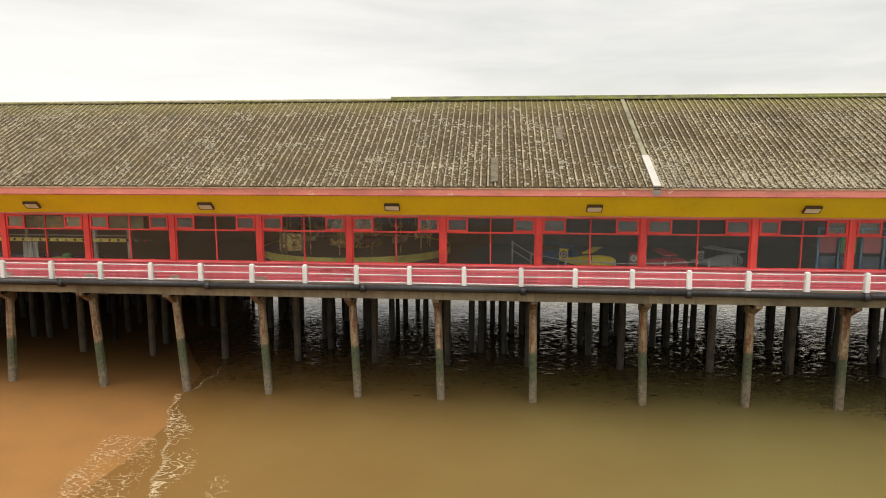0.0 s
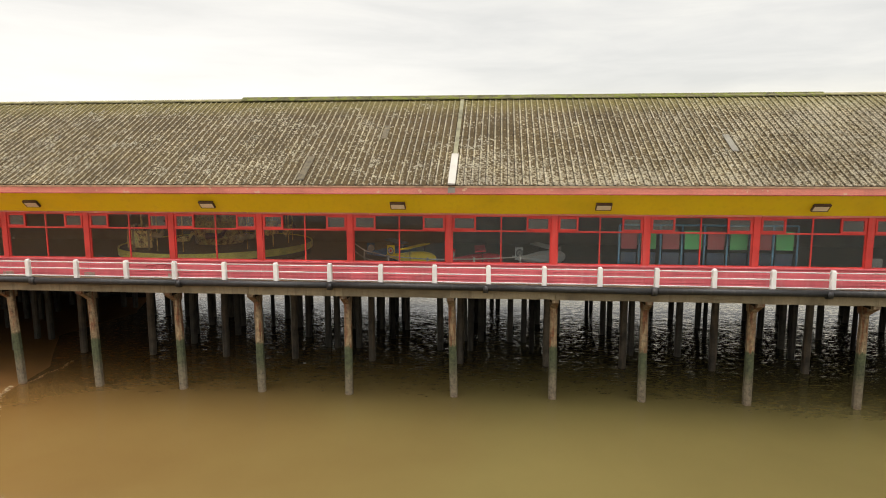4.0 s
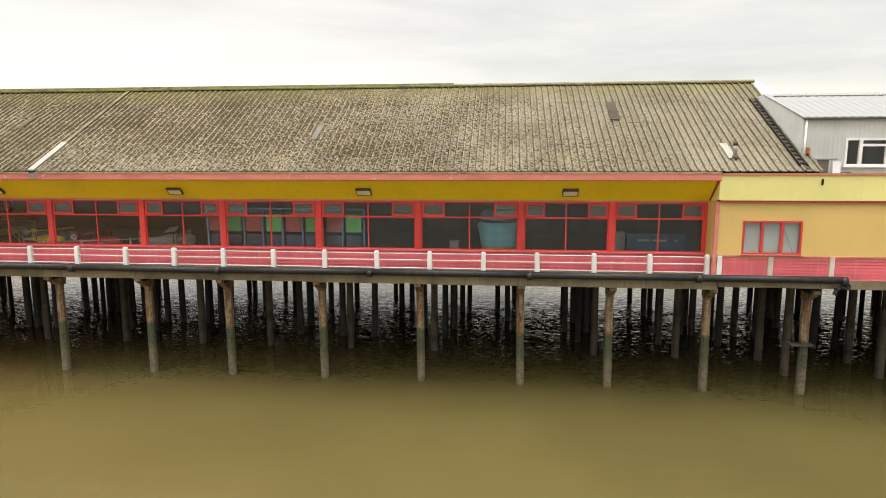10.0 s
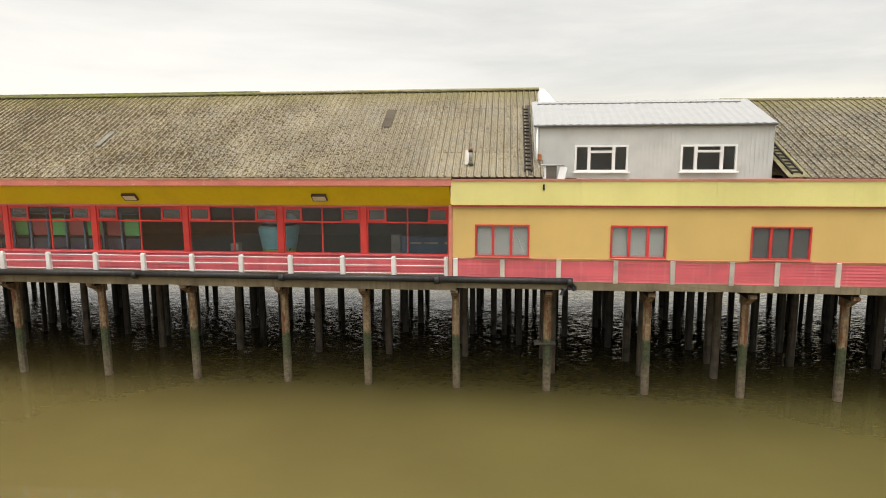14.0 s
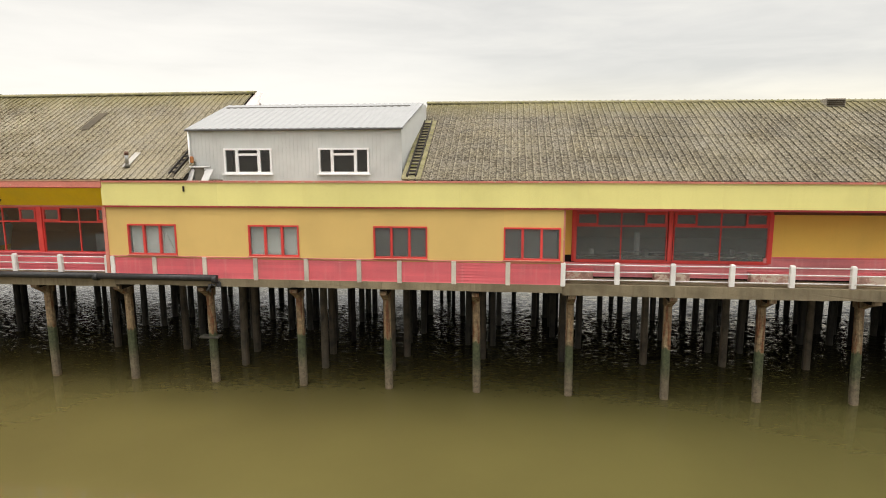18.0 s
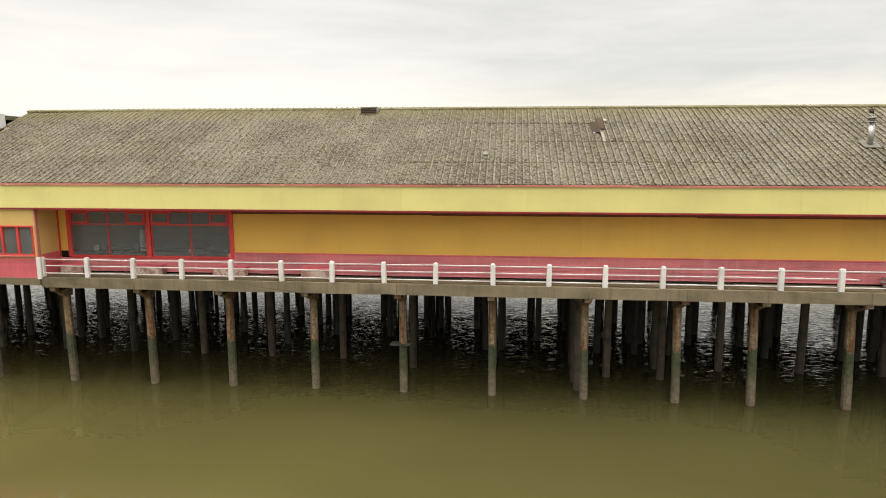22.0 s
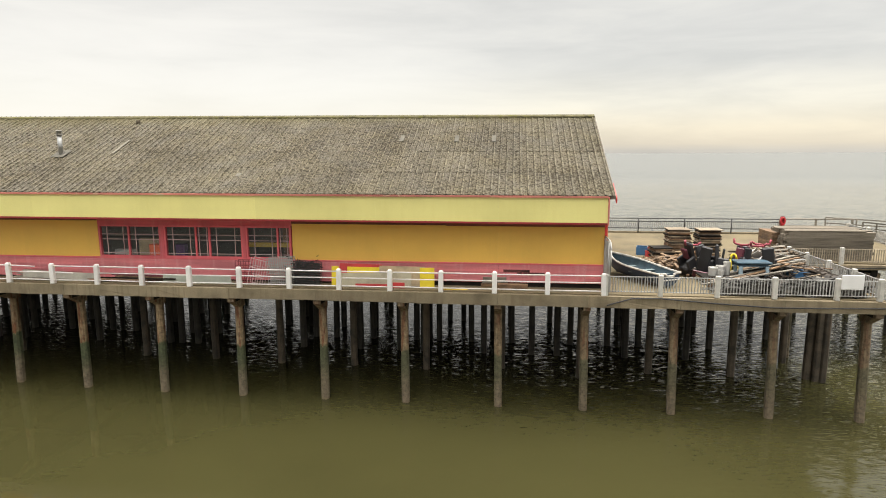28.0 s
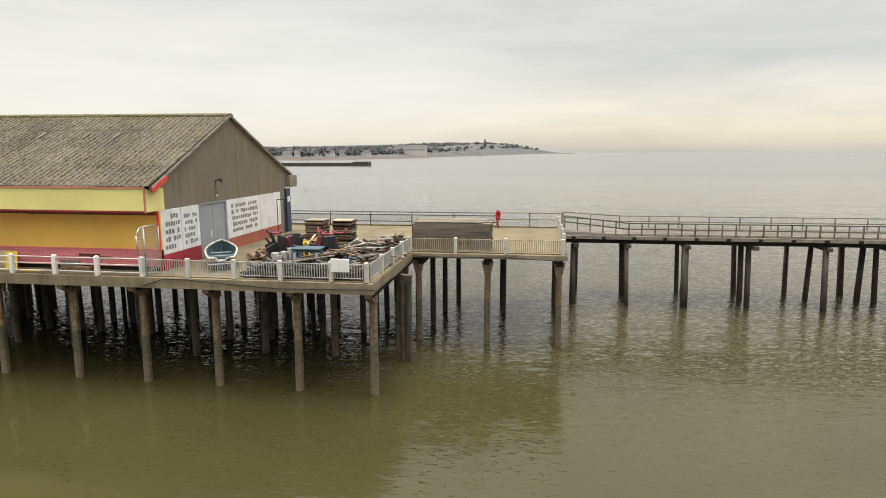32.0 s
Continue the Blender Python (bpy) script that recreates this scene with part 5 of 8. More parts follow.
for x, w, ya, yb, mat_, lab in ((0.0, 0.34, 27.9, 29.9, GREYSTRIP, "grey replacement strip on the lichened roof"), (3.37, 0.3, 31.6, 32.9, GREYSTRIP, "grey replacement strip on the lichened roof"), (20.8, 0.3, 30.3, 31.8, WASHED, "pale repair strip on the roof"),
                                (36.2, 0.5, 32.0, 33.8, TAR, "dark repair patch on the roof")):
    solid("roof_patch", strip_on(on_roof_a, x, w, ya, yb, 0.072, 0.03, bmesh.new()), mat_, lab, "roof patch", "roof patches")
for x, w, ya, yb, mat_, lab in ((90.18, 0.42, 33.25, 34.6, HOLE, "dark broken sheet patch on the roof"), (90.5, 0.3, 33.7, 35.05, HOLE, "dark broken sheet patch on the roof"), (90.05, 0.12, 33.15, 33.45, BLEACH, "white broken corner of a sheet"), (90.82, 0.16, 34.75, 35.0, BLEACH, "white broken corner of a sheet"), (90.45, 0.14, 32.2, 33.3, PALE, "bleached streak below a broken sheet"), (105.8, 0.12, 32.0, 33.6, PALE, "bleached streak on the roof"),
                                (121.6, 0.22, 33.5, 34.2, WASHED, "pale lichen-washed patch on the roof"), (124.6, 0.22, 33.5, 34.2, WASHED, "pale lichen-washed patch on the roof"), (126.6, 0.22, 33.5, 34.2, WASHED, "pale lichen-washed patch on the roof"),
                                (114.0, 0.25, 29.7, 29.95, PALE, "small bleached patch on the roof"), (84.5, 0.22, 30.7, 31.0, PALE, "small bleached patch on the roof")):
    solid("roof_patch", strip_on(on_roof_c, x, w, ya, yb, 0.072, 0.03, bmesh.new()), mat_, lab, "roof patch", "roof patches")

# lichen crusts standing on the older roof: scattered spots, and blotches that run over several ribs
rr = random.Random(11)
bm = bmesh.new()


def crust(x, y, r0):
    z = on_roof_a(x, y) + 0.045
    ring = [bm.verts.new((x + r0 * rr.uniform(0.6, 1.2) * math.cos(k * 1.2566), y + r0 * rr.uniform(0.6, 1.2) * math.sin(k * 1.2566), 0)) for k in range(5)]
    for v in ring:
        v.co.z = z + (v.co.y - y) * 0.5703
    top = bm.verts.new((x, y, z + 0.02))
    for k in range(5):
        bm.faces.new((ring[k], ring[(k + 1) % 5], top))


for i in range(10500):
    x, y = rr.uniform(-34, 32), rr.uniform(27.8, 35.9)
    if noise.noise(Vector((x * 0.16, y * 0.35, 3))) + rr.uniform(-0.35, 0.35) - max(0, (x - 8) * 0.03) < -0.02:
        continue
    crust(x, y, rr.choice((0.02, 0.025, 0.03, 0.035, 0.045, 0.07)) * rr.uniform(0.7, 1.2))
for i in range(120):
    cx, cy = rr.uniform(-34, 9), rr.uniform(28.1, 35.4)
    wide = rr.uniform(0.12, 0.42)
    for k in range(int(8 + 36 * wide)):
        x, y = cx + rr.gauss(0, wide), cy + rr.gauss(0, wide * 0.8)
        if 27.8 < y < 35.9:
            crust(x, y, rr.uniform(0.03, 0.07))
solid("lichen", bm, surface("lichen_crust", (0.235, 0.215, 0.165), 0.95, var=0.2, bump=0.3), "pale crusts of lichen scattered over the roof", "lichen", kind="stuff")


def flue(name, x, y, surf, h, r, label):
    t = thing(name, label, "chimney", "", "", (x, y, surf(x, y)))
    part("apron", strip_on(lambda a, b: (b) * 0.46, 0, 0.75, -0.35, 0.4, 0.07, 0.03, bmesh.new()), WASHED, t, "lead apron")
    bm = bmesh.new()
    tube(bm, (0, 0, -0.05), (0, 0, h), r, 12)
    part("pipe", bm, GALV, t)
    bm = bmesh.new()
    tube(bm, (0, 0, h), (0, 0, h + 0.06), r * 1.5, 12)
    tube(bm, (0, 0, h + 0.06), (0, 0, h + 0.2), r * 1.1, 12)
    tube(bm, (0, 0, h + 0.2), (0, 0, h + 0.28), r * 1.6, 12, r * 0.9)
    part("cowl", bm, BLEACH, t)


flue("flue_pipe", 102.8, 31.9, on_roof_c, 1.1, 0.12, "tall grey metal flue with a pale cowl")
solid("roof_patch", strip_on(on_roof_a, 40.83, 0.34, 28.5, 29.75, 0.072, 0.015, bmesh.new(), -0.05), BLEACH, "white lead flashing sheet beside a short flue", "roof patch", "roof patches")
t = thing("flue_pipe", "short flue with a rusty cowl standing in white flashing", "chimney", "", "", (40.93, 28.55, on_roof_a(40.93, 28.55)))
part("collar", tube(bmesh.new(), (0, 0, 0.02), (0, 0, 0.2), 0.14, 12, 0.09), WASHED, t, "pale lead collar")
part("pipe", tube(bmesh.new(), (0, 0, 0.2), (0, 0, 0.72), 0.085, 12), GALV, t)
part("cowl", tube(bmesh.new(), (0, 0, 0.62), (0, 0, 0.8), 0.11, 12, 0.1), RUSTY, t, "rusty brown cowl")
t = thing("ridge_vent", "low louvred vent box on the roof ridge", "roof vent", "", "", (77.4, 36.3, 14.3))
part("body", one(-0.5, 0.5, -0.35, 0.3, -0.1, 0.35, 0.02), GREYWOOD, t)
for k in range(3):
    part("louvre", one(-0.45, 0.45, -0.40, -0.352, 0.0 + 0.1 * k, 0.06 + 0.1 * k, 0.005), TAR, t)
t = thing("ridge_vent", "small dark vent stub near the ridge", "roof vent", "", "", (104.9, 35.9, on_roof_c(104.9, 35.9)))
bm = bmesh.new()
tube(bm, (0, 0, -0.1), (0, 0, 0.22), 0.12, 10)
part("stub", bm, TAR, t)

# ladder-like valley boards beside the dormer
for x, half, low in ((43.62, 0.15, 0.34), (55.3, 0.2, 0.9)):
    surf = on_roof_a if x < 50 else on_roof_c
    t = thing("crawl_ladder", "dark timber crawl ladder lying in the valley beside the dormer", "ladder", "crawl ladders")
    for dx in (-half, half):
        part("stile", strip_on(surf, x + dx, 0.06, 27.9, 34.0, 0.07, 0.09, bmesh.new()), DARKWOOD_SHADE, t)
    for k in range(18):
        y = 28.0 + k * 0.33
        part("rung", strip_on(surf, x + 0.02 * math.sin(k * 2.3), 2 * half + 0.1 * (k % 3 == 0), y, y + 0.06, 0.1, 0.05, bmesh.new()), DARKWOOD_SHADE, t)
    solid("valley_gutter", strip_on(surf, x, low, 27.7, 34.2, 0.05, 0.015, bmesh.new()), TAR if x < 50 else MOSS, "dark mossy valley gutter beside the dormer", "gutter", "valley gutters")
panel_w_early = surface("streaked_white_sheet", (0.42, 0.42, 0.41), 0.5, var=0.06, streak=(0.5, 0.49, 0.46), streak_amt=0.4)
PINKBOARD = surface("pinkish_white_board", (0.36, 0.31, 0.3), 0.5, var=0.06)
verge = thing("trim_3", "white verge board at the end of the roof", "verge", kind="structure")
bm = bmesh.new()
v = [bm.verts.new(p) for p in ((44.45, 34.1, 14.2), (44.45, 36.35, 15.5), (44.75, 36.35, 15.5), (45.3, 34.3, 14.5))]
bm.faces.new(v)
r = bmesh.ops.extrude_face_region(bm, geom=bm.faces[:])
for g in r["geom"]:
    if isinstance(g, bmesh.types.BMVert):
        g.co += Vector((0.08, 0.06, -0.05))
part("board", bm, PINKBOARD, verge)
bm = bmesh.new()
prism(bm, [(29.4, 11.35), (36.3, 15.36), (44.8, 10.5), (44.8, 10.3), (30.0, 10.3)], 44.31, 44.37)
part("end_boarding", bm, PINKBOARD, verge)
bm = bmesh.new()
prism(bm, [(33.3, 14.36), (36.6, 14.36), (44.5, 10.4), (44.5, 10.2), (36.6, 14.1), (33.3, 14.1)], 44.3, 54.9)
part("rear_slope", bm, ROOF_C, verge)
part("back_panel", one(44.2, 54.5, 32.8, 32.9, 10.4, 14.3), DIM, verge)
t = thing("white_sheeting", "two white sheets propped under a pale lintel beside the dormer", "sheeting")
part("sheet", one(-0.2, 0.2, -0.02, 0.02, 0, 0.72, 0.008, pose(44.25, 28.15, 10.41, -30, 8, 10)), panel_w_early, t)
part("sheet", one(-0.17, 0.17, -0.02, 0.02, 0, 0.72, 0.008, pose(45.12, 28.15, 10.41, -30, 14, 0)), panel_w_early, t)
part("lintel", one(44.2, 45.3, 28.45, 28.55, 11.05, 11.13, 0.01), GALV, t)
part("backing", one(44.45, 44.95, 28.5, 28.54, 10.41, 11.05, 0.01), WASHED, t)
part("kerb", one(45.25, 45.85, 28.3, 28.6, 10.405, 10.5, 0.02), TAR, t)
t = thing("alarm_bell", "rust-orange alarm horn beside a white drainpipe", "alarm box")
part("box", one(44.08, 44.26, 28.78, 28.9, 11.3, 11.62, 0.04), surface("rust_orange_paint", (0.42, 0.15, 0.04), 0.6, var=0.3), t)
part("bracket", one(44.1, 44.24, 28.88, 28.95, 11.1, 11.3, 0.01), WHITECLAD, t)
bm = bmesh.new()
tube(bm, (44.05, 28.88, 10.42), (44.05, 28.88, 12.85), 0.045, 8)
part("drainpipe", bm, UPVC, t)
solid("roof_slate", one(44.28, 44.36, 27.60, 27.655, 9.95, 10.22, 0.01, None), DARKWOOD_SHADE, "small dark scrap stuck on the yellow fascia", "scrap")

# ---- floodlights on the soffit ----
RUSTCASE = surface("rusty_lamp_case", (0.1, 0.055, 0.03), 0.7, var=0.3)
for x in (-33.2, -23.2, -14.1, -4.85, 4.65, 14.3, 23.85, 33.62):
    t = thing("floodlight", "thin-cased rectangular floodlight with a pale lens on the ochre soffit", "floodlight", "soffit floodlights", "", (x, 28.27, 9.60))
    m = pose(0, 0, 0, 47, 0, 0)
    bm = bmesh.new()
    for a, b, c, d in ((-0.36, 0.36, 0.17, 0.205), (-0.36, 0.36, -0.23, -0.2), (-0.36, -0.325, -0.2, 0.17), (0.325, 0.36, -0.2, 0.17)):
        box(bm, a, b, -0.1, 0.01, c, d, m)
    part("case", bm, RUSTCASE, t)
    part("reflector", one(-0.325, 0.325, -0.085, -0.06, 0.1, 0.17, 0, m), RUSTCASE, t, "brown shaded upper edge")
    part("lens", one(-0.325, 0.325, -0.09, -0.06, -0.2, 0.098, 0, m), surface("pale_lens", (0.85, 0.74, 0.58), 0.35, var=0.1), t, "pale lens")
    part("bracket", one(-0.05, 0.05, 0.01, 0.12, -0.05, 0.05, 0, m), PIPE, t)

# ---- fence round the platform ----
OLDPICKET = surface("rust_stained_bars", (0.36, 0.3, 0.215), 0.7, var=0.25, scale=3)


def picket_panel(parent, a, b, z0=5.92, z1=6.66, step=0.125, paint=None):
    """Upright flat bars between two rails, from a to b in plan."""
    a, b = Vector((*a, 0)), Vector((*b, 0))
    d = b - a
    k = max(2, int(d.length / step))
    rot_ = math.degrees(math.atan2(d.y, d.x))
    p = thing("x", "", "")
    p.name, p.parent = "panel", parent
    paint = paint or PICKET
    nm = "picket_bar_" + paint.name
    me = bpy.data.meshes.get(nm)
    if me is None:
        me = data_of(nm, one(-0.022, 0.022, -0.012, 0.012, 0, z1 - z0, 0.004), paint)
    for i in range(k):
        q = a + d * ((i + 0.5) / k)
        piece("picket", me, p, pose(q.x, q.y, z0, 0, rnd.uniform(-1.5, 1.5), rot_))
    for z in (z0 + 0.04, z1 - 0.03):
        bm = bmesh.new()
        tube(bm, (a.x, a.y, z), (b.x, b.y, z), 0.022, 6)
        part("rail", bm, paint, p)


POSTP = data_of("post", one(-0.1, 0.1, -0.1, 0.1, 0, 0.98, 0.025), surface("flaking_white_paint", (0.55, 0.53, 0.48), 0.6, var=0.12, scale=3, patch=(0.3, 0.25, 0.19), patch_at=0.62, patch_scale=5.0))
fence = thing("picket_fence", "grey steel picket fence between flaking white posts", "fence", "platform fences")
xs = [131.85, 134.22, 136.64, 139.03, 141.57, 143.3]
for i, x in enumerate(xs):
    piece("post", POSTP, fence, pose(x, 28.0, 5.76, 0, rnd.uniform(-1, 1), 0))
    if i:
        picket_panel(fence, (xs[i - 1] + 0.12, 28.0), (x - 0.12, 28.0))
fence = thing("picket_fence", "grey steel picket fence between flaking white posts", "fence", "platform fences")
ys = [28.0, 30.3, 32.6, 34.9, 37.0]
for i, y in enumerate(ys):
    if i:
        piece("post", POSTP, fence, pose(143.42, y, 5.76))
        picket_panel(fence, (143.42, ys[i - 1] + 0.12), (143.42, y - 0.12))
fence = thing("picket_fence", "rust-stained steel picket fence between flaking white posts", "fence", "platform fences")
xs = [143.55, 146.29, 149.33, 152.7]
for i, x in enumerate(xs):
    if i:
        piece("post", POSTP, fence, pose(x, 37.06, 5.72))
        picket_panel(fence, (xs[i - 1] + 0.12, 37.06), (x - 0.12, 37.06), 5.86, 6.62, paint=OLDPICKET)
fence = thing("picket_fence", "grey steel picket fence between flaking white posts", "fence", "platform fences")
ys = [37.1, 39.5, 41.9, 44.3, 46.7, 49.3]
for i, y in enumerate(ys):
    if i:
        piece("post", POSTP, fence, pose(152.86, y, 5.76))
        picket_panel(fence, (152.86, ys[i - 1] + 0.12), (152.86, y - 0.12))

DARKSTEEL = surface("dark_steel", (0.045, 0.045, 0.046), 0.5, var=0.15)
far_rail = thing("steel_railing", "dark steel railing with thin uprights along the far deck", "railing")
for i in range(9):
    x = 120.0 + i * 3.5
    bm = bmesh.new()
    tube(bm, (x, 49.45, 5.8), (x, 49.45, 6.98), 0.045, 8)
    part("post", bm, DARKSTEEL, far_rail)
for z in (6.95, 6.72, 6.18):
    bm = bmesh.new()
    tube(bm, (120, 49.45, z), (148, 49.45, z), 0.04, 6)
    part("rail", bm, DARKSTEEL, far_rail)
bar = data_of("baluster", one(-0.017, 0.017, -0.017, 0.017, 6.18, 6.72), PICKET)
for i in range(190):
    piece("baluster", bar, far_rail, pose(120.07 + i * 0.147, 49.45, 0))
corner = thing("timber_railing", "pale weathered timber railing at the corner of the deck", "railing")
for x in (148.0, 150.6, 153.2):
    part("post", one(x - 0.06, x + 0.06, 49.35, 49.47, 5.8, 7.02, 0.01), GREYWOOD, corner)
part("rail", one(148.0, 153.3, 49.33, 49.49, 6.95, 7.03, 0.01), GREYWOOD, corner)
part("rail", one(148.0, 153.3, 49.36, 49.44, 6.42, 6.5, 0.01), GREYWOOD, corner)
t = thing("lifebuoy_case", "red lifebuoy housing on the railing", "lifebuoy", "", "", (148.1, 49.2, 5.8))
bm = bmesh.new()
tube(bm, (0, 0, 0), (0, 0, 1.0), 0.05, 8)
part("stand", bm, RED, t)
bm = bmesh.new()
for k in range(20):
    a0, a1 = k * math.pi / 10, (k + 1) * math.pi / 10
    tube(bm, (0.15 * math.cos(a0), -0.08, 1.05 + 0.26 * math.sin(a0)), (0.15 * math.cos(a1), -0.08, 1.05 + 0.26 * math.sin(a1)), 0.075, 8, caps=False)
part("ring", bm, surface("bright_red_plastic", (0.5, 0.025, 0.035), 0.35, var=0.06), t)
part("back_plate", one(-0.17, 0.17, -0.02, 0.02, 0.6, 1.4, 0.03), DARKRED, t)

# ---- narrow pier running out to sea ----
head = thing("pier_walkway", "narrow timber pier walkway on dark trestles, grey rails on both sides", "pier walkway", kind="structure")
rr = random.Random(8)
PIERDECK = surface("old_grey_decking", (0.155, 0.14, 0.115), 0.85, var=0.3, scale=1.2, bump=0.4, stretch=(0.3, 3, 1))
NY0, NY1, NZ = 48.2, 53.6, 5.45
for i in range(46):
    y0 = NY0 + i * 0.1174
    part("plank", one(153.1, 262, y0, y0 + 0.108, NZ - 0.06 + rr.uniform(0, 0.012), NZ), PIERDECK, head)
part("edge_beam", one(153.05, 262, NY0 - 0.12, NY0 - 0.003, NZ - 0.3, NZ - 0.02, 0.02), GREYWOOD, head)
part("edge_beam", one(153.05, 262, NY1 + 0.003, NY1 + 0.12, NZ - 0.3, NZ - 0.02, 0.02), DARKWOOD_SHADE, head)
for y in (48.5, 49.9, 51.3, 52.8):
    part("bearer", one(153.1, 262, y - 0.12, y + 0.12, 4.82, 5.08, 0.02), DARKWOOD_SHADE, head)
for i in range(48):
    x = 154 + i * 2.25
    part("joist", one(x - 0.14, x + 0.14, 47.95, 53.8, 5.09, 5.38, 0.02), DARKWOOD_SHADE, head)
ramp_ = thing("ramp", "short sloping timber ramp down to the narrow pier", "ramp")
bm = bmesh.new()
prism(bm, [(48.4, 5.5), (53.4, 5.5), (53.4, 5.46), (48.4, 5.46)], 153.1, 158)
part("boards", bm, PIERDECK, ramp_)
bm = bmesh.new()
for v in [bm.verts.new(p) for p in ((153.02, 48.3, 5.78), (153.02, 49.4, 5.78), (157.8, 49.4, 5.47), (157.8, 48.3, 5.47))]:
    pass
bm.faces.new(bm.verts[:])
bmesh.ops.solidify(bm, geom=bm.faces[:], thickness=0.05)
part("slope", bm, GREYWOOD, ramp_)


def pier_rail(y, top0, step, label, wood, x1=262, levels=(0.95, 0.5)):
    t = thing("pier_railing", label, "railing", "narrow pier railings")
    k = int((x1 - 153.3) / step)
    hz = lambda x: NZ + max(0.0, (158 - x) / 5.0) * top0
    for i in range(k + 1):
        x = 153.3 + i * step
        part("post", one(x - 0.045, x + 0.045, y - 0.045, y + 0.045, hz(x) - 0.03, hz(x) + 0.97, 0.006), wood, t)
    for lv in levels:
        for a, b in ((153.3, 158.0), (158.0, 175.0), (175.0, 200.0), (200.0, 230.0), (230.0, x1)):
            bm = bmesh.new()
            box(bm, a, b, y - 0.04, y + 0.04, 0, 0.09)
            for v in bm.verts:
                v.co.z += hz(v.co.x) + lv - 0.04
            part("rail", bm, wood, t)


pier_rail(NY0 + 0.02, 0.55, 0.96, "grey timber post and rail fence on the pier's near edge", PIERDECK)
pier_rail(NY1 - 0.05, 0.3, 2.4, "thin grey rail on the pier's far edge", GREYWOOD)
part("kerb", one(153.2, 262, NY0 + 0.08, NY0 + 0.2, NZ + 0.002, NZ + 0.14, 0.01), GREYWOOD, head)


TIMBERLEG = surface("wet_timber", (0.062, 0.049, 0.036), 0.7, var=0.3, bump=0.4, streak=(0.14, 0.12, 0.09), streak_amt=0.5)


def sea_trestle(x, legs):
    """Timber legs under one cap, some of them raking."""
    t = thing("sea_trestle", "dark timber trestle with a heavy cap standing in the sea", "trestle", "sea trestles")
    for lx, y, lean, w in legs:
        bm = bmesh.new()
        tube(bm, (0, 0, -1.5), (0, 0, 4.7), w * 0.88, 8, w * 0.8)
        part("leg", bm, TIMBERLEG, t).matrix_basis = pose(lx, y, 0, 0, lean, 0)
    part("cap", one(x - 0.2, x + 0.2, 47.9, 53.9, 4.52, 4.82, 0.03), TIMBERLEG, t)


sea_trestle(154.2, [(154.04, 48.6, 0, 0.27), (154.5, 52.8, 0, 0.24)])
sea_trestle(158.1, [(158.15, 48.3, -2, 0.2), (158.4, 52.3, -2, 0.34)])
sea_trestle(162.4, [(162.41, 48.3, -1.5, 0.33), (162.95, 53.3, -2, 0.22)])
sea_trestle(167.2, [(167.23, 49.2, -2, 0.26), (167.45, 51.6, -2, 0.27), (167.6, 53.6, -3, 0.26)])
sea_trestle(172.2, [(172.28, 48.3, -2.5, 0.27), (172.6, 52.2, 1.5, 0.25), (171.6, 53.7, -1.5, 0.24)])
sea_trestle(176.6, [(176.4, 52.2, 1, 0.27), (175.8, 53.6, -3, 0.3), (177.35, 51.6, -3, 0.25), (177.0, 48.4, -2, 0.24)])
rr = random.Random(4)
for i in range(17):
    x = 181.5 + i * 4.6
    sea_trestle(x, [(x + rr.uniform(-0.3, 0.3), y, rr.uniform(-3, 2), rr.uniform(0.2, 0.27)) for y in (48.4, 50.9, 53.3)])
for x, legs in ((144.1, ((-0.2, 37.5), (0.1, 41.0), (0.4, 44.5), (1.0, 47.8))), (148.2, ((0.0, 37.45), (0.65, 44.6), (0.4, 47.3))), (152.55, ((0.0, 37.5), (0.1, 43.0), (0.05, 45.6), (0.05, 47.9)))):
    t = thing("pier_trestle", "row of weathered concrete legs carrying the inner platform", "pier trestle", "pier trestles")
    for dx, y in legs:
        set_leg(t, PILE_KNEE if y < 38 else PILE_PLAIN, x + dx, y, 0.4)
    part("cross_beam", one(x - 0.2, x + 0.2, 37.22, 49.4, 4.98, 5.43, 0.03), DARKWOOD_SHADE, t)
t = thing("post_stump", "dark broken post stump standing out of the sea", "post")
part("post", tube(bmesh.new(), (163.4, 53.65, -1.2), (163.45, 53.65, 0.85), 0.2, 8, 0.11), TIMBERLEG, t)

# ---- gable end: panels, door ----
INK = surface("black_print", (0.22, 0.22, 0.225), 0.6, var=0.2)
panel_w = surface("grubby_white_board", (0.70, 0.70, 0.69), 0.55, var=0.08, streak=(0.5, 0.48, 0.45), streak_amt=0.4)
X = C1 - 0.04
part("lining", one(C1 - 0.2, X - 0.002, 29.4, 33.0, DECK, 8.95), DIM, gable)
part("lining", one(C1 - 0.2, X - 0.002, 36.0, 44.6, DECK, 8.95), DIM, gable)
part("red_base", one(X, X + 0.06, 29.4, 32.95, DECK, 6.60, 0.008), surface("wine_red_paint", (0.36, 0.035, 0.05), 0.5, var=0.15), gable)
part("red_base", one(X, X + 0.06, 36.1, 44.0, DECK, 6.5, 0.008), surface("brick_red_paint", (0.42, 0.12, 0.08), 0.6, var=0.15), gable)
part("white_panel", one(X, X + 0.04, 29.4, 31.15, 6.6, 8.93, 0.006), panel_w, gable)
part("white_panel", one(X, X + 0.04, 31.2, 32.95, 6.6, 8.93, 0.006), panel_w, gable)
part("white_panel", one(X, X + 0.04, 36.1, 40.6, 6.5, 8.93, 0.006), panel_w, gable)
part("white_panel", one(X, X + 0.04, 40.64, 44.0, 6.5, 8.93, 0.006), panel_w, gable)
rr = random.Random(21)


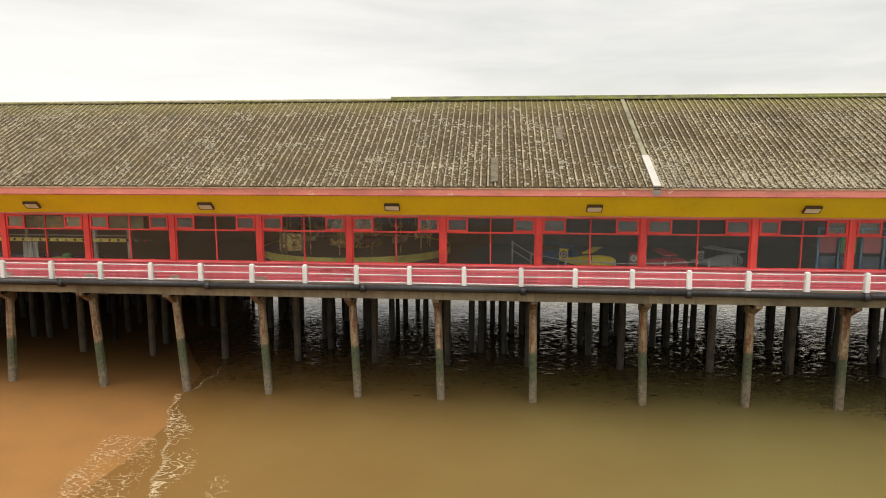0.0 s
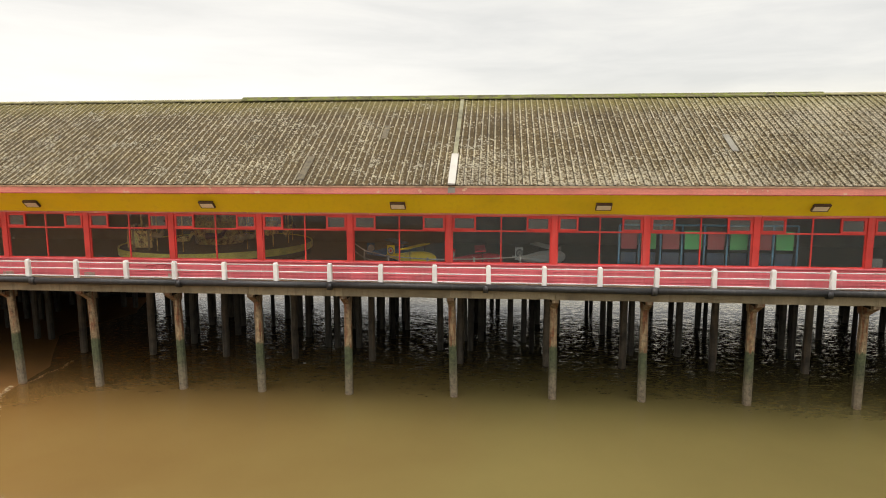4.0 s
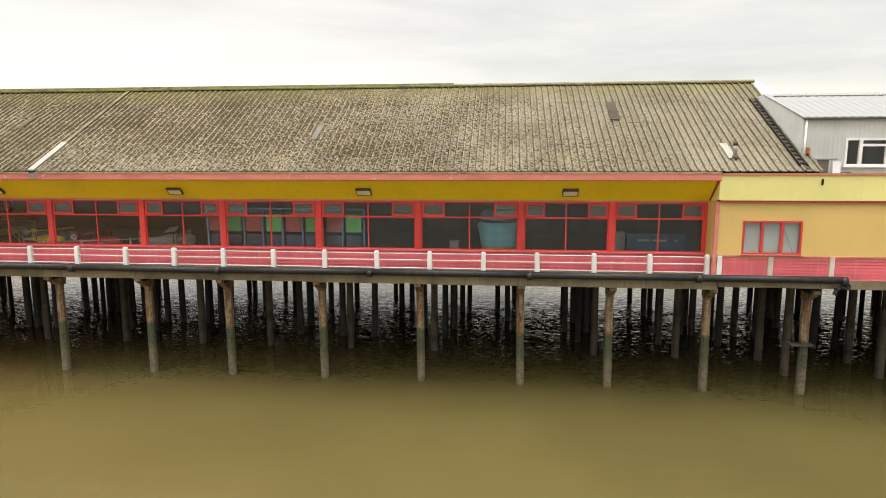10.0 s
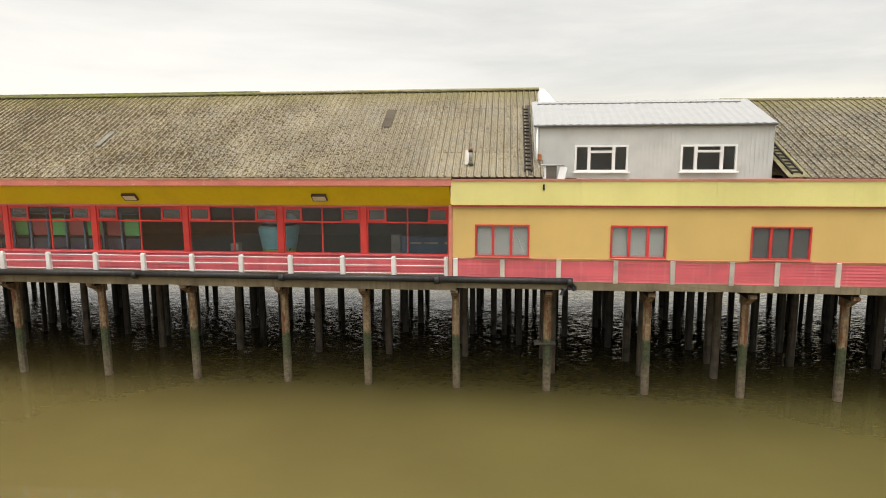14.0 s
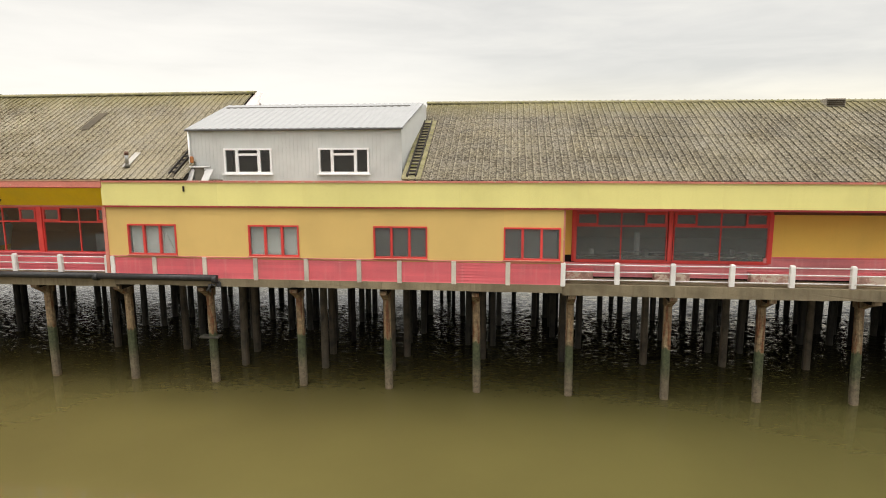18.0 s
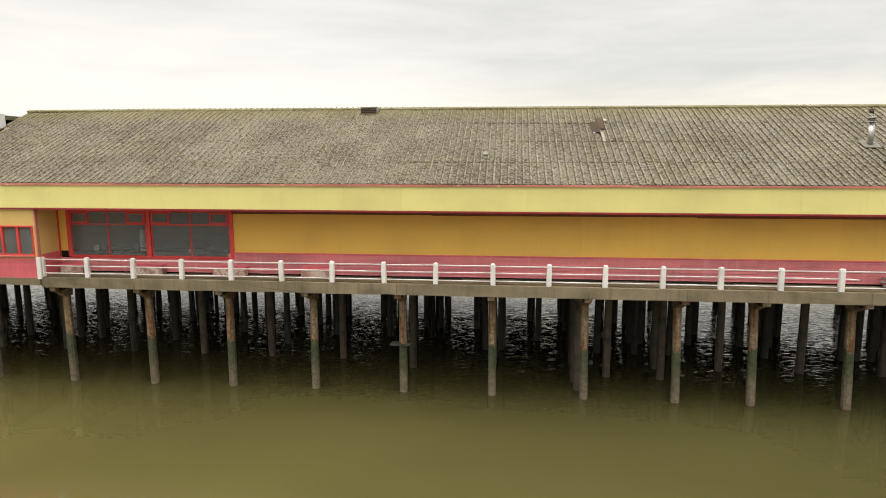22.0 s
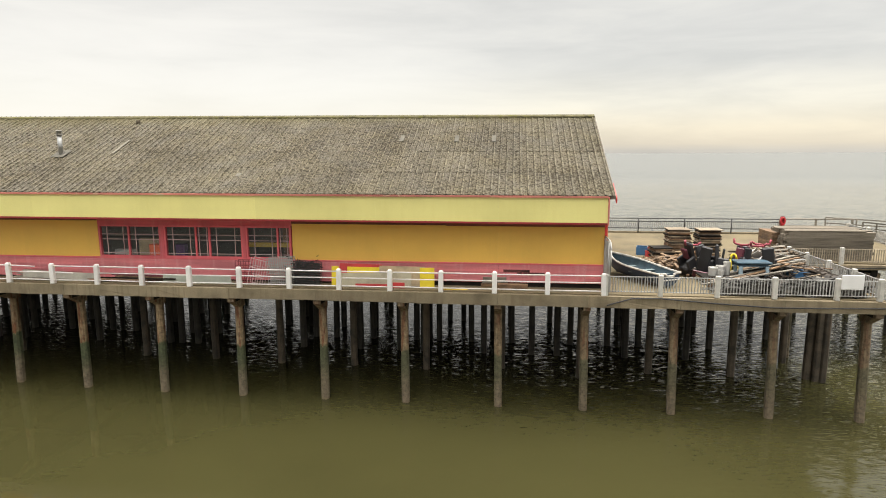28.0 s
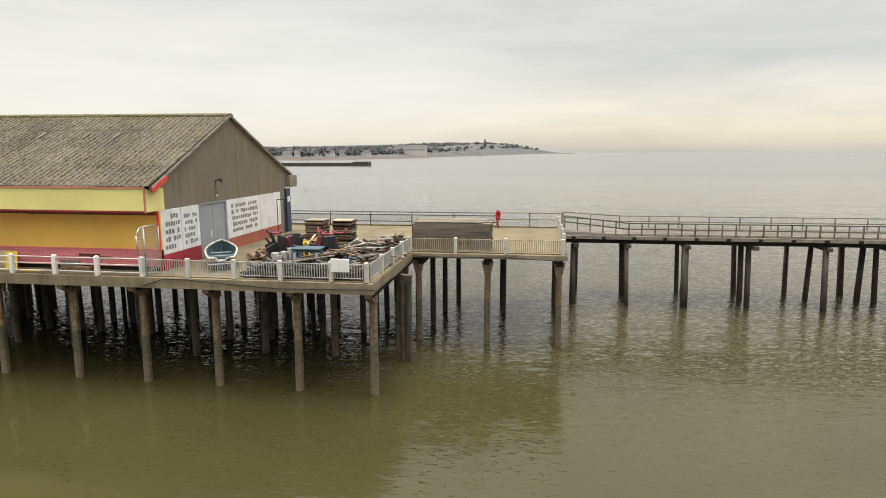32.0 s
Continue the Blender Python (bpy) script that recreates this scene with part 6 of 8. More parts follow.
def bars(y0, y1, z0, z1, rows, step):
    """Faded print that cannot be read: rows of plain bars."""
    bm = bmesh.new()
    h = (z1 - z0) / rows
    for j in range(rows):
        y = y0 + rr.uniform(0, 0.15)
        while y < y1 - 0.1:
            w = rr.uniform(0.5, 0.95) * step
            if rr.random() < 0.86:
                box(bm, X + 0.041, X + 0.047, y, min(y + w, y1), z0 + h * (j + rr.uniform(0.12, 0.3)), z0 + h * (j + rr.uniform(0.7, 0.86)))
            y += w + 0.06
    return bm


part("faded_print", bars(29.6, 31.0, 6.75, 8.75, 5, 0.26), INK, gable)
part("faded_print", bars(31.4, 32.7, 6.8, 8.6, 5, 0.24), INK, gable)
part("faded_print", bars(36.6, 40.2, 6.75, 8.7, 5, 0.30), INK, gable)
door = thing("door_1", "plain grey steel double door in the gable end", "door", kind="structure")
GREYDOOR = surface("grey_door_paint", (0.27, 0.29, 0.31), 0.5, var=0.08, streak=(0.2, 0.2, 0.2), streak_amt=0.4)
part("leaf", one(X - 0.1, X - 0.02, 33.05, 34.48, DECK + 0.02, 8.88, 0.008), GREYDOOR, door)
part("leaf", one(X - 0.1, X - 0.02, 34.5, 35.9, DECK + 0.02, 8.88, 0.008), GREYDOOR, door)
part("door_handle", one(X - 0.02, X + 0.03, 34.15, 34.23, 6.9, 7.3, 0.01), WHITE, door, "pale pull handle")
part("door_frame", box(box(one(X - 0.1, X + 0.05, 32.96, 33.05, DECK, 8.95, 0), X - 0.1, X + 0.05, 35.9, 36.08, DECK, 8.95), X - 0.1, X + 0.05, 33.05, 35.9, 8.88, 8.95), GREYDOOR, door)
t = thing("gable_lamp", "small dark bracket lamp with its cable on grey boards", "lamp")
bm = bmesh.new()
tube(bm, (C1 + 0.0, 34.9, 10.2), (C1 + 0.4, 34.9, 10.3), 0.035, 8)
part("bracket", bm, PIPE, t)
bm = bmesh.new()
tube(bm, (C1 + 0.34, 34.9, 10.16), (C1 + 0.46, 34.9, 10.3), 0.13, 10, 0.05)
part("shade", bm, PIPE, t)
bm = bmesh.new()
tube(bm, (C1 + 0.03, 34.9, 9.35), (C1 + 0.03, 34.9, 10.2), 0.015, 6)
part("cable", bm, PIPE, t)
bm = bmesh.new()
tube(bm, (C1 + 0.03, 34.9, 9.3), (C1 + 0.1, 34.9, 9.3), 0.07, 10)
part("junction_box", bm, WHITE, t)
t = thing("trim_4", "red barge board and dark roof edge over the gable", "barge board", kind="structure")
bm = bmesh.new()
prism(bm, [(28.6, 9.86), (28.6, 10.1), (29.85, 10.7), (29.85, 10.46)], C1 + 0.2, C1 + 0.25)
part("barge_board", bm, RED, t)
for y0, z0, y1, z1 in ((28.65, 9.98, 36.95, 13.98), (36.95, 13.95, 46.0, 9.98)):
    bm = bmesh.new()
    prism(bm, [(y0, z0 + 0.06), (y0, z0 + 0.2), (y1, z1 + 0.2), (y1, z1 + 0.06)], C1 - 0.02, C1 + 0.2)
    part("verge", bm, GREYWOOD, t)
t = thing("kiosk_box", "dark blue painted cabinet at the far corner of the hall", "cabinet")
NAVY = surface("navy_paint", (0.025, 0.045, 0.08), 0.45, var=0.15)
part("body", one(C1 - 0.6, C1 + 0.14, 44.9, 45.6, DECK + 0.005, 9.1, 0.02), NAVY, t)
part("notice", one(C1 + 0.143, C1 + 0.155, 45.0, 45.45, 8.1, 8.5), panel_w, t, "pale notice plate")
t = thing("walk_gate", "tall grey steel mesh gate across the end of the walk", "gate")
for y in (28.05, 29.25):
    bm = bmesh.new()
    tube(bm, (C1 - 0.1, y, DECK), (C1 - 0.1, y, 8.2), 0.05, 8)
    part("post", bm, GALV, t)
bm = bmesh.new()
run(bm, [(C1 - 0.1, 27.55, 6.9), (C1 - 0.1, 27.5, 7.9), (C1 - 0.1, 27.75, 8.2), (C1 - 0.1, 28.05, 8.25), (C1 - 0.1, 29.25, 8.25)], 0.035, 8)
part("hoop", bm, GALV, t)
bm = bmesh.new()
for k in range(22):
    y = 27.6 + k * 0.078
    tube(bm, (C1 - 0.1, y, 6.0), (C1 - 0.1, y, 8.15), 0.007, 4, caps=False)
for k in range(12):
    tube(bm, (C1 - 0.1, 27.6, 6.05 + k * 0.19), (C1 - 0.1, 29.25, 6.05 + k * 0.19), 0.007, 4, caps=False)
part("mesh", bm, GALV, t)


# ---- goods and scrap on the platform ----
def boat():
    """A clinker-like rowing boat: lofted hull with a square stern, gunwale, thwarts."""
    t = thing("rowing_boat", "small navy rowing boat with white gunwale and blue-grey inside", "boat", "", "", (135.05, 29.75, 5.83))
    L = 4.35
    secs = []
    for i in range(11):
        f = i / 10
        half = 0.60 + 0.22 * math.sin(min(1, f * 1.7) * math.pi / 2) if f < 0.55 else 0.82 * math.cos((f - 0.55) / 0.45 * math.pi / 2) ** 0.75
        half = max(half, 0.02)
        top = 0.62 + 0.36 * f ** 2.2
        keel = 0.02 + 0.5 * max(0, f - 0.72) ** 2 * 6
        secs.append((f * L, half, top, min(keel, top - 0.15)))

    def shell(shrink, lift):
        bm = bmesh.new()
        rows = []
        for u, h, top, keel in secs:
            h2 = max(h - shrink, 0.01)
            row = []
            for k in range(9):
                a = (k - 4) / 4
                w = h2 * (1 - (1 - abs(a)) ** 1.9) * (1 if a > 0 else -1) if a else 0
                z = keel + lift + (top - keel - lift) * abs(a) ** 1.7
                row.append(bm.verts.new((w, u, z)))
            rows.append(row)
        for a, b in zip(rows, rows[1:]):
            for k in range(8):
                bm.faces.new((a[k], a[k + 1], b[k + 1], b[k])).smooth = True
        return bm, rows

    RIM = surface("chipped_white_gunwale", (0.5, 0.47, 0.42), 0.6, var=0.2, scale=3, patch=(0.2, 0.14, 0.09), patch_at=0.62, patch_scale=5.0)
    m = pose(0, 0, 0, 0, 0, 29)
    bm, rows = shell(0.0, 0.0)
    bm.faces.new(rows[0])
    bm.transform(m)
    part("hull", bm, NAVY, t, "navy hull")
    bm, rows = shell(0.04, 0.04)
    bm.transform(m)
    part("lining", bm, surface("boat_lining_paint", (0.045, 0.075, 0.095), 0.55, var=0.25, scale=3, patch=(0.14, 0.14, 0.13), patch_at=0.6, patch_scale=4), t, "blue-grey inside")
    for side in (-1, 1):
        bm = bmesh.new()
        run(bm, [m @ Vector((side * h, u, top + 0.01)) for u, h, top, k in secs], 0.055, 8)
        part("gunwale", bm, RIM, t, "white gunwale")
    bm = bmesh.new()
    run(bm, [m @ Vector(p) for p in ((-0.62, 0.0, 0.64), (-0.28, 0.0, 0.62), (-0.2, 0, 0.5), (0.2, 0, 0.5), (0.28, 0, 0.62), (0.62, 0, 0.64))], 0.06, 8)
    part("transom_edge", bm, RIM, t)
    for u, w in ((0.7, 0.66), (1.9, 0.76), (3.1, 0.55)):
        part("thwart", one(-w, w, u - 0.13, u + 0.13, 0.42, 0.46, 0.008, m), surface("thwart_paint", (0.15, 0.2, 0.21), 0.55, var=0.15), t)
    part("rubbing_strake", one(-0.66, 0.66, -0.05, -0.01, 0.3, 0.36, 0.008, m), WHITE, t)
    bm = bmesh.new()
    for dy in (0.9, 2.6):
        box(bm, -0.5, 0.5, dy - 0.06, dy + 0.06, -0.05, 0.06, m)
    part("chock", bm, BROWNWOOD, t)


boat()
rr = random.Random(31)
D = DECK


def stack(x, y, w, d, n, h, name, label, group, mats, jitter=0.06, base=0.0):
    """A leaning stack of boards or pallets, each its own piece."""
    t = thing(name, label, "stack", group, "", (x, y, D))
    for i in range(n):
        j = lambda: rr.uniform(-jitter, jitter)
        part("board", one(-w / 2 + j(), w / 2 + j(), -d / 2 + j(), d / 2 + j(), base + i * h + 0.004, base + (i + 1) * h, 0.004, pose(0, 0, 0, 0, 0, rr.uniform(-8, 8))), rr.choice(mats), t)
    return t


DULLWOOD = surface("dull_plywood", (0.30, 0.235, 0.16), 0.75, var=0.25, scale=2.0, bump=0.25)
stack(137.35, 37.5, 1.2, 1.1, 26, 0.07, "table_stack", "tall stack of flat brown boards with a pale top", "board stacks", [BROWNWOOD, BROWNWOOD, DULLWOOD, DARKWOOD_SHADE])
stack(139.1, 37.7, 1.2, 1.1, 26, 0.07, "table_stack", "tall stack of flat brown boards with a pale top", "board stacks", [BROWNWOOD, BROWNWOOD, DULLWOOD, DARKWOOD_SHADE])
stack(136.2, 36.6, 1.05, 1.1, 14, 0.065, "table_stack", "low stack of flat brown boards with a pale top", "board stacks", [BROWNWOOD, DULLWOOD, DARKWOOD_SHADE])
for x in (137.35, 139.1):
    solid("pale_board", one(x - 0.66, x + 0.66, 36.95, 38.1, D + 26 * 0.07 + 0.005, D + 26 * 0.07 + 0.045, 0.01), DULLWOOD, "pale board lying on top of a stack", "board", "pale boards")
# sawn timber behind the inner fence
STACKWOOD = surface("stacked_old_timber", (0.2, 0.172, 0.135), 0.88, var=0.26, scale=2.0, bump=0.35, stretch=(0.25, 3, 3))
t = thing("timber_stack", "large stack of weathered grey sawn timber", "timber stack", "", "", (145.95, 38.9, DECK))
for j in range(9):
    for i in range(6):
        part("plank", one(-2.35 + rr.uniform(-0.12, 0.05), 2.35 + rr.uniform(-0.05, 0.1), -1.15 + i * 0.385, -1.15 + i * 0.385 + 0.375, j * 0.19 + 0.006, j * 0.19 + 0.185, 0.01), STACKWOOD, t)
for k in range(7):
    part("top_board", one(-2.4 + rr.uniform(-0.1, 0.3), 2.35 + rr.uniform(-0.5, 0.1), -1.18 + k * 0.34, -1.18 + k * 0.34 + 0.3, 1.72, 1.76 + rr.uniform(0, 0.03), 0.008), STACKWOOD, t)
t = thing("timber_stack", "end-on stack of rough brown timber beside the grey stack", "timber stack", "", "", (143.55, 39.9, DECK))
for j in range(8):
    part("plank", one(-0.35, 0.25 + rr.uniform(-0.1, 0.1), -1.0, 1.0, j * 0.19 + 0.004, j * 0.19 + 0.18, 0.01), BROWNWOOD, t)

BLACKVINYL = surface("black_vinyl", (0.02, 0.02, 0.022), 0.45, var=0.3)
MAROON = surface("maroon_vinyl", (0.11, 0.02, 0.035), 0.45, var=0.2)
YELLOW = surface("bright_yellow_paint", (0.75, 0.58, 0.03), 0.45, var=0.08)
BLUEP = surface("blue_plastic", (0.05, 0.16, 0.32), 0.45, var=0.15)
REDP = surface("red_plastic", (0.5, 0.04, 0.04), 0.45, var=0.12)
WHITEP = surface("white_plastic_tub", (0.5, 0.49, 0.46), 0.5, var=0.2)


def seat(x, y, turn, tip, material, group="ride seats"):
    """A padded ride seat: high back, cushion, side rolls, base."""
    t = thing("ride_chair", "worn padded ride seat standing among the scrap", "seat", group, "", (x, y, D))
    t.rotation_euler = (radians(tip), radians(rr.uniform(-14, 14)), radians(turn))
    t.location.z = D + 0.02 + 0.3 * abs(math.sin(radians(tip)))
    part("backrest", one(-0.28, 0.28, 0.18, 0.36, 0.35, 1.64, 0.06, pose(0, 0, 0, -8, 0, 0)), material, t)
    part("cushion", one(-0.28, 0.28, -0.3, 0.2, 0.32, 0.52, 0.05), material, t)
    for s in (-1, 1):
        part("side_roll", one(s * 0.31 - 0.07, s * 0.31 + 0.07, -0.2, 0.36, 0.35, 0.95, 0.05), BLACKVINYL, t)
    part("base", one(-0.24, 0.24, -0.25, 0.25, 0.0, 0.31, 0.02), PIPE, t)
    part("pad", one(-0.2, 0.2, 0.08, 0.19, 0.8, 1.45, 0.05), MAROON if material is BLACKVINYL else BLACKVINYL, t, "contrasting back pad")


for i, x in enumerate((137.3, 137.8, 138.25, 138.95, 139.47, 140.5, 136.75)):
    seat(x, 32.5 + 0.22 * math.sin(i * 2.3), (150, 20, 70, -35, 10, 170, -60)[i], (4, -8, 6, -10, -6, 4, 30)[i], (BLACKVINYL, BLACKVINYL, PIPE, BLACKVINYL, MAROON, BLACKVINYL, BLACKVINYL)[i])
for x, y, turn, tip in ((136.75, 32.5, 10, 20), (139.9, 32.4, 5, 25), (139.3, 32.9, -40, -20), (140.3, 33.0, 160, 30)):
    t = thing("lap_bar", "pink-red curved safety bar lying across the seats", "safety bar", "lap bars", "", (x, y, D + 1.62))
    bm = bmesh.new()
    m = pose(0, 0, 0, tip, 0, turn)
    run(bm, [m @ Vector(p) for p in ((-0.42, 0, 0.3), (-0.36, 0, 0.06), (-0.06, 0.03, 0), (0.3, 0, 0.03), (0.45, 0.06, 0.15))], 0.055, 8)
    part("bar", bm, surface("pink_red_plastic", (0.3, 0.05, 0.07), 0.5, var=0.2), t)
for x, y in ((138.6, 32.15),):
    t = thing("yellow_frame", "short bright yellow bent tube frame", "frame", "yellow frames", "", (x, y, D + 0.3))
    bm = bmesh.new()
    run(bm, [(0, 0, -0.3), (-0.04, 0, 0.7), (0.0, 0, 0.95), (0.16, 0, 0.95), (0.26, 0, 0.7), (0.34, 0, -0.3)], 0.05, 8)
    part("tube", bm, YELLOW, t)


stack(138.45, 31.25, 3.3, 1.15, 5, 0.075, "board_stack", "low stack of dark boards with tubs standing on it", "board stacks", [BROWNWOOD, DARKWOOD_SHADE, GREYWOOD], 0.03)
LOW = D + 0.38


def bucket(x, y, r, h, material, z=D):
    t = thing("bucket", "white plastic tub standing among the scrap", "bucket", "tubs", "", (x, y, z))
    bm = bmesh.new()
    tube(bm, (0, 0, 0), (0, 0, h), r * 0.85, 14, r, caps=False)
    tube(bm, (0, 0, h), (0, 0, h - 0.04), r, 14, r * 0.94, caps=False)
    tube(bm, (0, 0, 0.01), (0, 0, 0.02), r * 0.84, 14)
    tube(bm, (0, 0, h - 0.06), (0, 0, h - 0.05), r * 0.93, 14)
    part("tub", bm, material, t)
    bm = bmesh.new()
    tube(bm, (0, 0, h - 0.06), (0, 0, h - 0.02), r * 1.05, 14, caps=False)
    part("rim", bm, material, t)


for x, y, r, h in ((137.4, 31.1, 0.22, 0.4), (137.82, 31.3, 0.22, 0.44), (138.15, 31.4, 0.17, 0.62), (137.7, 30.9, 0.14, 0.3), (141.2, 31.9, 0.18, 0.9)):
    bucket(x, y, r, h, WHITEP, LOW if x < 140 else D)
t = thing("ride_table", "low dull teal ride table with pale legs", "table", "", "", (139.2, 31.2, LOW))
TEALP = surface("dull_teal_plastic", (0.045, 0.1, 0.14), 0.5, var=0.2)
part("top", one(-0.8, 0.8, -0.45, 0.45, 0.62, 0.72, 0.03), TEALP, t)
part("shelf", one(-0.7, 0.7, -0.4, 0.4, 0.5, 0.56, 0.02), TEALP, t)
for sx in (-0.6, 0.6):
    for sy in (-0.35, 0.35):
        part("leg", one(sx - 0.08, sx + 0.08, sy - 0.05, sy + 0.05, 0, 0.5, 0.01), surface("pale_blue_plastic", (0.3, 0.4, 0.46), 0.5, var=0.1) if sx == -0.6 and sy < 0 else bpy.data.materials["pale_blue_plastic"], t)
for x, y, s, mt, lab in ((135.7, 39.2, 0.65, BLUEP, "blue plastic crate"), (136.3, 39.4, 0.5, REDP, "red plastic crate"), (137.0, 39.6, 0.5, REDP, "red plastic crate"), (136.0, 38.2, 0.5, REDP, "red plastic crate"), (141.5, 31.5, 0.75, BLUEP, "blue plastic crate"),
                         (142.2, 31.9, 0.55, REDP, "red plastic crate"), (140.4, 31.6, 0.7, PIPE, "black plastic box"), (139.9, 32.2, 0.75, PIPE, "black plastic box"), (137.4, 34.5, 0.5, PIPE, "black plastic box")):
    t = thing("crate", lab + " among the scrap", "crate", "crates", "", (x, y, D))
    t.rotation_euler = (0, 0, rr.uniform(-0.5, 0.5))
    h = s * 0.8
    for a, b, c, d in ((-s / 2, s / 2, -s / 2, -s / 2 + 0.03), (-s / 2, s / 2, s / 2 - 0.03, s / 2), (-s / 2, -s / 2 + 0.03, -s / 2 + 0.03, s / 2 - 0.03), (s / 2 - 0.03, s / 2, -s / 2 + 0.03, s / 2 - 0.03)):
        part("side", one(a, b, c, d, 0.03, h, 0.006), mt, t)
    part("bottom", one(-s / 2, s / 2, -s / 2, s / 2, 0, 0.03), mt, t)
# loose boards and tubes on a heap of broken scrap
def heap(x, y):
    e = max(0.0, 1 - ((x - 141.1) / 2.7) ** 2 - ((y - 32.5) / 3.0) ** 2)
    return 0.9 * e ** 0.6 * (0.75 + 0.5 * noise.noise(Vector((x * 0.9, y * 0.9, 4))))


bm = bmesh.new()
for i in range(1100):
    x, y = rr.uniform(136.4, 143.1), rr.uniform(30.0, 36.0)
    h = heap(x, y)
    if h < 0.06:
        continue
    L1, w1, t1 = rr.uniform(0.08, 0.5), rr.uniform(0.04, 0.16), rr.uniform(0.02, 0.09)
    box(bm, -L1, L1, -w1, w1, 0, t1, pose(x, y, D + h * rr.uniform(0.0, 1.0) + 0.01, rr.uniform(-25, 25), rr.uniform(-25, 25), rr.uniform(0, 180)))
solid("scrap_heap", bm, surface("mixed_scrap", (0.095, 0.075, 0.058), 0.8, var=0.5, scale=3.5, fine=20, patch=(0.22, 0.19, 0.15), patch_at=0.62, patch_scale=2.5), "heap of small broken timber and scrap on the platform", "scrap heap", kind="stuff")
for i in range(190):
    x = rr.uniform(135.6, 143.0)
    y = rr.uniform(30.2, 35.6) if x > 139.6 else rr.uniform(33.6, 36.0)
    Ln = rr.uniform(0.6, 2.3)
    hgt = 0.03 + heap(x, y)
    mt = rr.choice([GREYWOOD, BROWNWOOD, BROWNWOOD, BROWNWOOD, DULLWOOD, GALV, DARKWOOD_SHADE, DARKWOOD_SHADE])
    m = pose(x, y, D + hgt, 0, rr.uniform(-14, 14) * min(1, hgt * 3), rr.uniform(-40, 50) + (90 if rr.random() < 0.25 else 0))
    w = rr.uniform(0.05, 0.16)
    ob = solid("loose_board", one(-Ln / 2, Ln / 2, -w / 2, w / 2, 0, rr.uniform(0.02, 0.06), 0.004), mt, {GREYWOOD: "loose weathered grey board in the scrap heap", DULLWOOD: "loose dull plywood offcut in the scrap heap", BROWNWOOD: "loose brown timber offcut in the scrap heap",
               GALV: "loose dull steel bar in the scrap heap", DARKWOOD_SHADE: "loose dark timber in the scrap heap"}[mt], "board", "loose boards")
    ob.matrix_basis = m
# dark jumble pushed up against the picket fence
bm = bmesh.new()
for i in range(520):
    x = rr.uniform(137.1, 143.1)
    y = 28.35 + abs(rr.gauss(0, 0.9))
    h = (0.62 + 0.2 * math.sin(x * 2.1)) * max(0.12, 1 - (y - 28.3) / 3) * min(1, 0.6 + (x - 137.0) / 4.0)
    L1, w1, t1 = rr.uniform(0.1, 0.75), rr.uniform(0.03, 0.1), rr.uniform(0.02, 0.07)
    box(bm, -L1, L1, -w1, w1, 0, t1, pose(x - (L1 * 0.6 if x > 142.4 else 0), max(y, 28.3 + w1 * 1.5), D + 0.05 + h * rr.random(), rr.uniform(-35, 35), rr.uniform(-22, 22), rr.gauss(0, 12)))
solid("scrap_heap", bm, surface("dark_scrap", (0.06, 0.056, 0.05), 0.75, var=0.6, scale=3.0, fine=16, patch=(0.2, 0.18, 0.15), patch_at=0.6, patch_scale=2.2), "low dark jumble of scrap against the picket fence", "scrap heap", kind="stuff")
SPLIT = surface("raw_brown_timber", (0.30, 0.17, 0.075), 0.8, var=0.3, scale=2.5, bump=0.3)
for i in range(46):
    Ln = rr.uniform(0.4, 1.3)
    ob = solid("broken_plank", one(-Ln / 2, Ln / 2, -0.06, 0.06, 0, 0.03, 0.004), rr.choice([SPLIT, SPLIT, BROWNWOOD, PALEWOOD]), "broken raw brown plank heaped beside the board stacks", "plank", "broken planks")
    u = rr.random()
    ob.matrix_basis = pose(137.35 + rr.gauss(0, 0.5), 35.9 + rr.gauss(0, 0.35), D + 0.04 + 0.75 * u * u, rr.uniform(-20, 20), rr.uniform(-35, 35), rr.uniform(0, 180))
for i in range(7):
    ob = solid("long_batten", one(-2.2, 2.2, -0.08, 0.08, 0, 0.06, 0.008), (GREYWOOD, BROWNWOOD, GREYWOOD, DARKWOOD_SHADE)[i % 4], "long weathered timber batten leaning on the scrap heap", "batten", "battens")
    ob.matrix_basis = pose(138.7 + 0.2 * i, 30.3 + 0.33 * i, D + 0.44 + 0.04 * i, 0, -10 + rr.uniform(-2, 2), 12 + rr.uniform(-9, 9))
for i in range(6):
    t = thing("pallet", "weathered slatted pallet lying in the scrap", "pallet", "pallets", "", (143.0 - 0.2 * (i % 3), 35.6 - 0.9 * (i // 3), D + 0.02 + 0.16 * (i % 3)))
    t.rotation_euler = (radians(rr.uniform(-8, 14)), radians(rr.uniform(-5, 5)), radians(rr.uniform(-30, 30)))
    for k in range(6):
        part("slat", one(-0.5, 0.5, -0.55 + k * 0.2, -0.45 + k * 0.2, 0.1, 0.12, 0.003), GREYWOOD, t)
    for sx in (-0.45, 0, 0.45):
        part("bearer", one(sx - 0.04, sx + 0.04, -0.55, 0.55, 0, 0.1, 0.004), GREYWOOD, t)
PANELW = surface("grimy_white_panel", (0.6, 0.59, 0.56), 0.6, var=0.2, scale=2)
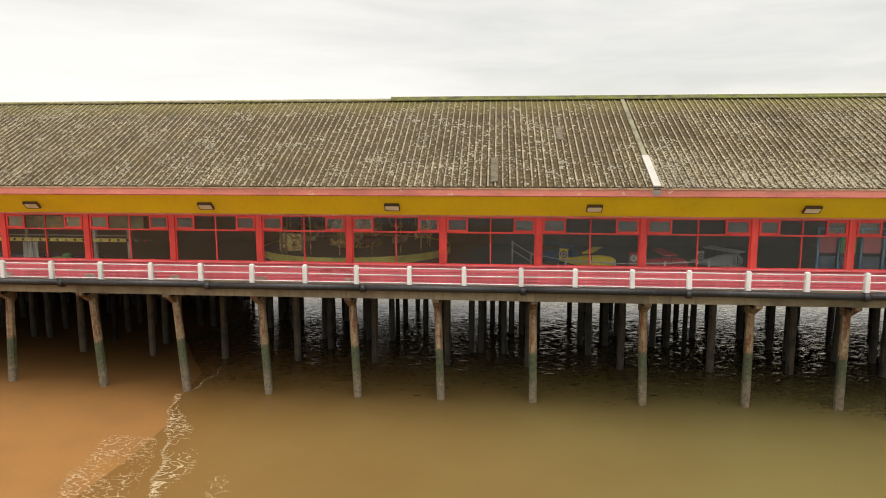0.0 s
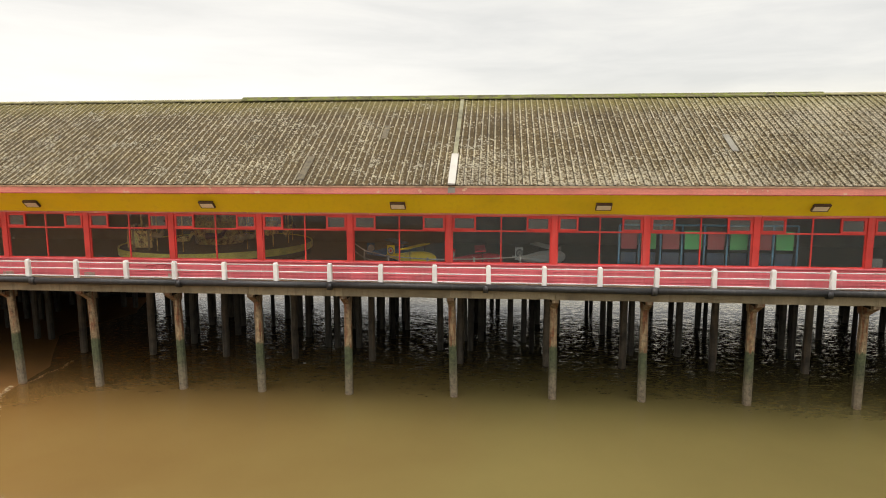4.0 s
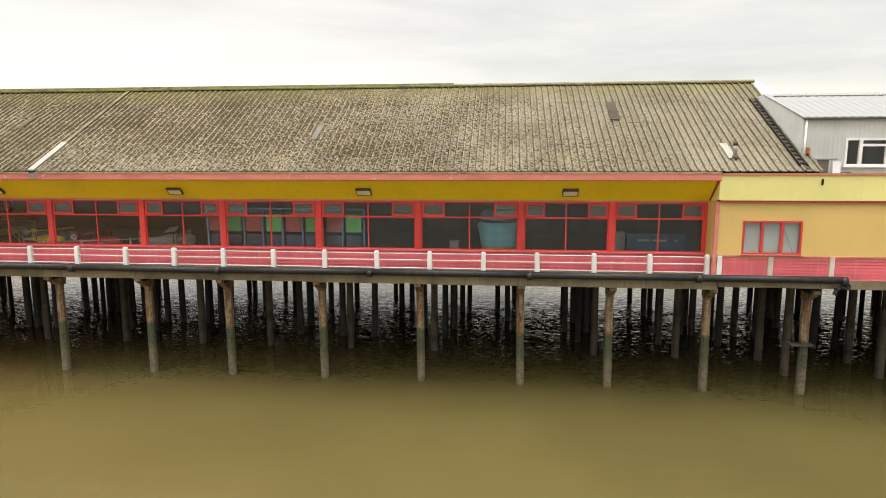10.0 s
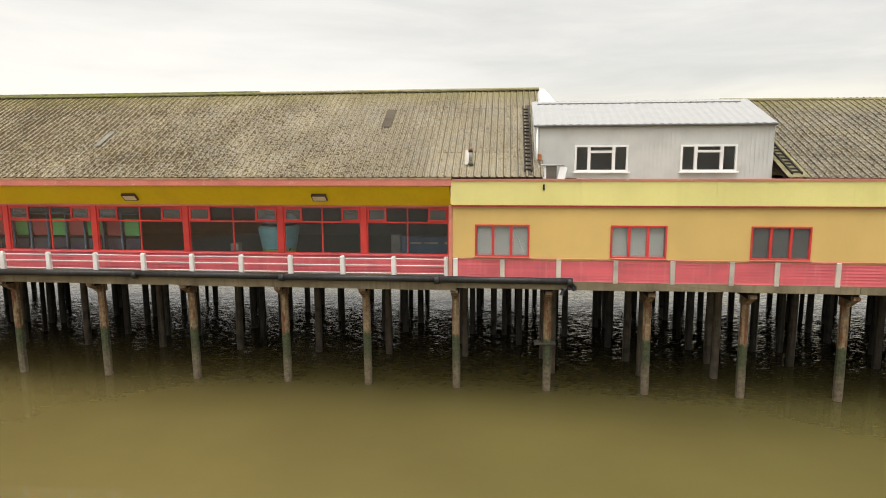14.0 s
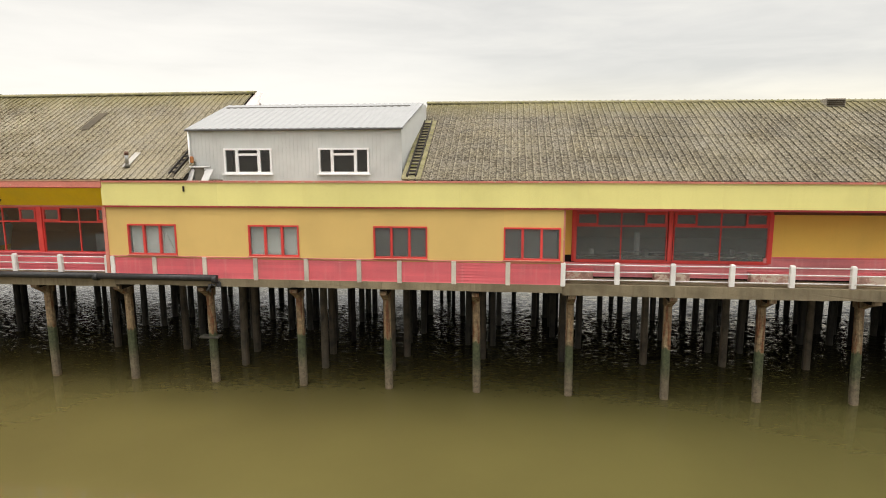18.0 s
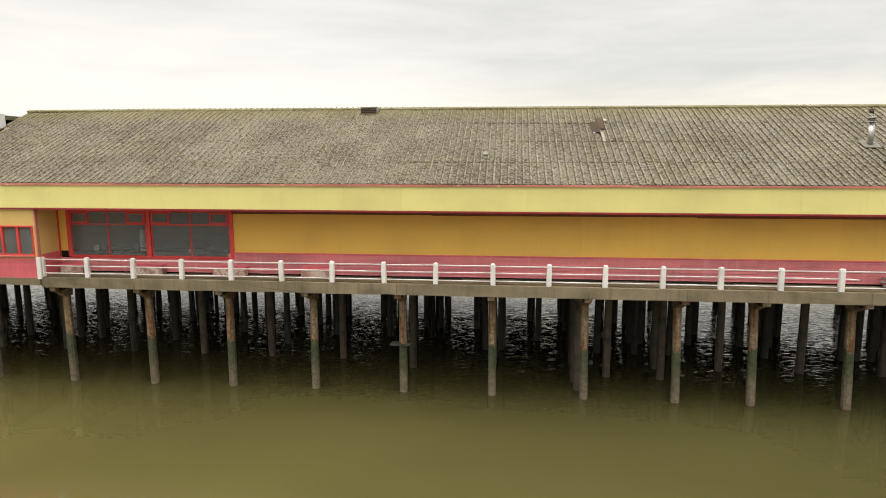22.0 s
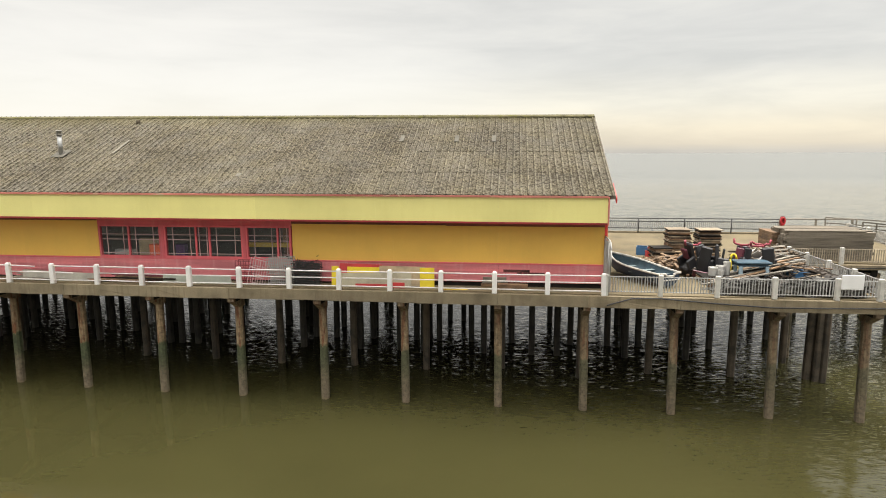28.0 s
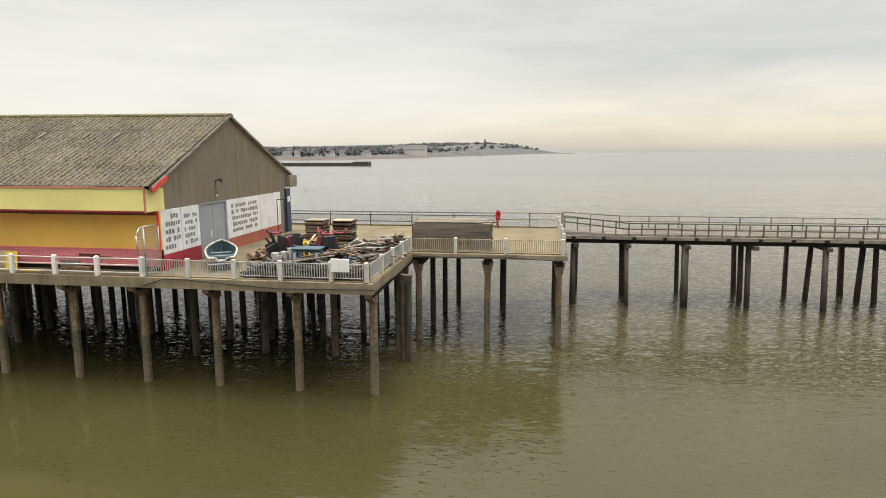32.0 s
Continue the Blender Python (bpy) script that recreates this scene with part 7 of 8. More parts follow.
for x, y, z, a, b, c in ((137.1, 32.6, 0.3, 55, 10, 20), (137.9, 32.9, 0.34, 70, -15, -30), (141.0, 34.9, 0.75, 50, 25, 10), (140.5, 35.1, 0.8, 60, -35, 25), (142.0, 34.3, 0.8, 65, 8, 5)):
    ob = solid("painted_board", one(-0.36, 0.36, -0.02, 0.02, -0.28, 0.28, 0.008), PANELW, "grimy white painted board tipped among the scrap", "board", "white boards")
    ob.matrix_basis = pose(x, y, D + z, a, b, c)
t = thing("pole_frame", "thin brown metal frame standing open on the platform", "frame", "", "", (133.1, 41.7, D))
bm = bmesh.new()
run(bm, [(-0.28, 0, 0.005), (-0.28, 0, 2.75), (0.28, 0, 2.75), (0.28, 0, 0.005)], 0.03, 6)
part("tube", bm, PIPE, t)
t = thing("broken_chair", "orange plastic chair tipped over beside the boat", "chair", "", "", (133.4, 33.6, D))
ORANGEP = surface("orange_plastic", (0.62, 0.22, 0.03), 0.5, var=0.15)
part("seat", one(-0.2, 0.2, -0.03, 0.03, 0.12, 0.5, 0.02, pose(0, 0, 0.1, -20, 25, 15)), ORANGEP, t)
part("backrest", one(-0.2, 0.2, -0.22, 0.16, 0.02, 0.07, 0.02, pose(0.1, 0, 0.3, 10, -35, 15)), ORANGEP, t)
part("base", one(-0.2, 0.25, -0.2, 0.2, 0.0, 0.16, 0.04), PIPE, t)
# brown jumble behind, against the seaward fence and beside the boat
for nm, n_, bx, by, top, tint in (("brown", 420, (140.8, 143.2), (33.2, 38.4), 0.95, (0.13, 0.095, 0.06)), ("tan", 260, (134.9, 137.8), (32.6, 36.2), 0.5, (0.17, 0.11, 0.065))):
    bm = bmesh.new()
    for i in range(n_):
        u, v_ = rr.random(), rr.random()
        x, y = bx[0] + u * (bx[1] - bx[0]), by[0] + v_ * (by[1] - by[0])
        h = top * (4 * v_ * (1 - v_)) ** 0.5 * (0.55 + 0.45 * (u if nm == "brown" else 4 * u * (1 - u)))
        L1, w1, t1 = rr.uniform(0.12, 0.6), rr.uniform(0.03, 0.09), rr.uniform(0.02, 0.07)
        box(bm, -L1, L1, -w1, w1, 0, t1, pose(min(x, 143.1 - L1 * 0.9), y, D + 0.14 + h * rr.random(), rr.uniform(-30, 30), rr.uniform(-12, 12) * (1 + h), rr.uniform(0, 180)))
    solid("scrap_heap", bm, surface(nm + "_scrap", tint, 0.8, var=0.55, scale=3.0, fine=18, patch=(0.27, 0.22, 0.16), patch_at=0.62, patch_scale=2.4), "jumble of broken " + nm + " timber on the platform", "scrap heap", kind="stuff")
for x, y, z, a, b, c in ((142.3, 35.4, 0.75, 48, 0, 25), (141.9, 36.2, 0.6, 40, 15, -20)):
    t = thing("pallet", "slatted pallet tipped up in the scrap", "pallet", "pallets", "", (x, y, D + z))
    t.rotation_euler = (radians(a), radians(b), radians(c))
    for k in range(5):
        part("slat", one(-0.5, 0.5, -0.5 + k * 0.225, -0.39 + k * 0.225, 0.1, 0.12, 0.003), GREYWOOD, t)
    for sx in (-0.45, 0, 0.45):
        part("bearer", one(sx - 0.04, sx + 0.04, -0.5, 0.51, 0, 0.1, 0.004), BROWNWOOD, t)
for x, y, r in ((138.0, 31.9, 0.32), (136.6, 33.1, 0.35)):
    solid("crumpled_sheet", one(x - r * 0.8, x + r * 0.6, y - r * 0.7, y + r * 0.7, D + 0.02, D + 0.3, 0.1, None), WHITEP, "crumpled white sheet lying in the scrap", "sheet", "white sheets")
t = thing("red_panel", "curved red ride panel leaning on tubs", "panel", "", "", (137.4, 31.9, D))
part("sheet", one(-0.7, 0.7, -0.05, 0.05, 0.02, 0.5, 0.02, pose(0, 0, 0, 40, 8, -25)), MAROON, t)
t = thing("notice_board", "blank white board hung on the picket fence", "board")
part("board", one(141.62, 142.52, 27.83, 27.87, 6.28, 6.92, 0.02), surface("white_board", (0.82, 0.81, 0.79), 0.4, var=0.04), t)
for x in (141.75, 142.42):
    part("hook", one(x - 0.02, x + 0.02, 27.86, 28.02, 6.6, 6.64), GALV, t)
bm = bmesh.new()
pts = [(131.9, 27.8, 5.35), (133.0, 27.78, 5.7), (134.2, 27.78, 5.72), (136.6, 27.78, 5.55), (139.0, 27.78, 5.42), (141.5, 27.78, 5.46), (143.5, 27.78, 5.5), (143.72, 28.0, 5.4), (143.72, 33.0, 5.3), (143.72, 36.9, 5.55), (146.0, 36.82, 5.5), (149, 36.82, 5.62), (152.6, 36.82, 5.4)]
curve = bpy.data.curves.new("cable", "CURVE")
curve.dimensions, curve.bevel_depth, curve.bevel_resolution = "3D", 0.03, 2
sp = curve.splines.new("POLY")
sp.points.add(len(pts) - 1)
for p_, q_ in zip(sp.points, pts):
    p_.co = (*q_, 1)
curve.materials.append(PIPE)
tagged(new("cable", curve), "sagging black cable along the edge of the platform", "cable")
bm = bmesh.new()
for k in range(14):
    a = Vector((45.6 + rr.uniform(-0.35, 0.3), 27.62 + rr.uniform(-0.05, 0.08), 5.5 + rr.uniform(-0.2, 0.12)))
    tube(bm, a, a + Vector((rr.uniform(-0.2, 0.2), rr.uniform(-0.05, 0.05), rr.uniform(-0.35, 0.1))), 0.05, 6)
solid("rope_tangle", bm, PIPE, "tangle of black hose at the pipe's end", "hose")

# ---- along the ochre walk ----
PEEL = surface("peeling_paint", (0.52, 0.30, 0.24), 0.7, var=0.25, scale=3, patch=(0.62, 0.5, 0.4), patch_at=0.5, patch_scale=3.0)
for x0, x1 in ((62.55, 63.8), (66.6, 68.2), (70.9, 72.6), (75.5, 77.1)):
    t = thing("wall_bench", "low boxed bench with peeling faded paint against the wall", "bench", "wall benches")
    part("box", one(x0, x1, 28.85, 29.22, DECK + 0.004, 6.2, 0.015), PEEL, t)
    part("seat", one(x0 - 0.03, x1 + 0.03, 28.8, 29.24, 6.2, 6.25, 0.01), PINK, t)
for i in range(6):
    ob = solid("long_plank", one(-1.9, 1.9, -0.1, 0.1, 0, 0.05, 0.006), GREYWOOD, "long grey plank lying along the walk", "plank", "planks on the walk")
    ob.matrix_basis = pose(104.3 + rr.uniform(-0.5, 0.5), 28.55 + 0.1 * i, DECK + 0.02 + 0.055 * i, 0, rr.uniform(0.5, 3), rr.uniform(-1.5, 1.5))
for i in range(5):
    ob = solid("long_plank", one(-1.6, 1.6, -0.09, 0.09, 0, 0.05, 0.006), rr.choice([DARKWOOD_SHADE, MAROON, BROWNWOOD]), "dark plank lying along the walk", "plank", "planks on the walk")
    ob.matrix_basis = pose(108.6 + rr.uniform(-0.8, 0.8), 28.5 + 0.13 * i, DECK + 0.02 + 0.05 * i, 0, rr.uniform(-1, 3), rr.uniform(-3, 3))
for x0, x1 in ((80, 83.5), (86, 90.5), (93, 96)):
    ob = solid("long_plank", one(x0, x1, 29.0, 29.15, DECK + 0.006, DECK + 0.1, 0.008), DARKWOOD_SHADE, "dark plank lying along the walk", "plank", "planks on the walk")
solid("pale_sheet", one(110.2, 113.8, 28.75, 28.8, DECK + 0.005, 6.12, 0.01, None), surface("pale_green_board", (0.42, 0.45, 0.38), 0.6, var=0.1), "pale grey-green board standing along the wall", "board")


def rack(x0, x1, y, z1, material, label, step=0.16, lean=0.0, cross=6, tip=0.0):
    t = thing("metal_rack", label, "rack", "racks on the walk", "", (x0, y, DECK))
    m = pose(0, 0, 0, lean, tip, 0)
    w, h = x1 - x0, z1 - DECK
    for dy in (0.0, 0.35):
        k = int(w / step)
        for i in range(k + 1):
            bm = bmesh.new()
            tube(bm, m @ Vector((i * w / k, dy, 0.0)), m @ Vector((i * w / k, dy, h)), 0.018, 5)
            part("upright", bm, material, t)
        for j in range(cross):
            bm = bmesh.new()
            z = 0.08 + (h - 0.1) * j / (cross - 1)
            tube(bm, m @ Vector((0, dy, z)), m @ Vector((w, dy, z)), 0.018, 5)
            part("crossbar", bm, material, t)


wide = solid("long_board", one(-2.1, 2.1, -0.02, 0.02, 0, 0.36, 0.008), surface("pale_grey_board", (0.4, 0.38, 0.32), 0.7, var=0.15, scale=1.5), "wide pale grey board propped along the walk", "board", "boards on the walk")
wide.matrix_basis = pose(104.75, 28.55, DECK + 0.09, -12, 1.6, 0)


rack(114.15, 114.95, 28.6, 6.95, surface("rusty_red_steel", (0.25, 0.04, 0.05), 0.6, var=0.3), "stack of rusty red steel frames", 0.2)
rack(114.75, 115.5, 28.45, 7.2, BARPINK, "leaning pink-white tube frame", 0.25, 2, 4, 14)
rack(115.8, 117.1, 28.65, 7.1, PICKET, "grey wire cage trolley", 0.1, 0, 9, -3)
rack(117.05, 118.35, 28.55, 7.0, DARKSTEEL, "dark wire cage trolley", 0.08, 0, 11, 4)
bm = bmesh.new()
for k in range(150):
    a = Vector((117.55 + rr.uniform(-0.75, 0.75), 28.75 + rr.uniform(-0.15, 0.2), DECK + 0.3 + abs(rr.gauss(0.45, 0.28))))
    tube(bm, a, a + Vector((rr.uniform(-0.4, 0.4), rr.uniform(-0.1, 0.1), rr.uniform(-0.3, 0.12))), 0.014, 4)
solid("wire_tangle", bm, DARKWOOD_SHADE, "tangle of dark wire and netting thrown over the cages", "wire", kind="stuff")
CREAM = surface("dull_cream_paint", (0.46, 0.42, 0.3), 0.55, var=0.15, scale=2)
for x0, x1, y, z0, z1, mt, lab in ((118.95, 119.3, 28.75, 5.79, 6.72, YELLOW, "bright yellow board leaning on the wall"), (119.3, 121.4, 28.86, 5.9, 6.85, REDP, "red board leaning on the wall"), (119.7, 121.5, 28.8, 5.8, 6.7, YELLOW, "bright yellow board leaning on the wall"),
                                  (121.3, 123.5, 28.76, 5.85, 6.78, PALEWOOD, "pale timber board leaning on the wall"), (119.3, 122.9, 28.62, 5.79, 6.42, CREAM, "dull cream board leaning on the wall"), (123.3, 124.0, 28.7, 5.79, 6.72, YELLOW, "bright yellow board leaning on the wall"),
                                  (120.2, 122.2, 28.5, 5.79, 5.95, REDP, "red board lying on the walk"), (122.0, 122.6, 28.45, 5.79, 6.05, REDP, "red board leaning on the wall")):
    ob = solid("sign_board", one(0, x1 - x0, -0.02, 0.02, 0, z1 - z0, 0.006), mt, lab, "board", "boards on the walk")
    ob.matrix_basis = pose(x0, y, z0, -8, rr.uniform(-1.2, 1.2), 0)
for k in range(3):
    solid("grey_board", one(126.2 + 0.04 * k, 127.5 - 0.05 * k, 29.06 - 0.004 * k, 29.09, 5.80 + 0.165 * k, 5.955 + 0.165 * k, 0.006), GREYWOOD if k else BROWNWOOD, "weathered board fixed low over the faded red wall", "board", "boards on the walk")
solid("sign_board", one(124.4, 125.6, 28.35, 28.6, DECK + 0.005, DECK + 0.03, 0.005), YELLOW, "bright yellow board lying on the walk", "board", "boards on the walk")
solid("sign_board", one(127.0, 128.4, 28.5, 28.8, DECK + 0.005, DECK + 0.28, 0.03), BROWNWOOD, "brown timber box on the walk", "box", "boards on the walk")

# ---- inside the hall, behind the glass ----
GOLD = surface("gilded_moulding", (0.95, 0.68, 0.28), 0.4, var=0.35, scale=4, patch=(0.25, 0.12, 0.05), patch_at=0.55, patch_scale=5)
RIMY = surface("yellow_green_paint", (0.88, 0.8, 0.2), 0.45, var=0.12)
t = thing("carousel", "round carousel platform with a yellow-green rim and gilded centre", "carousel", "", "", (-8.6, 37.2, DECK))
R = 5.9
bm = bmesh.new()
for k in range(40):
    a0, a1 = k * math.pi / 20, (k + 1) * math.pi / 20
    q = [bm.verts.new((R * math.cos(a), R * math.sin(a), z)) for a, z in ((a0, 0.42), (a1, 0.42), (a1, 0.85), (a0, 0.85))]
    bm.faces.new(q)
part("rim", bm, RIMY, t, "yellow-green rim")
bm = bmesh.new()
tube(bm, (0, 0, 0.05), (0, 0, 0.8), R - 0.1, 40)
part("platform", bm, DIM, t)
bm = bmesh.new()
tube(bm, (0, 0, 0.8), (0, 0, 3.4), 1.5, 12)
part("centre_drum", bm, GOLD, t)
for k in range(12):
    a = k * math.pi / 6 + 0.13
    part("gilded_panel", one(-0.34, 0.34, 1.46, 1.54, 1.3, 2.3, 0.04, pose(0, 0, 0, 0, 0, math.degrees(a))), GOLD, t)
for k in range(16):
    a = k * math.pi / 8
    bm = bmesh.new()
    tube(bm, (4.6 * math.cos(a), 4.6 * math.sin(a), 0.8), (4.6 * math.cos(a), 4.6 * math.sin(a), 3.4), 0.035, 6)
    part("pole", bm, GOLD, t)
    bm = bmesh.new()
    c = Vector((4.6 * math.cos(a), 4.6 * math.sin(a), 1.55 + 0.15 * (k % 2)))
    d = Vector((-math.sin(a), math.cos(a), 0))
    tube(bm, c - d * 0.5, c + d * 0.4, 0.2, 8, 0.14)
    tube(bm, c + d * 0.35, c + d * 0.62 + Vector((0, 0, 0.4)), 0.12, 7, 0.08)
    part("ride_figure", bm, (GOLD, MAROON, PALEWOOD)[k % 3], t)


def toy_plane(x, y, material, mark, label, turn):
    t = thing("ride_plane", label, "ride aeroplane", "ride aeroplanes", "", (x, y, DECK))
    t.rotation_euler = (0, 0, radians(turn))
    bm = bmesh.new()
    prof = [(-1.45, 0.10), (-0.9, 0.2), (-0.2, 0.34), (0.5, 0.38), (1.0, 0.33), (1.25, 0.18)]
    rings = [[bm.verts.new((u, r * 0.9 * math.cos(k * math.pi / 5), 0.85 + r * math.sin(k * math.pi / 5))) for k in range(10)] for u, r in prof]
    for a, b in zip(rings, rings[1:]):
        for k in range(10):
            bm.faces.new((a[k], a[(k + 1) % 10], b[(k + 1) % 10], b[k])).smooth = True
    bm.faces.new(rings[0][::-1])
    bm.faces.new(rings[-1])
    part("fuselage", bm, material, t)
    part("tail_fin", one(-1.65, -1.2, -0.03, 0.03, 0.8, 1.45, 0.015), material, t)
    part("tailplane", one(-1.6, -1.25, -0.5, 0.5, 0.9, 0.95, 0.015), material, t)
    part("wing", one(-0.1, 0.5, -1.2, 1.2, 0.62, 0.69, 0.02), material, t)
    part("wing", one(-0.05, 0.5, -1.2, 1.2, 1.42, 1.48, 0.02, pose(0, 0, 0, 0, -6, 0)), material, t)
    for s in (-0.8, 0.8):
        bm = bmesh.new()
        tube(bm, (0.2, s, 0.66), (0.2, s, 1.44), 0.02, 5)
        part("strut", bm, DARKSTEEL, t)
    for i, (r, c) in enumerate(mark):
        bm = bmesh.new()
        tube(bm, (-1.42, -0.035 - 0.006 * i, 1.15), (-1.42, -0.041 - 0.006 * i, 1.15), r, 16)
        part("roundel", bm, c, t)
    bm = bmesh.new()
    tube(bm, (0, 0, 0), (0, 0, 0.55), 0.12, 8)
    part("support", bm, DARKSTEEL, t)


toy_plane(5.02, 31.1, surface("toy_yellow_paint", (0.9, 0.68, 0.04), 0.4, var=0.05), [(0.2, INK), (0.14, WHITEP), (0.07, REDP)], "yellow toy biplane on a ride arm", -21)
toy_plane(8.45, 30.55, surface("dull_red_paint", (0.5, 0.04, 0.06), 0.45, var=0.1), [(0.22, INK), (0.17, WHITEP), (0.06, INK)], "dull red toy biplane on a ride arm", 3)
toy_plane(11.85, 31.85, surface("silver_paint", (0.6, 0.62, 0.62), 0.4, var=0.1), [(0.22, INK), (0.13, WHITEP), (0.06, INK)], "grey toy aeroplane on a ride arm", 24)
toy_plane(3.6, 33.3, BLUEP, [(0.2, WHITEP)], "blue toy aeroplane at the back of the ride", 30)
t = thing("ride_fence", "low white curved rail round the aeroplane ride", "fence")
pts = [(1.04, 32.84, 1.68), (2.05, 32.4, 1.12), (3.7, 30.8, 1.03), (5.91, 29.65, 1.08), (8.27, 29.35, 1.16), (10.57, 30.06, 1.19), (12.32, 31.49, 1.23), (12.78, 32.2, 1.43)]
for x, y, h in pts:
    bm = bmesh.new()
    tube(bm, (x, y, DECK), (x, y, DECK + h), 0.05, 8)
    part("post", bm, WHITEP, t)
for drop in (0.08, 0.5):
    bm = bmesh.new()
    run(bm, [(x, y, DECK + h - drop) for x, y, h in pts], 0.03, 6)
    part("rail", bm, WHITEP, t)
# panel stall
FRAMEB = surface("blue_frame_paint", (0.10, 0.24, 0.38), 0.45, var=0.1)
GREENP = surface("green_panel_paint", (0.10, 0.42, 0.15), 0.5, var=0.08)
REDPANEL = surface("dull_red_panel_paint", (0.36, 0.08, 0.09), 0.5, var=0.08)
t = thing("soft_play_frame", "blue tube frame with green and dull red panels behind the glass", "play frame")
for x in (15.3, 16.25, 17.25, 18.25, 19.3, 20.35, 21.4, 22.45, 23.55):
    bm = bmesh.new()
    tube(bm, (x, 29.45, DECK), (x, 29.45, 8.62), 0.05, 8)
    part("upright", bm, FRAMEB, t)
bm = bmesh.new()
tube(bm, (15.3, 29.45, 8.62), (23.55, 29.45, 8.62), 0.05, 8)
part("top_tube", bm, FRAMEB, t)
for i, (x0, x1) in enumerate(((15.4, 16.15), (16.35, 17.05), (17.35, 18.15), (18.4, 19.2), (19.45, 20.25), (20.5, 21.3), (21.6, 22.4), (22.6, 23.4))):
    part("panel", one(x0, x1, 29.5, 29.54, 7.45, 8.35, 0.01), GREENP if i % 2 else REDPANEL, t)
    part("pad", one(x0, x1, 29.5, 29.54, DECK + 0.05, 7.3, 0.01), NAVY, t)
# round painted booth
t = thing("painted_booth", "round booth painted like blue water over green weed", "booth", "", "", (30.3, 31.4, DECK))
prof = [(0.78, 0.0), (0.82, 0.3), (0.92, 0.9), (1.06, 1.7), (1.1, 1.95), (0.94, 2.15), (0.94, 2.5), (0.74, 2.7)]


def lathe(prof, n=28):
    bm = bmesh.new()
    rings = [[bm.verts.new((r * math.cos(2 * math.pi * k / n), r * math.sin(2 * math.pi * k / n), z)) for k in range(n)] for r, z in prof]
    for a, b in zip(rings, rings[1:]):
        for k in range(n):
            bm.faces.new((a[k], a[(k + 1) % n], b[(k + 1) % n], b[k])).smooth = True
    return bm


part("weed_band", lathe(prof[:3]), surface("weed_green_paint", (0.4, 0.5, 0.1), 0.5, var=0.25, scale=4, patch=(0.05, 0.14, 0.05), patch_at=0.55, patch_scale=4), t, "green weed band")
part("water_band", lathe(prof[2:6]), surface("water_blue_paint", (0.25, 0.62, 0.72), 0.45, var=0.12, scale=2), t, "blue water band")
part("crown", lathe(prof[5:]), surface("deep_blue_paint", (0.15, 0.38, 0.52), 0.45, var=0.12), t)
part("cap_ring", lathe([(0.96, 2.1), (1.0, 2.14), (1.0, 2.2), (0.96, 2.24)]), NAVY, t)
# game cabinets
t = thing("game_counter", "blue game counter with pale illegible lettering", "game counter", "", "", (38.0, 32.2, DECK))
part("body", one(-1.0, 1.9, -0.4, 0.4, 0, 1.15, 0.02), DIM, t)
part("front", one(-1.0, 1.9, -0.45, -0.402, 0.55, 1.5, 0.01), BLUEP, t)
for x0, x1 in ((-0.5, 0.1), (0.25, 1.0), (1.35, 1.5)):
    part("lettering_bar", one(x0, x1, -0.462, -0.452, 1.1, 1.2), WHITEP, t)
part("side_screen", one(-1.6, -1.1, -0.3, 0.1, 0, 1.55, 0.02), PICKET, t)
t = thing("arcade_unit", "small pale box on the hall floor", "box", "", "", (28.0, 31.0, DECK))
part("box", one(-0.25, 0.25, -0.2, 0.2, 0, 1.15, 0.03), PICKET, t)
# stalls nearer the shore
t = thing("side_stall", "side stall with a painted fascia, coloured valance and pale posts", "stall", "", "", (-21, 30.7, DECK))
for x in (-8.0, -4.6, -0.68, 1.27):
    part("post", one(x - 0.08, x + 0.08, -0.09, 0.09, 0, 3.0, 0.01), WHITEP, t)
part("valance", one(-9.0, 1.27 - 0.1, -0.16, -0.1, 1.66, 1.85, 0.01), RIMY, t)
part("fascia", one(-9.0, 1.27 + 0.9, -0.1, 0.0, 2.40, 3.05, 0.01), surface("painted_scene", (0.42, 0.46, 0.3), 0.5, var=0.3, scale=0.9, patch=(0.62, 0.42, 0.2), patch_at=0.56, patch_scale=1.1), t, "painted fascia")
part("rail", one(-9.0, 1.27, -0.06, -0.02, 1.85 + 0.12, 1.85 + 0.17, 0.008), WHITEP, t)
part("counter", one(-8.9, -0.68, 0.3, 0.7, 0, 0.9, 0.02), NAVY, t)
for k in range(26):
    part("valance_lamp", one(-8.8 + k * 0.5, -8.68 + k * 0.5, -0.19, -0.162, 1.66 + 0.03, 1.85 - 0.03, 0.01), (BLUEP, WHITEP, REDP, NAVY)[k % 4], t)
t = thing("cloth_stand", "pale grey cloth hung over a stand inside the hall", "cloth", "", "", (-25.25, 30.45, DECK))
bm = bmesh.new()
for k in range(9):
    a = k * 0.7
    tube(bm, (-0.42 + k * 0.1, 0.06 * math.sin(a * 3), 0), (-0.42 + k * 0.1, 0.06 * math.sin(a * 3 + 0.6), 1.64), 0.075, 7, 0.06)
part("cloth", bm, surface("pale_grey_cloth", (0.62, 0.64, 0.62), 0.8, var=0.15), t)
t = thing("green_rider", "bright green toy ride on the hall floor", "toy ride", "", "", (-23.2, 30.0, DECK))
part("body", one(-0.5, 0.5, -0.25, 0.25, 0.55, 0.9, 0.1), GREENP, t)
part("seat_back", one(0.2, 0.42, -0.2, 0.2, 0.85, 1.1, 0.06), GREENP, t)
part("stand", one(-0.4, 0.4, -0.2, 0.2, 0, 0.55, 0.03), DIM, t)
# rooms behind the boarded section
BLIND = surface("pale_blind", (0.36, 0.385, 0.37), 0.8, var=0.06)
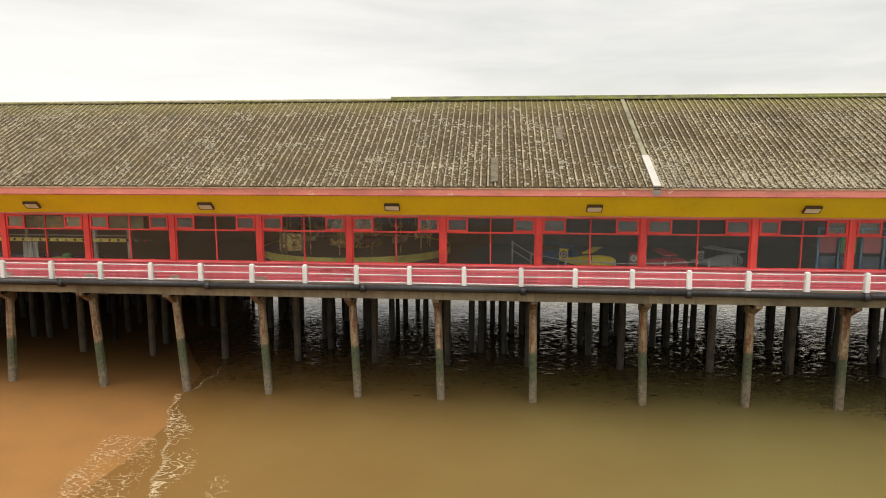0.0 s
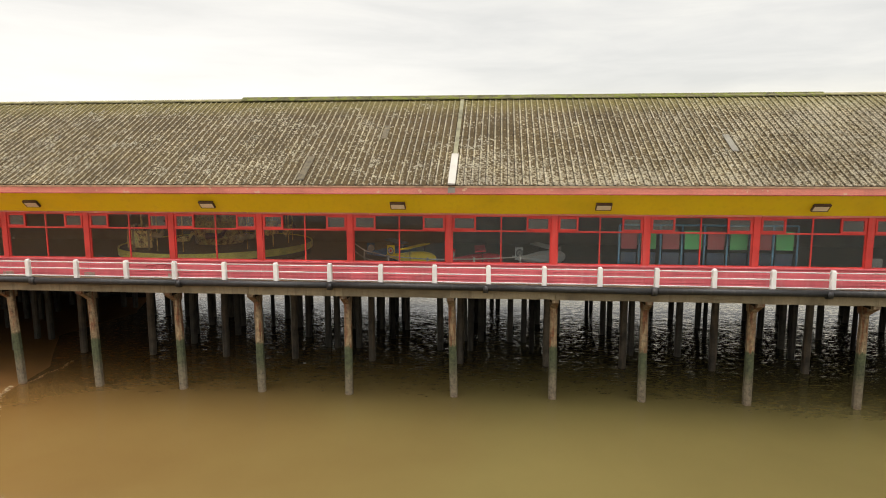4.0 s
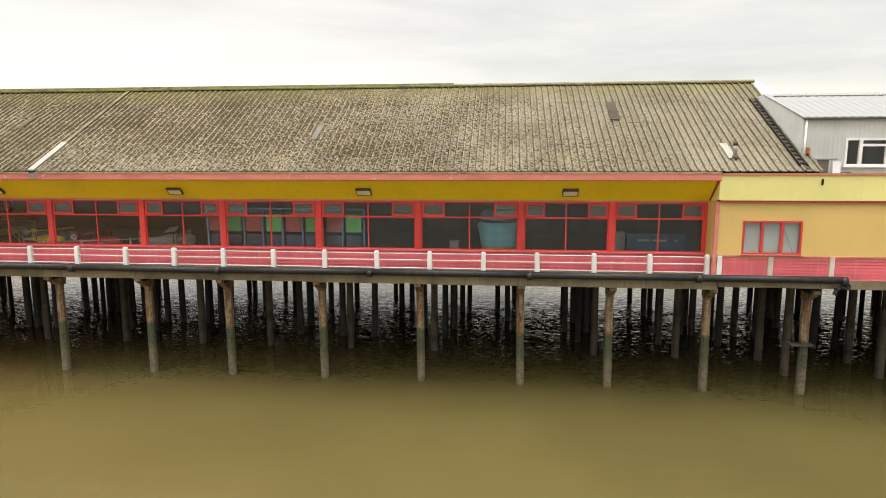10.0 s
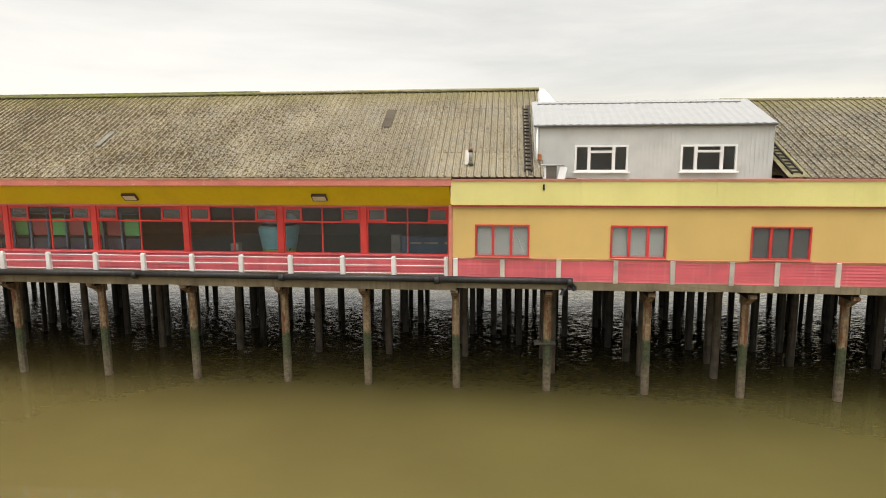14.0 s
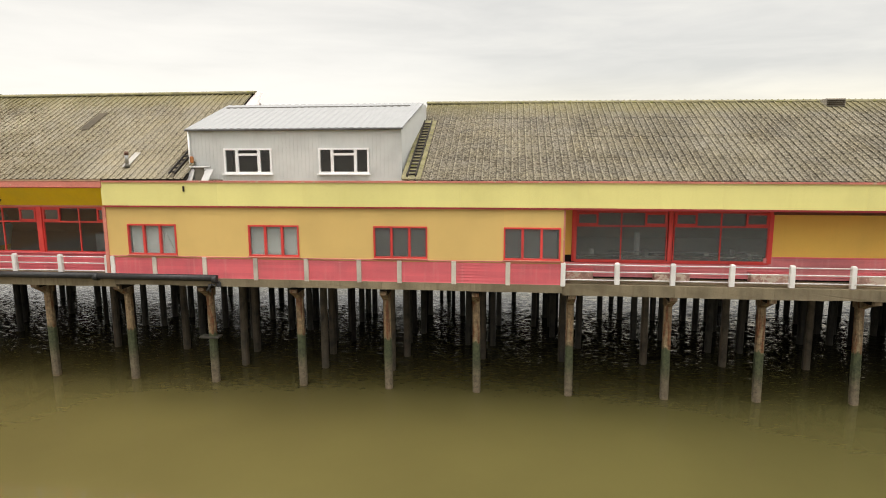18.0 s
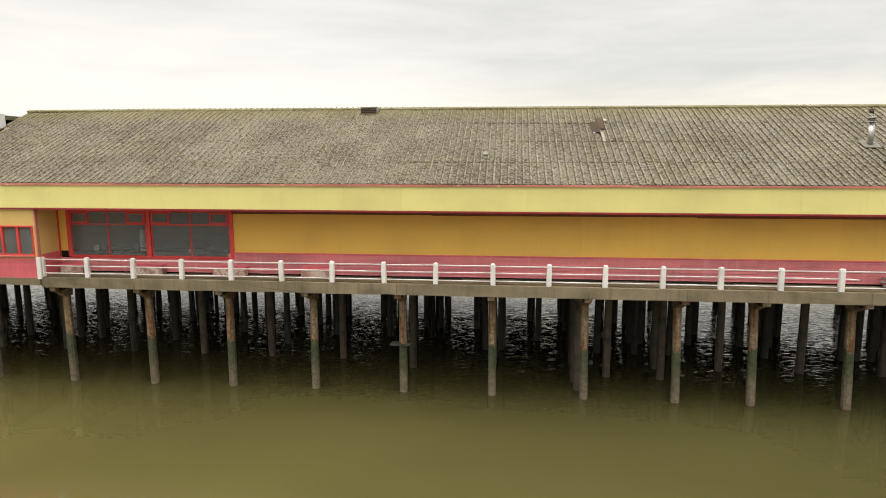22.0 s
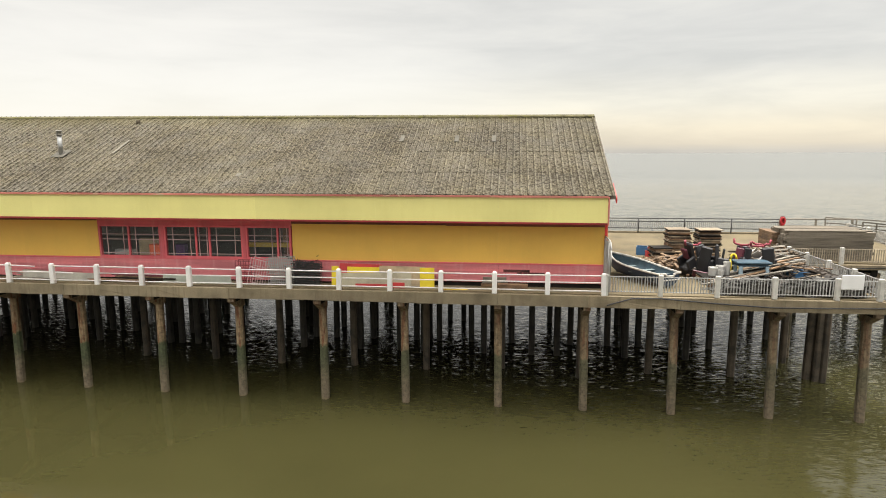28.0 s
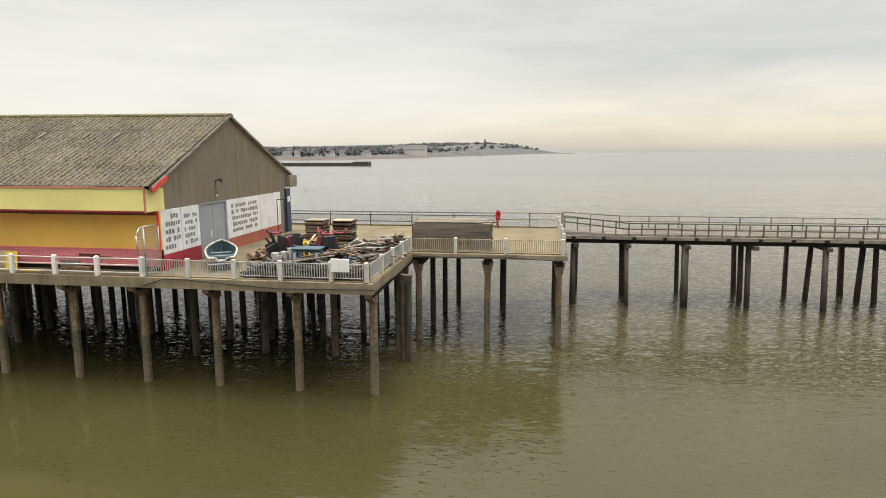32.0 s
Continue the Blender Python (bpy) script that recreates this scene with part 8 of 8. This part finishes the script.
for x0, x1 in ((41.3, 43.65), (47.45, 49.8)):
    t = thing("window_blind", "pale closed blind behind the window", "blind", "blinds")
    part("cloth", one(x0, x1, WALL_B + 0.2, WALL_B + 0.21, 6.9, 8.32), BLIND, t)
    part("headrail", one(x0, x1, WALL_B + 0.17, WALL_B + 0.195, 8.24, 8.32), WHITEP, t)
t = thing("step_ladder", "pale step ladder leaning inside the window", "ladder")
for a, b in (((43.05, 27.95, 8.0), (43.5, 27.95, 6.95)), ((43.0, 27.95, 8.0), (42.8, 27.95, 6.95))):
    part("stile", tube(bmesh.new(), a, b, 0.03, 6), WHITEP, t)
t = thing("inner_railing", "black tube railing close behind the tall windows", "railing")
part("rail", tube(bmesh.new(), (64.6, 29.72, 7.02), (71.4, 29.72, 7.02), 0.035, 6), PIPE, t)
for x in (66.35, 70.3):
    part("post", one(x - 0.13, x + 0.13, 29.66, 29.8, DECK + 0.02, 7.2, 0.02), PIPE, t)
for x, z in ((63.85, 7.12), (69.2, 6.98), (71.15, 6.95), (66.9, 6.9)):
    solid("white_pot", one(x - 0.1, x + 0.1, 29.85, 30.05, DECK + 0.02, z, 0.03), WHITEP, "white pot on a stand behind the tall windows", "pot", "pots behind glass")
t = thing("pale_sack", "pale goods standing behind the tall windows", "goods", "", "", (66.1, 30.6, DECK))
part("body", one(-0.12, 0.12, -0.12, 0.12, 0, 2.1, 0.05), BLIND, t)
for x0, x1, y, z1, mt, lab in ((108.3, 109.75, 29.88, 7.8, PALEWOOD, "plain cardboard sheet behind the barred window"), (109.1, 109.8, 29.52, 7.55, surface("orange_red_box", (0.75, 0.13, 0.05), 0.5, var=0.05), "orange-red box behind the barred window"),
                               (106.9, 107.9, 29.9, 7.2, WHITEP, "white bundle behind the barred window"), (110.3, 110.8, 29.9, 7.5, surface("purple_cloth", (0.12, 0.05, 0.2), 0.7, var=0.1), "purple bundle behind the barred window")):
    solid("stored_box", one(x0, x1, y, y + 0.35, DECK + 0.03, z1, 0.02), mt, lab, "stored goods", "stored goods")
solid("stored_beam", one(114.3, 116.9, 29.75, 29.9, 7.45, 7.68, 0.02), surface("mustard_paint", (0.55, 0.38, 0.06), 0.5, var=0.08), "mustard-yellow beam behind the barred window", "beam", "stored goods")
solid("stored_sheet", one(116.1, 116.75, 29.95, 30.0, DECK + 0.03, 8.7, 0.01), BROWNWOOD, "brown panel standing behind the barred window", "panel", "stored goods")

t = thing("ride_booth", "brown panelled booth on the carousel", "booth", "", "", (-11.4, 32.9, DECK + 0.82))
part("panel", one(-0.75, 0.75, -0.05, 0.05, 0.15, 1.15, 0.02), GOLD, t)
for sx in (-0.6, -0.35, 0.6):
    part("post", one(sx - 0.06, sx + 0.06, -0.09, 0.09, 0, 1.5, 0.01), PALEWOOD, t)

# ---- swash on the sand ----
bm = bmesh.new()
rr = random.Random(77)


def along(line, u):
    u *= len(line) - 1.0001
    a, b, g = line[int(u)], line[int(u) + 1], u - int(u)
    return a[0] + (b[0] - a[0]) * g, a[1] + (b[1] - a[1]) * g


def fleck(x, y, r0, stretch):
    """A flat fleck of foam on the water or the wet sand."""
    z = max(0.03, (-16.3 - 0.25 * (y - 28) + 1.2 * math.sin(y * 0.31) - x) * 0.024 + 0.05 * noise.noise(Vector((x * 0.2, y * 0.2, 0))) + 0.02)
    q = [bm.verts.new((x + r0 * stretch * rr.uniform(0.6, 1.2) * math.cos(n * 1.2566), y + r0 * rr.uniform(0.6, 1.3) * math.sin(n * 1.2566), z)) for n in range(5)]
    top = bm.verts.new((x, y, z + 0.008))
    for n in range(5):
        bm.faces.new((q[n], q[(n + 1) % 5], top))


def foam_line(line, k, across, r_most):
    for i in range(k):
        x, y = along(line, rr.random())
        fleck(x + rr.gauss(0, across) + 0.12 * math.sin(y * 3.1), y + rr.gauss(0, across), rr.uniform(0.3, 1.0) * r_most, 1.4)


def foam_lace(left, right, k, r_most, thin):
    """A net of foam between two lines, gathered along the ridges of a noise."""
    for i in range(k):
        u = rr.random()
        a, b = along(left, u), along(right, u)
        v = rr.random() ** thin
        x, y = a[0] + (b[0] - a[0]) * v + rr.gauss(0, 0.05), a[1] + (b[1] - a[1]) * v
        if abs(noise.noise(Vector((x * 2.6, y * 4.6, 2)))) > 0.05 + 0.05 * (1 - v) or noise.noise(Vector((x * 0.6, y * 0.6, 8))) + rr.uniform(-0.2, 0.2) < -0.12:
            continue
        fleck(x, y, rr.uniform(0.35, 1.0) * r_most, 2.2)


EDGE = [(-11.2, 15.4), (-11.85, 18.37), (-12.3, 19.84), (-12.82, 21.2), (-13.55, 22.74), (-14.48, 24.48), (-15.28, 26.08), (-15.93, 27.9)]
BACK = [(-10.0, 15.4), (-10.79, 18.47), (-11.25, 20.2), (-11.58, 21.32), (-12.63, 23.52), (-13.54, 24.57), (-14.9, 26.1), (-15.8, 27.9)]
LOW = [(-14.0, 15.6), (-14.8, 18.11), (-15.3, 18.8), (-15.57, 19.82), (-15.9, 21.54), (-16.39, 23.01)]
LOWBACK = [(-12.4, 15.6), (-12.6, 18.3), (-12.72, 19.2), (-12.9, 20.2), (-13.4, 21.6), (-14.2, 23.0)]
foam_line(EDGE, 700, 0.03, 0.014)
foam_line(EDGE[:5], 500, 0.05, 0.015)
foam_lace(EDGE, BACK, 30000, 0.012, 1.15)
foam_line(LOW[:5], 260, 0.05, 0.011)
foam_lace(LOW, LOWBACK, 24000, 0.011, 1.1)
foam_line([(-15.5, 28.44), (-15.37, 30.09), (-15.49, 32.21)], 260, 0.05, 0.02)
foam_lace([(-9.7, 18.2), (-10.4, 20.0)], [(-8.9, 18.4), (-9.6, 20.4)], 700, 0.016, 1.0)
solid("foam", bm, surface("sea_foam", (0.33, 0.25, 0.15), 0.8, var=0.1), "thin broken lace of foam on the swash", "foam", kind="stuff")

# ---- far shore ----
# distance haze is mixed into the colours of the woods and land
HAZEGREEN = surface("far_woods", (0.1, 0.106, 0.11), 0.9, var=0.25, scale=0.03, fine=0.3, bump=0)
HAZELAND = surface("far_fields", (0.1, 0.104, 0.107), 0.9, var=0.2, scale=0.01, fine=0.1, bump=0)
FARSAND = surface("far_beach", (0.115, 0.088, 0.068), 0.9, var=0.12, scale=0.01, fine=0.1, bump=0)
FARWALL = surface("far_stucco", (0.5, 0.49, 0.475), 0.8, var=0.15, scale=0.02, fine=0.3, bump=0)
FARROOF = surface("far_tiles", (0.10, 0.075, 0.07), 0.8, var=0.2, scale=0.02, fine=0.3, bump=0)
SHORE = [(-900, 600, 9), (-420, 800, 10), (-254, 885, 11), (-125, 990, 12), (-95, 1260, 14), (-60, 1520, 18), (-20, 1800, 24), (20, 2150, 36), (90, 2500, 44), (165, 2800, 41), (262, 3050, 28), (325, 3180, 9), (345, 3260, 2)]


def shore_at(f):
    i = min(int(f), len(SHORE) - 2)
    g = f - i
    a, b = SHORE[i], SHORE[i + 1]
    return tuple(a[k] + (b[k] - a[k]) * g for k in range(3))


bm = bmesh.new()
bs = bmesh.new()
N = (len(SHORE) - 1) * 6
prev = prevs = None
for i in range(N + 1):
    x, y, h = shore_at(i / 6)
    n1 = 8 * noise.noise(Vector((x * 0.01, y * 0.01, 0)))
    row = [bm.verts.new(p) for p in ((x - 28 + n1, y + 10, 2.0), (x - 60 + n1, y + 30, h * 0.45), (x - 140, y + 60, h + n1 * 0.3), (x - 420, y + 120, h + 2), (x - 900, y + 200, h - 3))]
    rows_ = [bs.verts.new(p) for p in ((x + 26 + n1, y - 14, -0.3), (x - 34 + n1, y + 14, 2.6))]
    if prev:
        for a, b in zip(range(4), range(1, 5)):
            bm.faces.new((prev[a], row[a], row[b], prev[b])).smooth = True
        bs.faces.new((prevs[0], rows_[0], rows_[1], prevs[1]))
    prev, prevs = row, rows_
solid("far_shore", bm, HAZELAND, "low hazy headland across the bay", "headland", kind="structure")
solid("far_sand", bs, FARSAND, "pale strip of beach below the headland", "beach", kind="structure")
solid("groyne", box(box(bmesh.new(), -330, 6, 505, 511, -0.5, 2.7), -6, 8, 503, 513, -0.5, 3.7), TIMBERLEG, "long dark groyne running out from the far beach", "groyne")
rr = random.Random(12)
bm = bmesh.new()
for i in range(1300):
    f = rr.uniform(1.5, 5.2) if i < 800 else rr.uniform(5.0, 9.8)
    x, y, h = shore_at(f)
    d = rr.uniform(60, 380)
    cx, cy, cz = x - d, y + d * 0.3, h * (0.6 if d < 130 else 0.95)
    r0 = rr.uniform(4, 9)
    hh = rr.uniform(4, 10)
    for k in range(8):
        px, py, pz = cx + rr.uniform(-r0, r0), cy + rr.uniform(-3, 3), cz + hh * rr.uniform(0.1, 1)
        s = rr.uniform(1.6, 3.6)
        vs = [bm.verts.new((px + s * a * rr.uniform(0.6, 1.0), py + s * b, pz + s * c * rr.uniform(1.0, 1.7))) for a, b, c in ((1, 0, 0), (-1, 0, 0), (0, 1, 0), (0, -1, 0), (0, 0, 1), (0, 0, -1))]
        for q in ((0, 2, 4), (2, 1, 4), (1, 3, 4), (3, 0, 4), (2, 0, 5), (1, 2, 5), (3, 1, 5), (0, 3, 5)):
            bm.faces.new([vs[j] for j in q])
    tube(bm, (cx, cy, cz - 2), (cx, cy, cz + hh * 0.7), 0.5, 5, 0.2, caps=False)
solid("far_woods", bm, HAZEGREEN, "bare hazy woods along the headland", "woods", kind="stuff")
for i in range(64):
    f = rr.uniform(0.9, 3.2) if i < 36 else rr.uniform(3.2, 7.5)
    x, y, h = shore_at(f)
    d = rr.uniform(50, 170)
    w, dp, hh = rr.uniform(9, 18), 9, rr.uniform(5, 8)
    t = thing("far_house", "small pale house on the far shore", "house", "far houses", "", (x - d, y + d * 0.2, h * (0.4 if d < 90 else 0.75)))
    part("wall", one(-w / 2, w / 2, -dp / 2, dp / 2, -3, hh), FARWALL, t)
    bm = bmesh.new()
    prism(bm, [(-dp / 2 - 0.4, hh), (0, hh + 3.6), (dp / 2 + 0.4, hh)], -w / 2 - 0.4, w / 2 + 0.4)
    part("roof", bm, FARROOF, t)
    for k in range(3):
        part("window", one(-w / 2 + 1.2 + k * (w - 3.6) / 2, -w / 2 + 2.6 + k * (w - 3.6) / 2, -dp / 2 - 0.06, -dp / 2 - 0.01, hh - 3, hh - 1.4), NAVY, t)
t = thing("leisure_hall", "long pale flat-roofed hall on the far shore", "hall building", "", "", (-133, 1350, 9))
part("wall", one(-36, 36, -10, 10, -8, 15), FARWALL, t)
part("roof", one(-37, 37, -11, 11, 15, 17), surface("far_pale_roof", (0.62, 0.61, 0.58), 0.7, var=0.05, bump=0), t)
for k in range(10):
    part("window", one(-33 + k * 6.8, -28.5 + k * 6.8, -10.1, -10.01, 6, 8.5), FARROOF, t)
t = thing("lookout_tower", "slim tall lookout tower on the headland", "tower", "", "", (-45, 2290, 30))
bm = bmesh.new()
tube(bm, (0, 0, -3), (0, 0, 27), 4.2, 8, 3.4)
part("shaft", bm, HAZEGREEN, t)
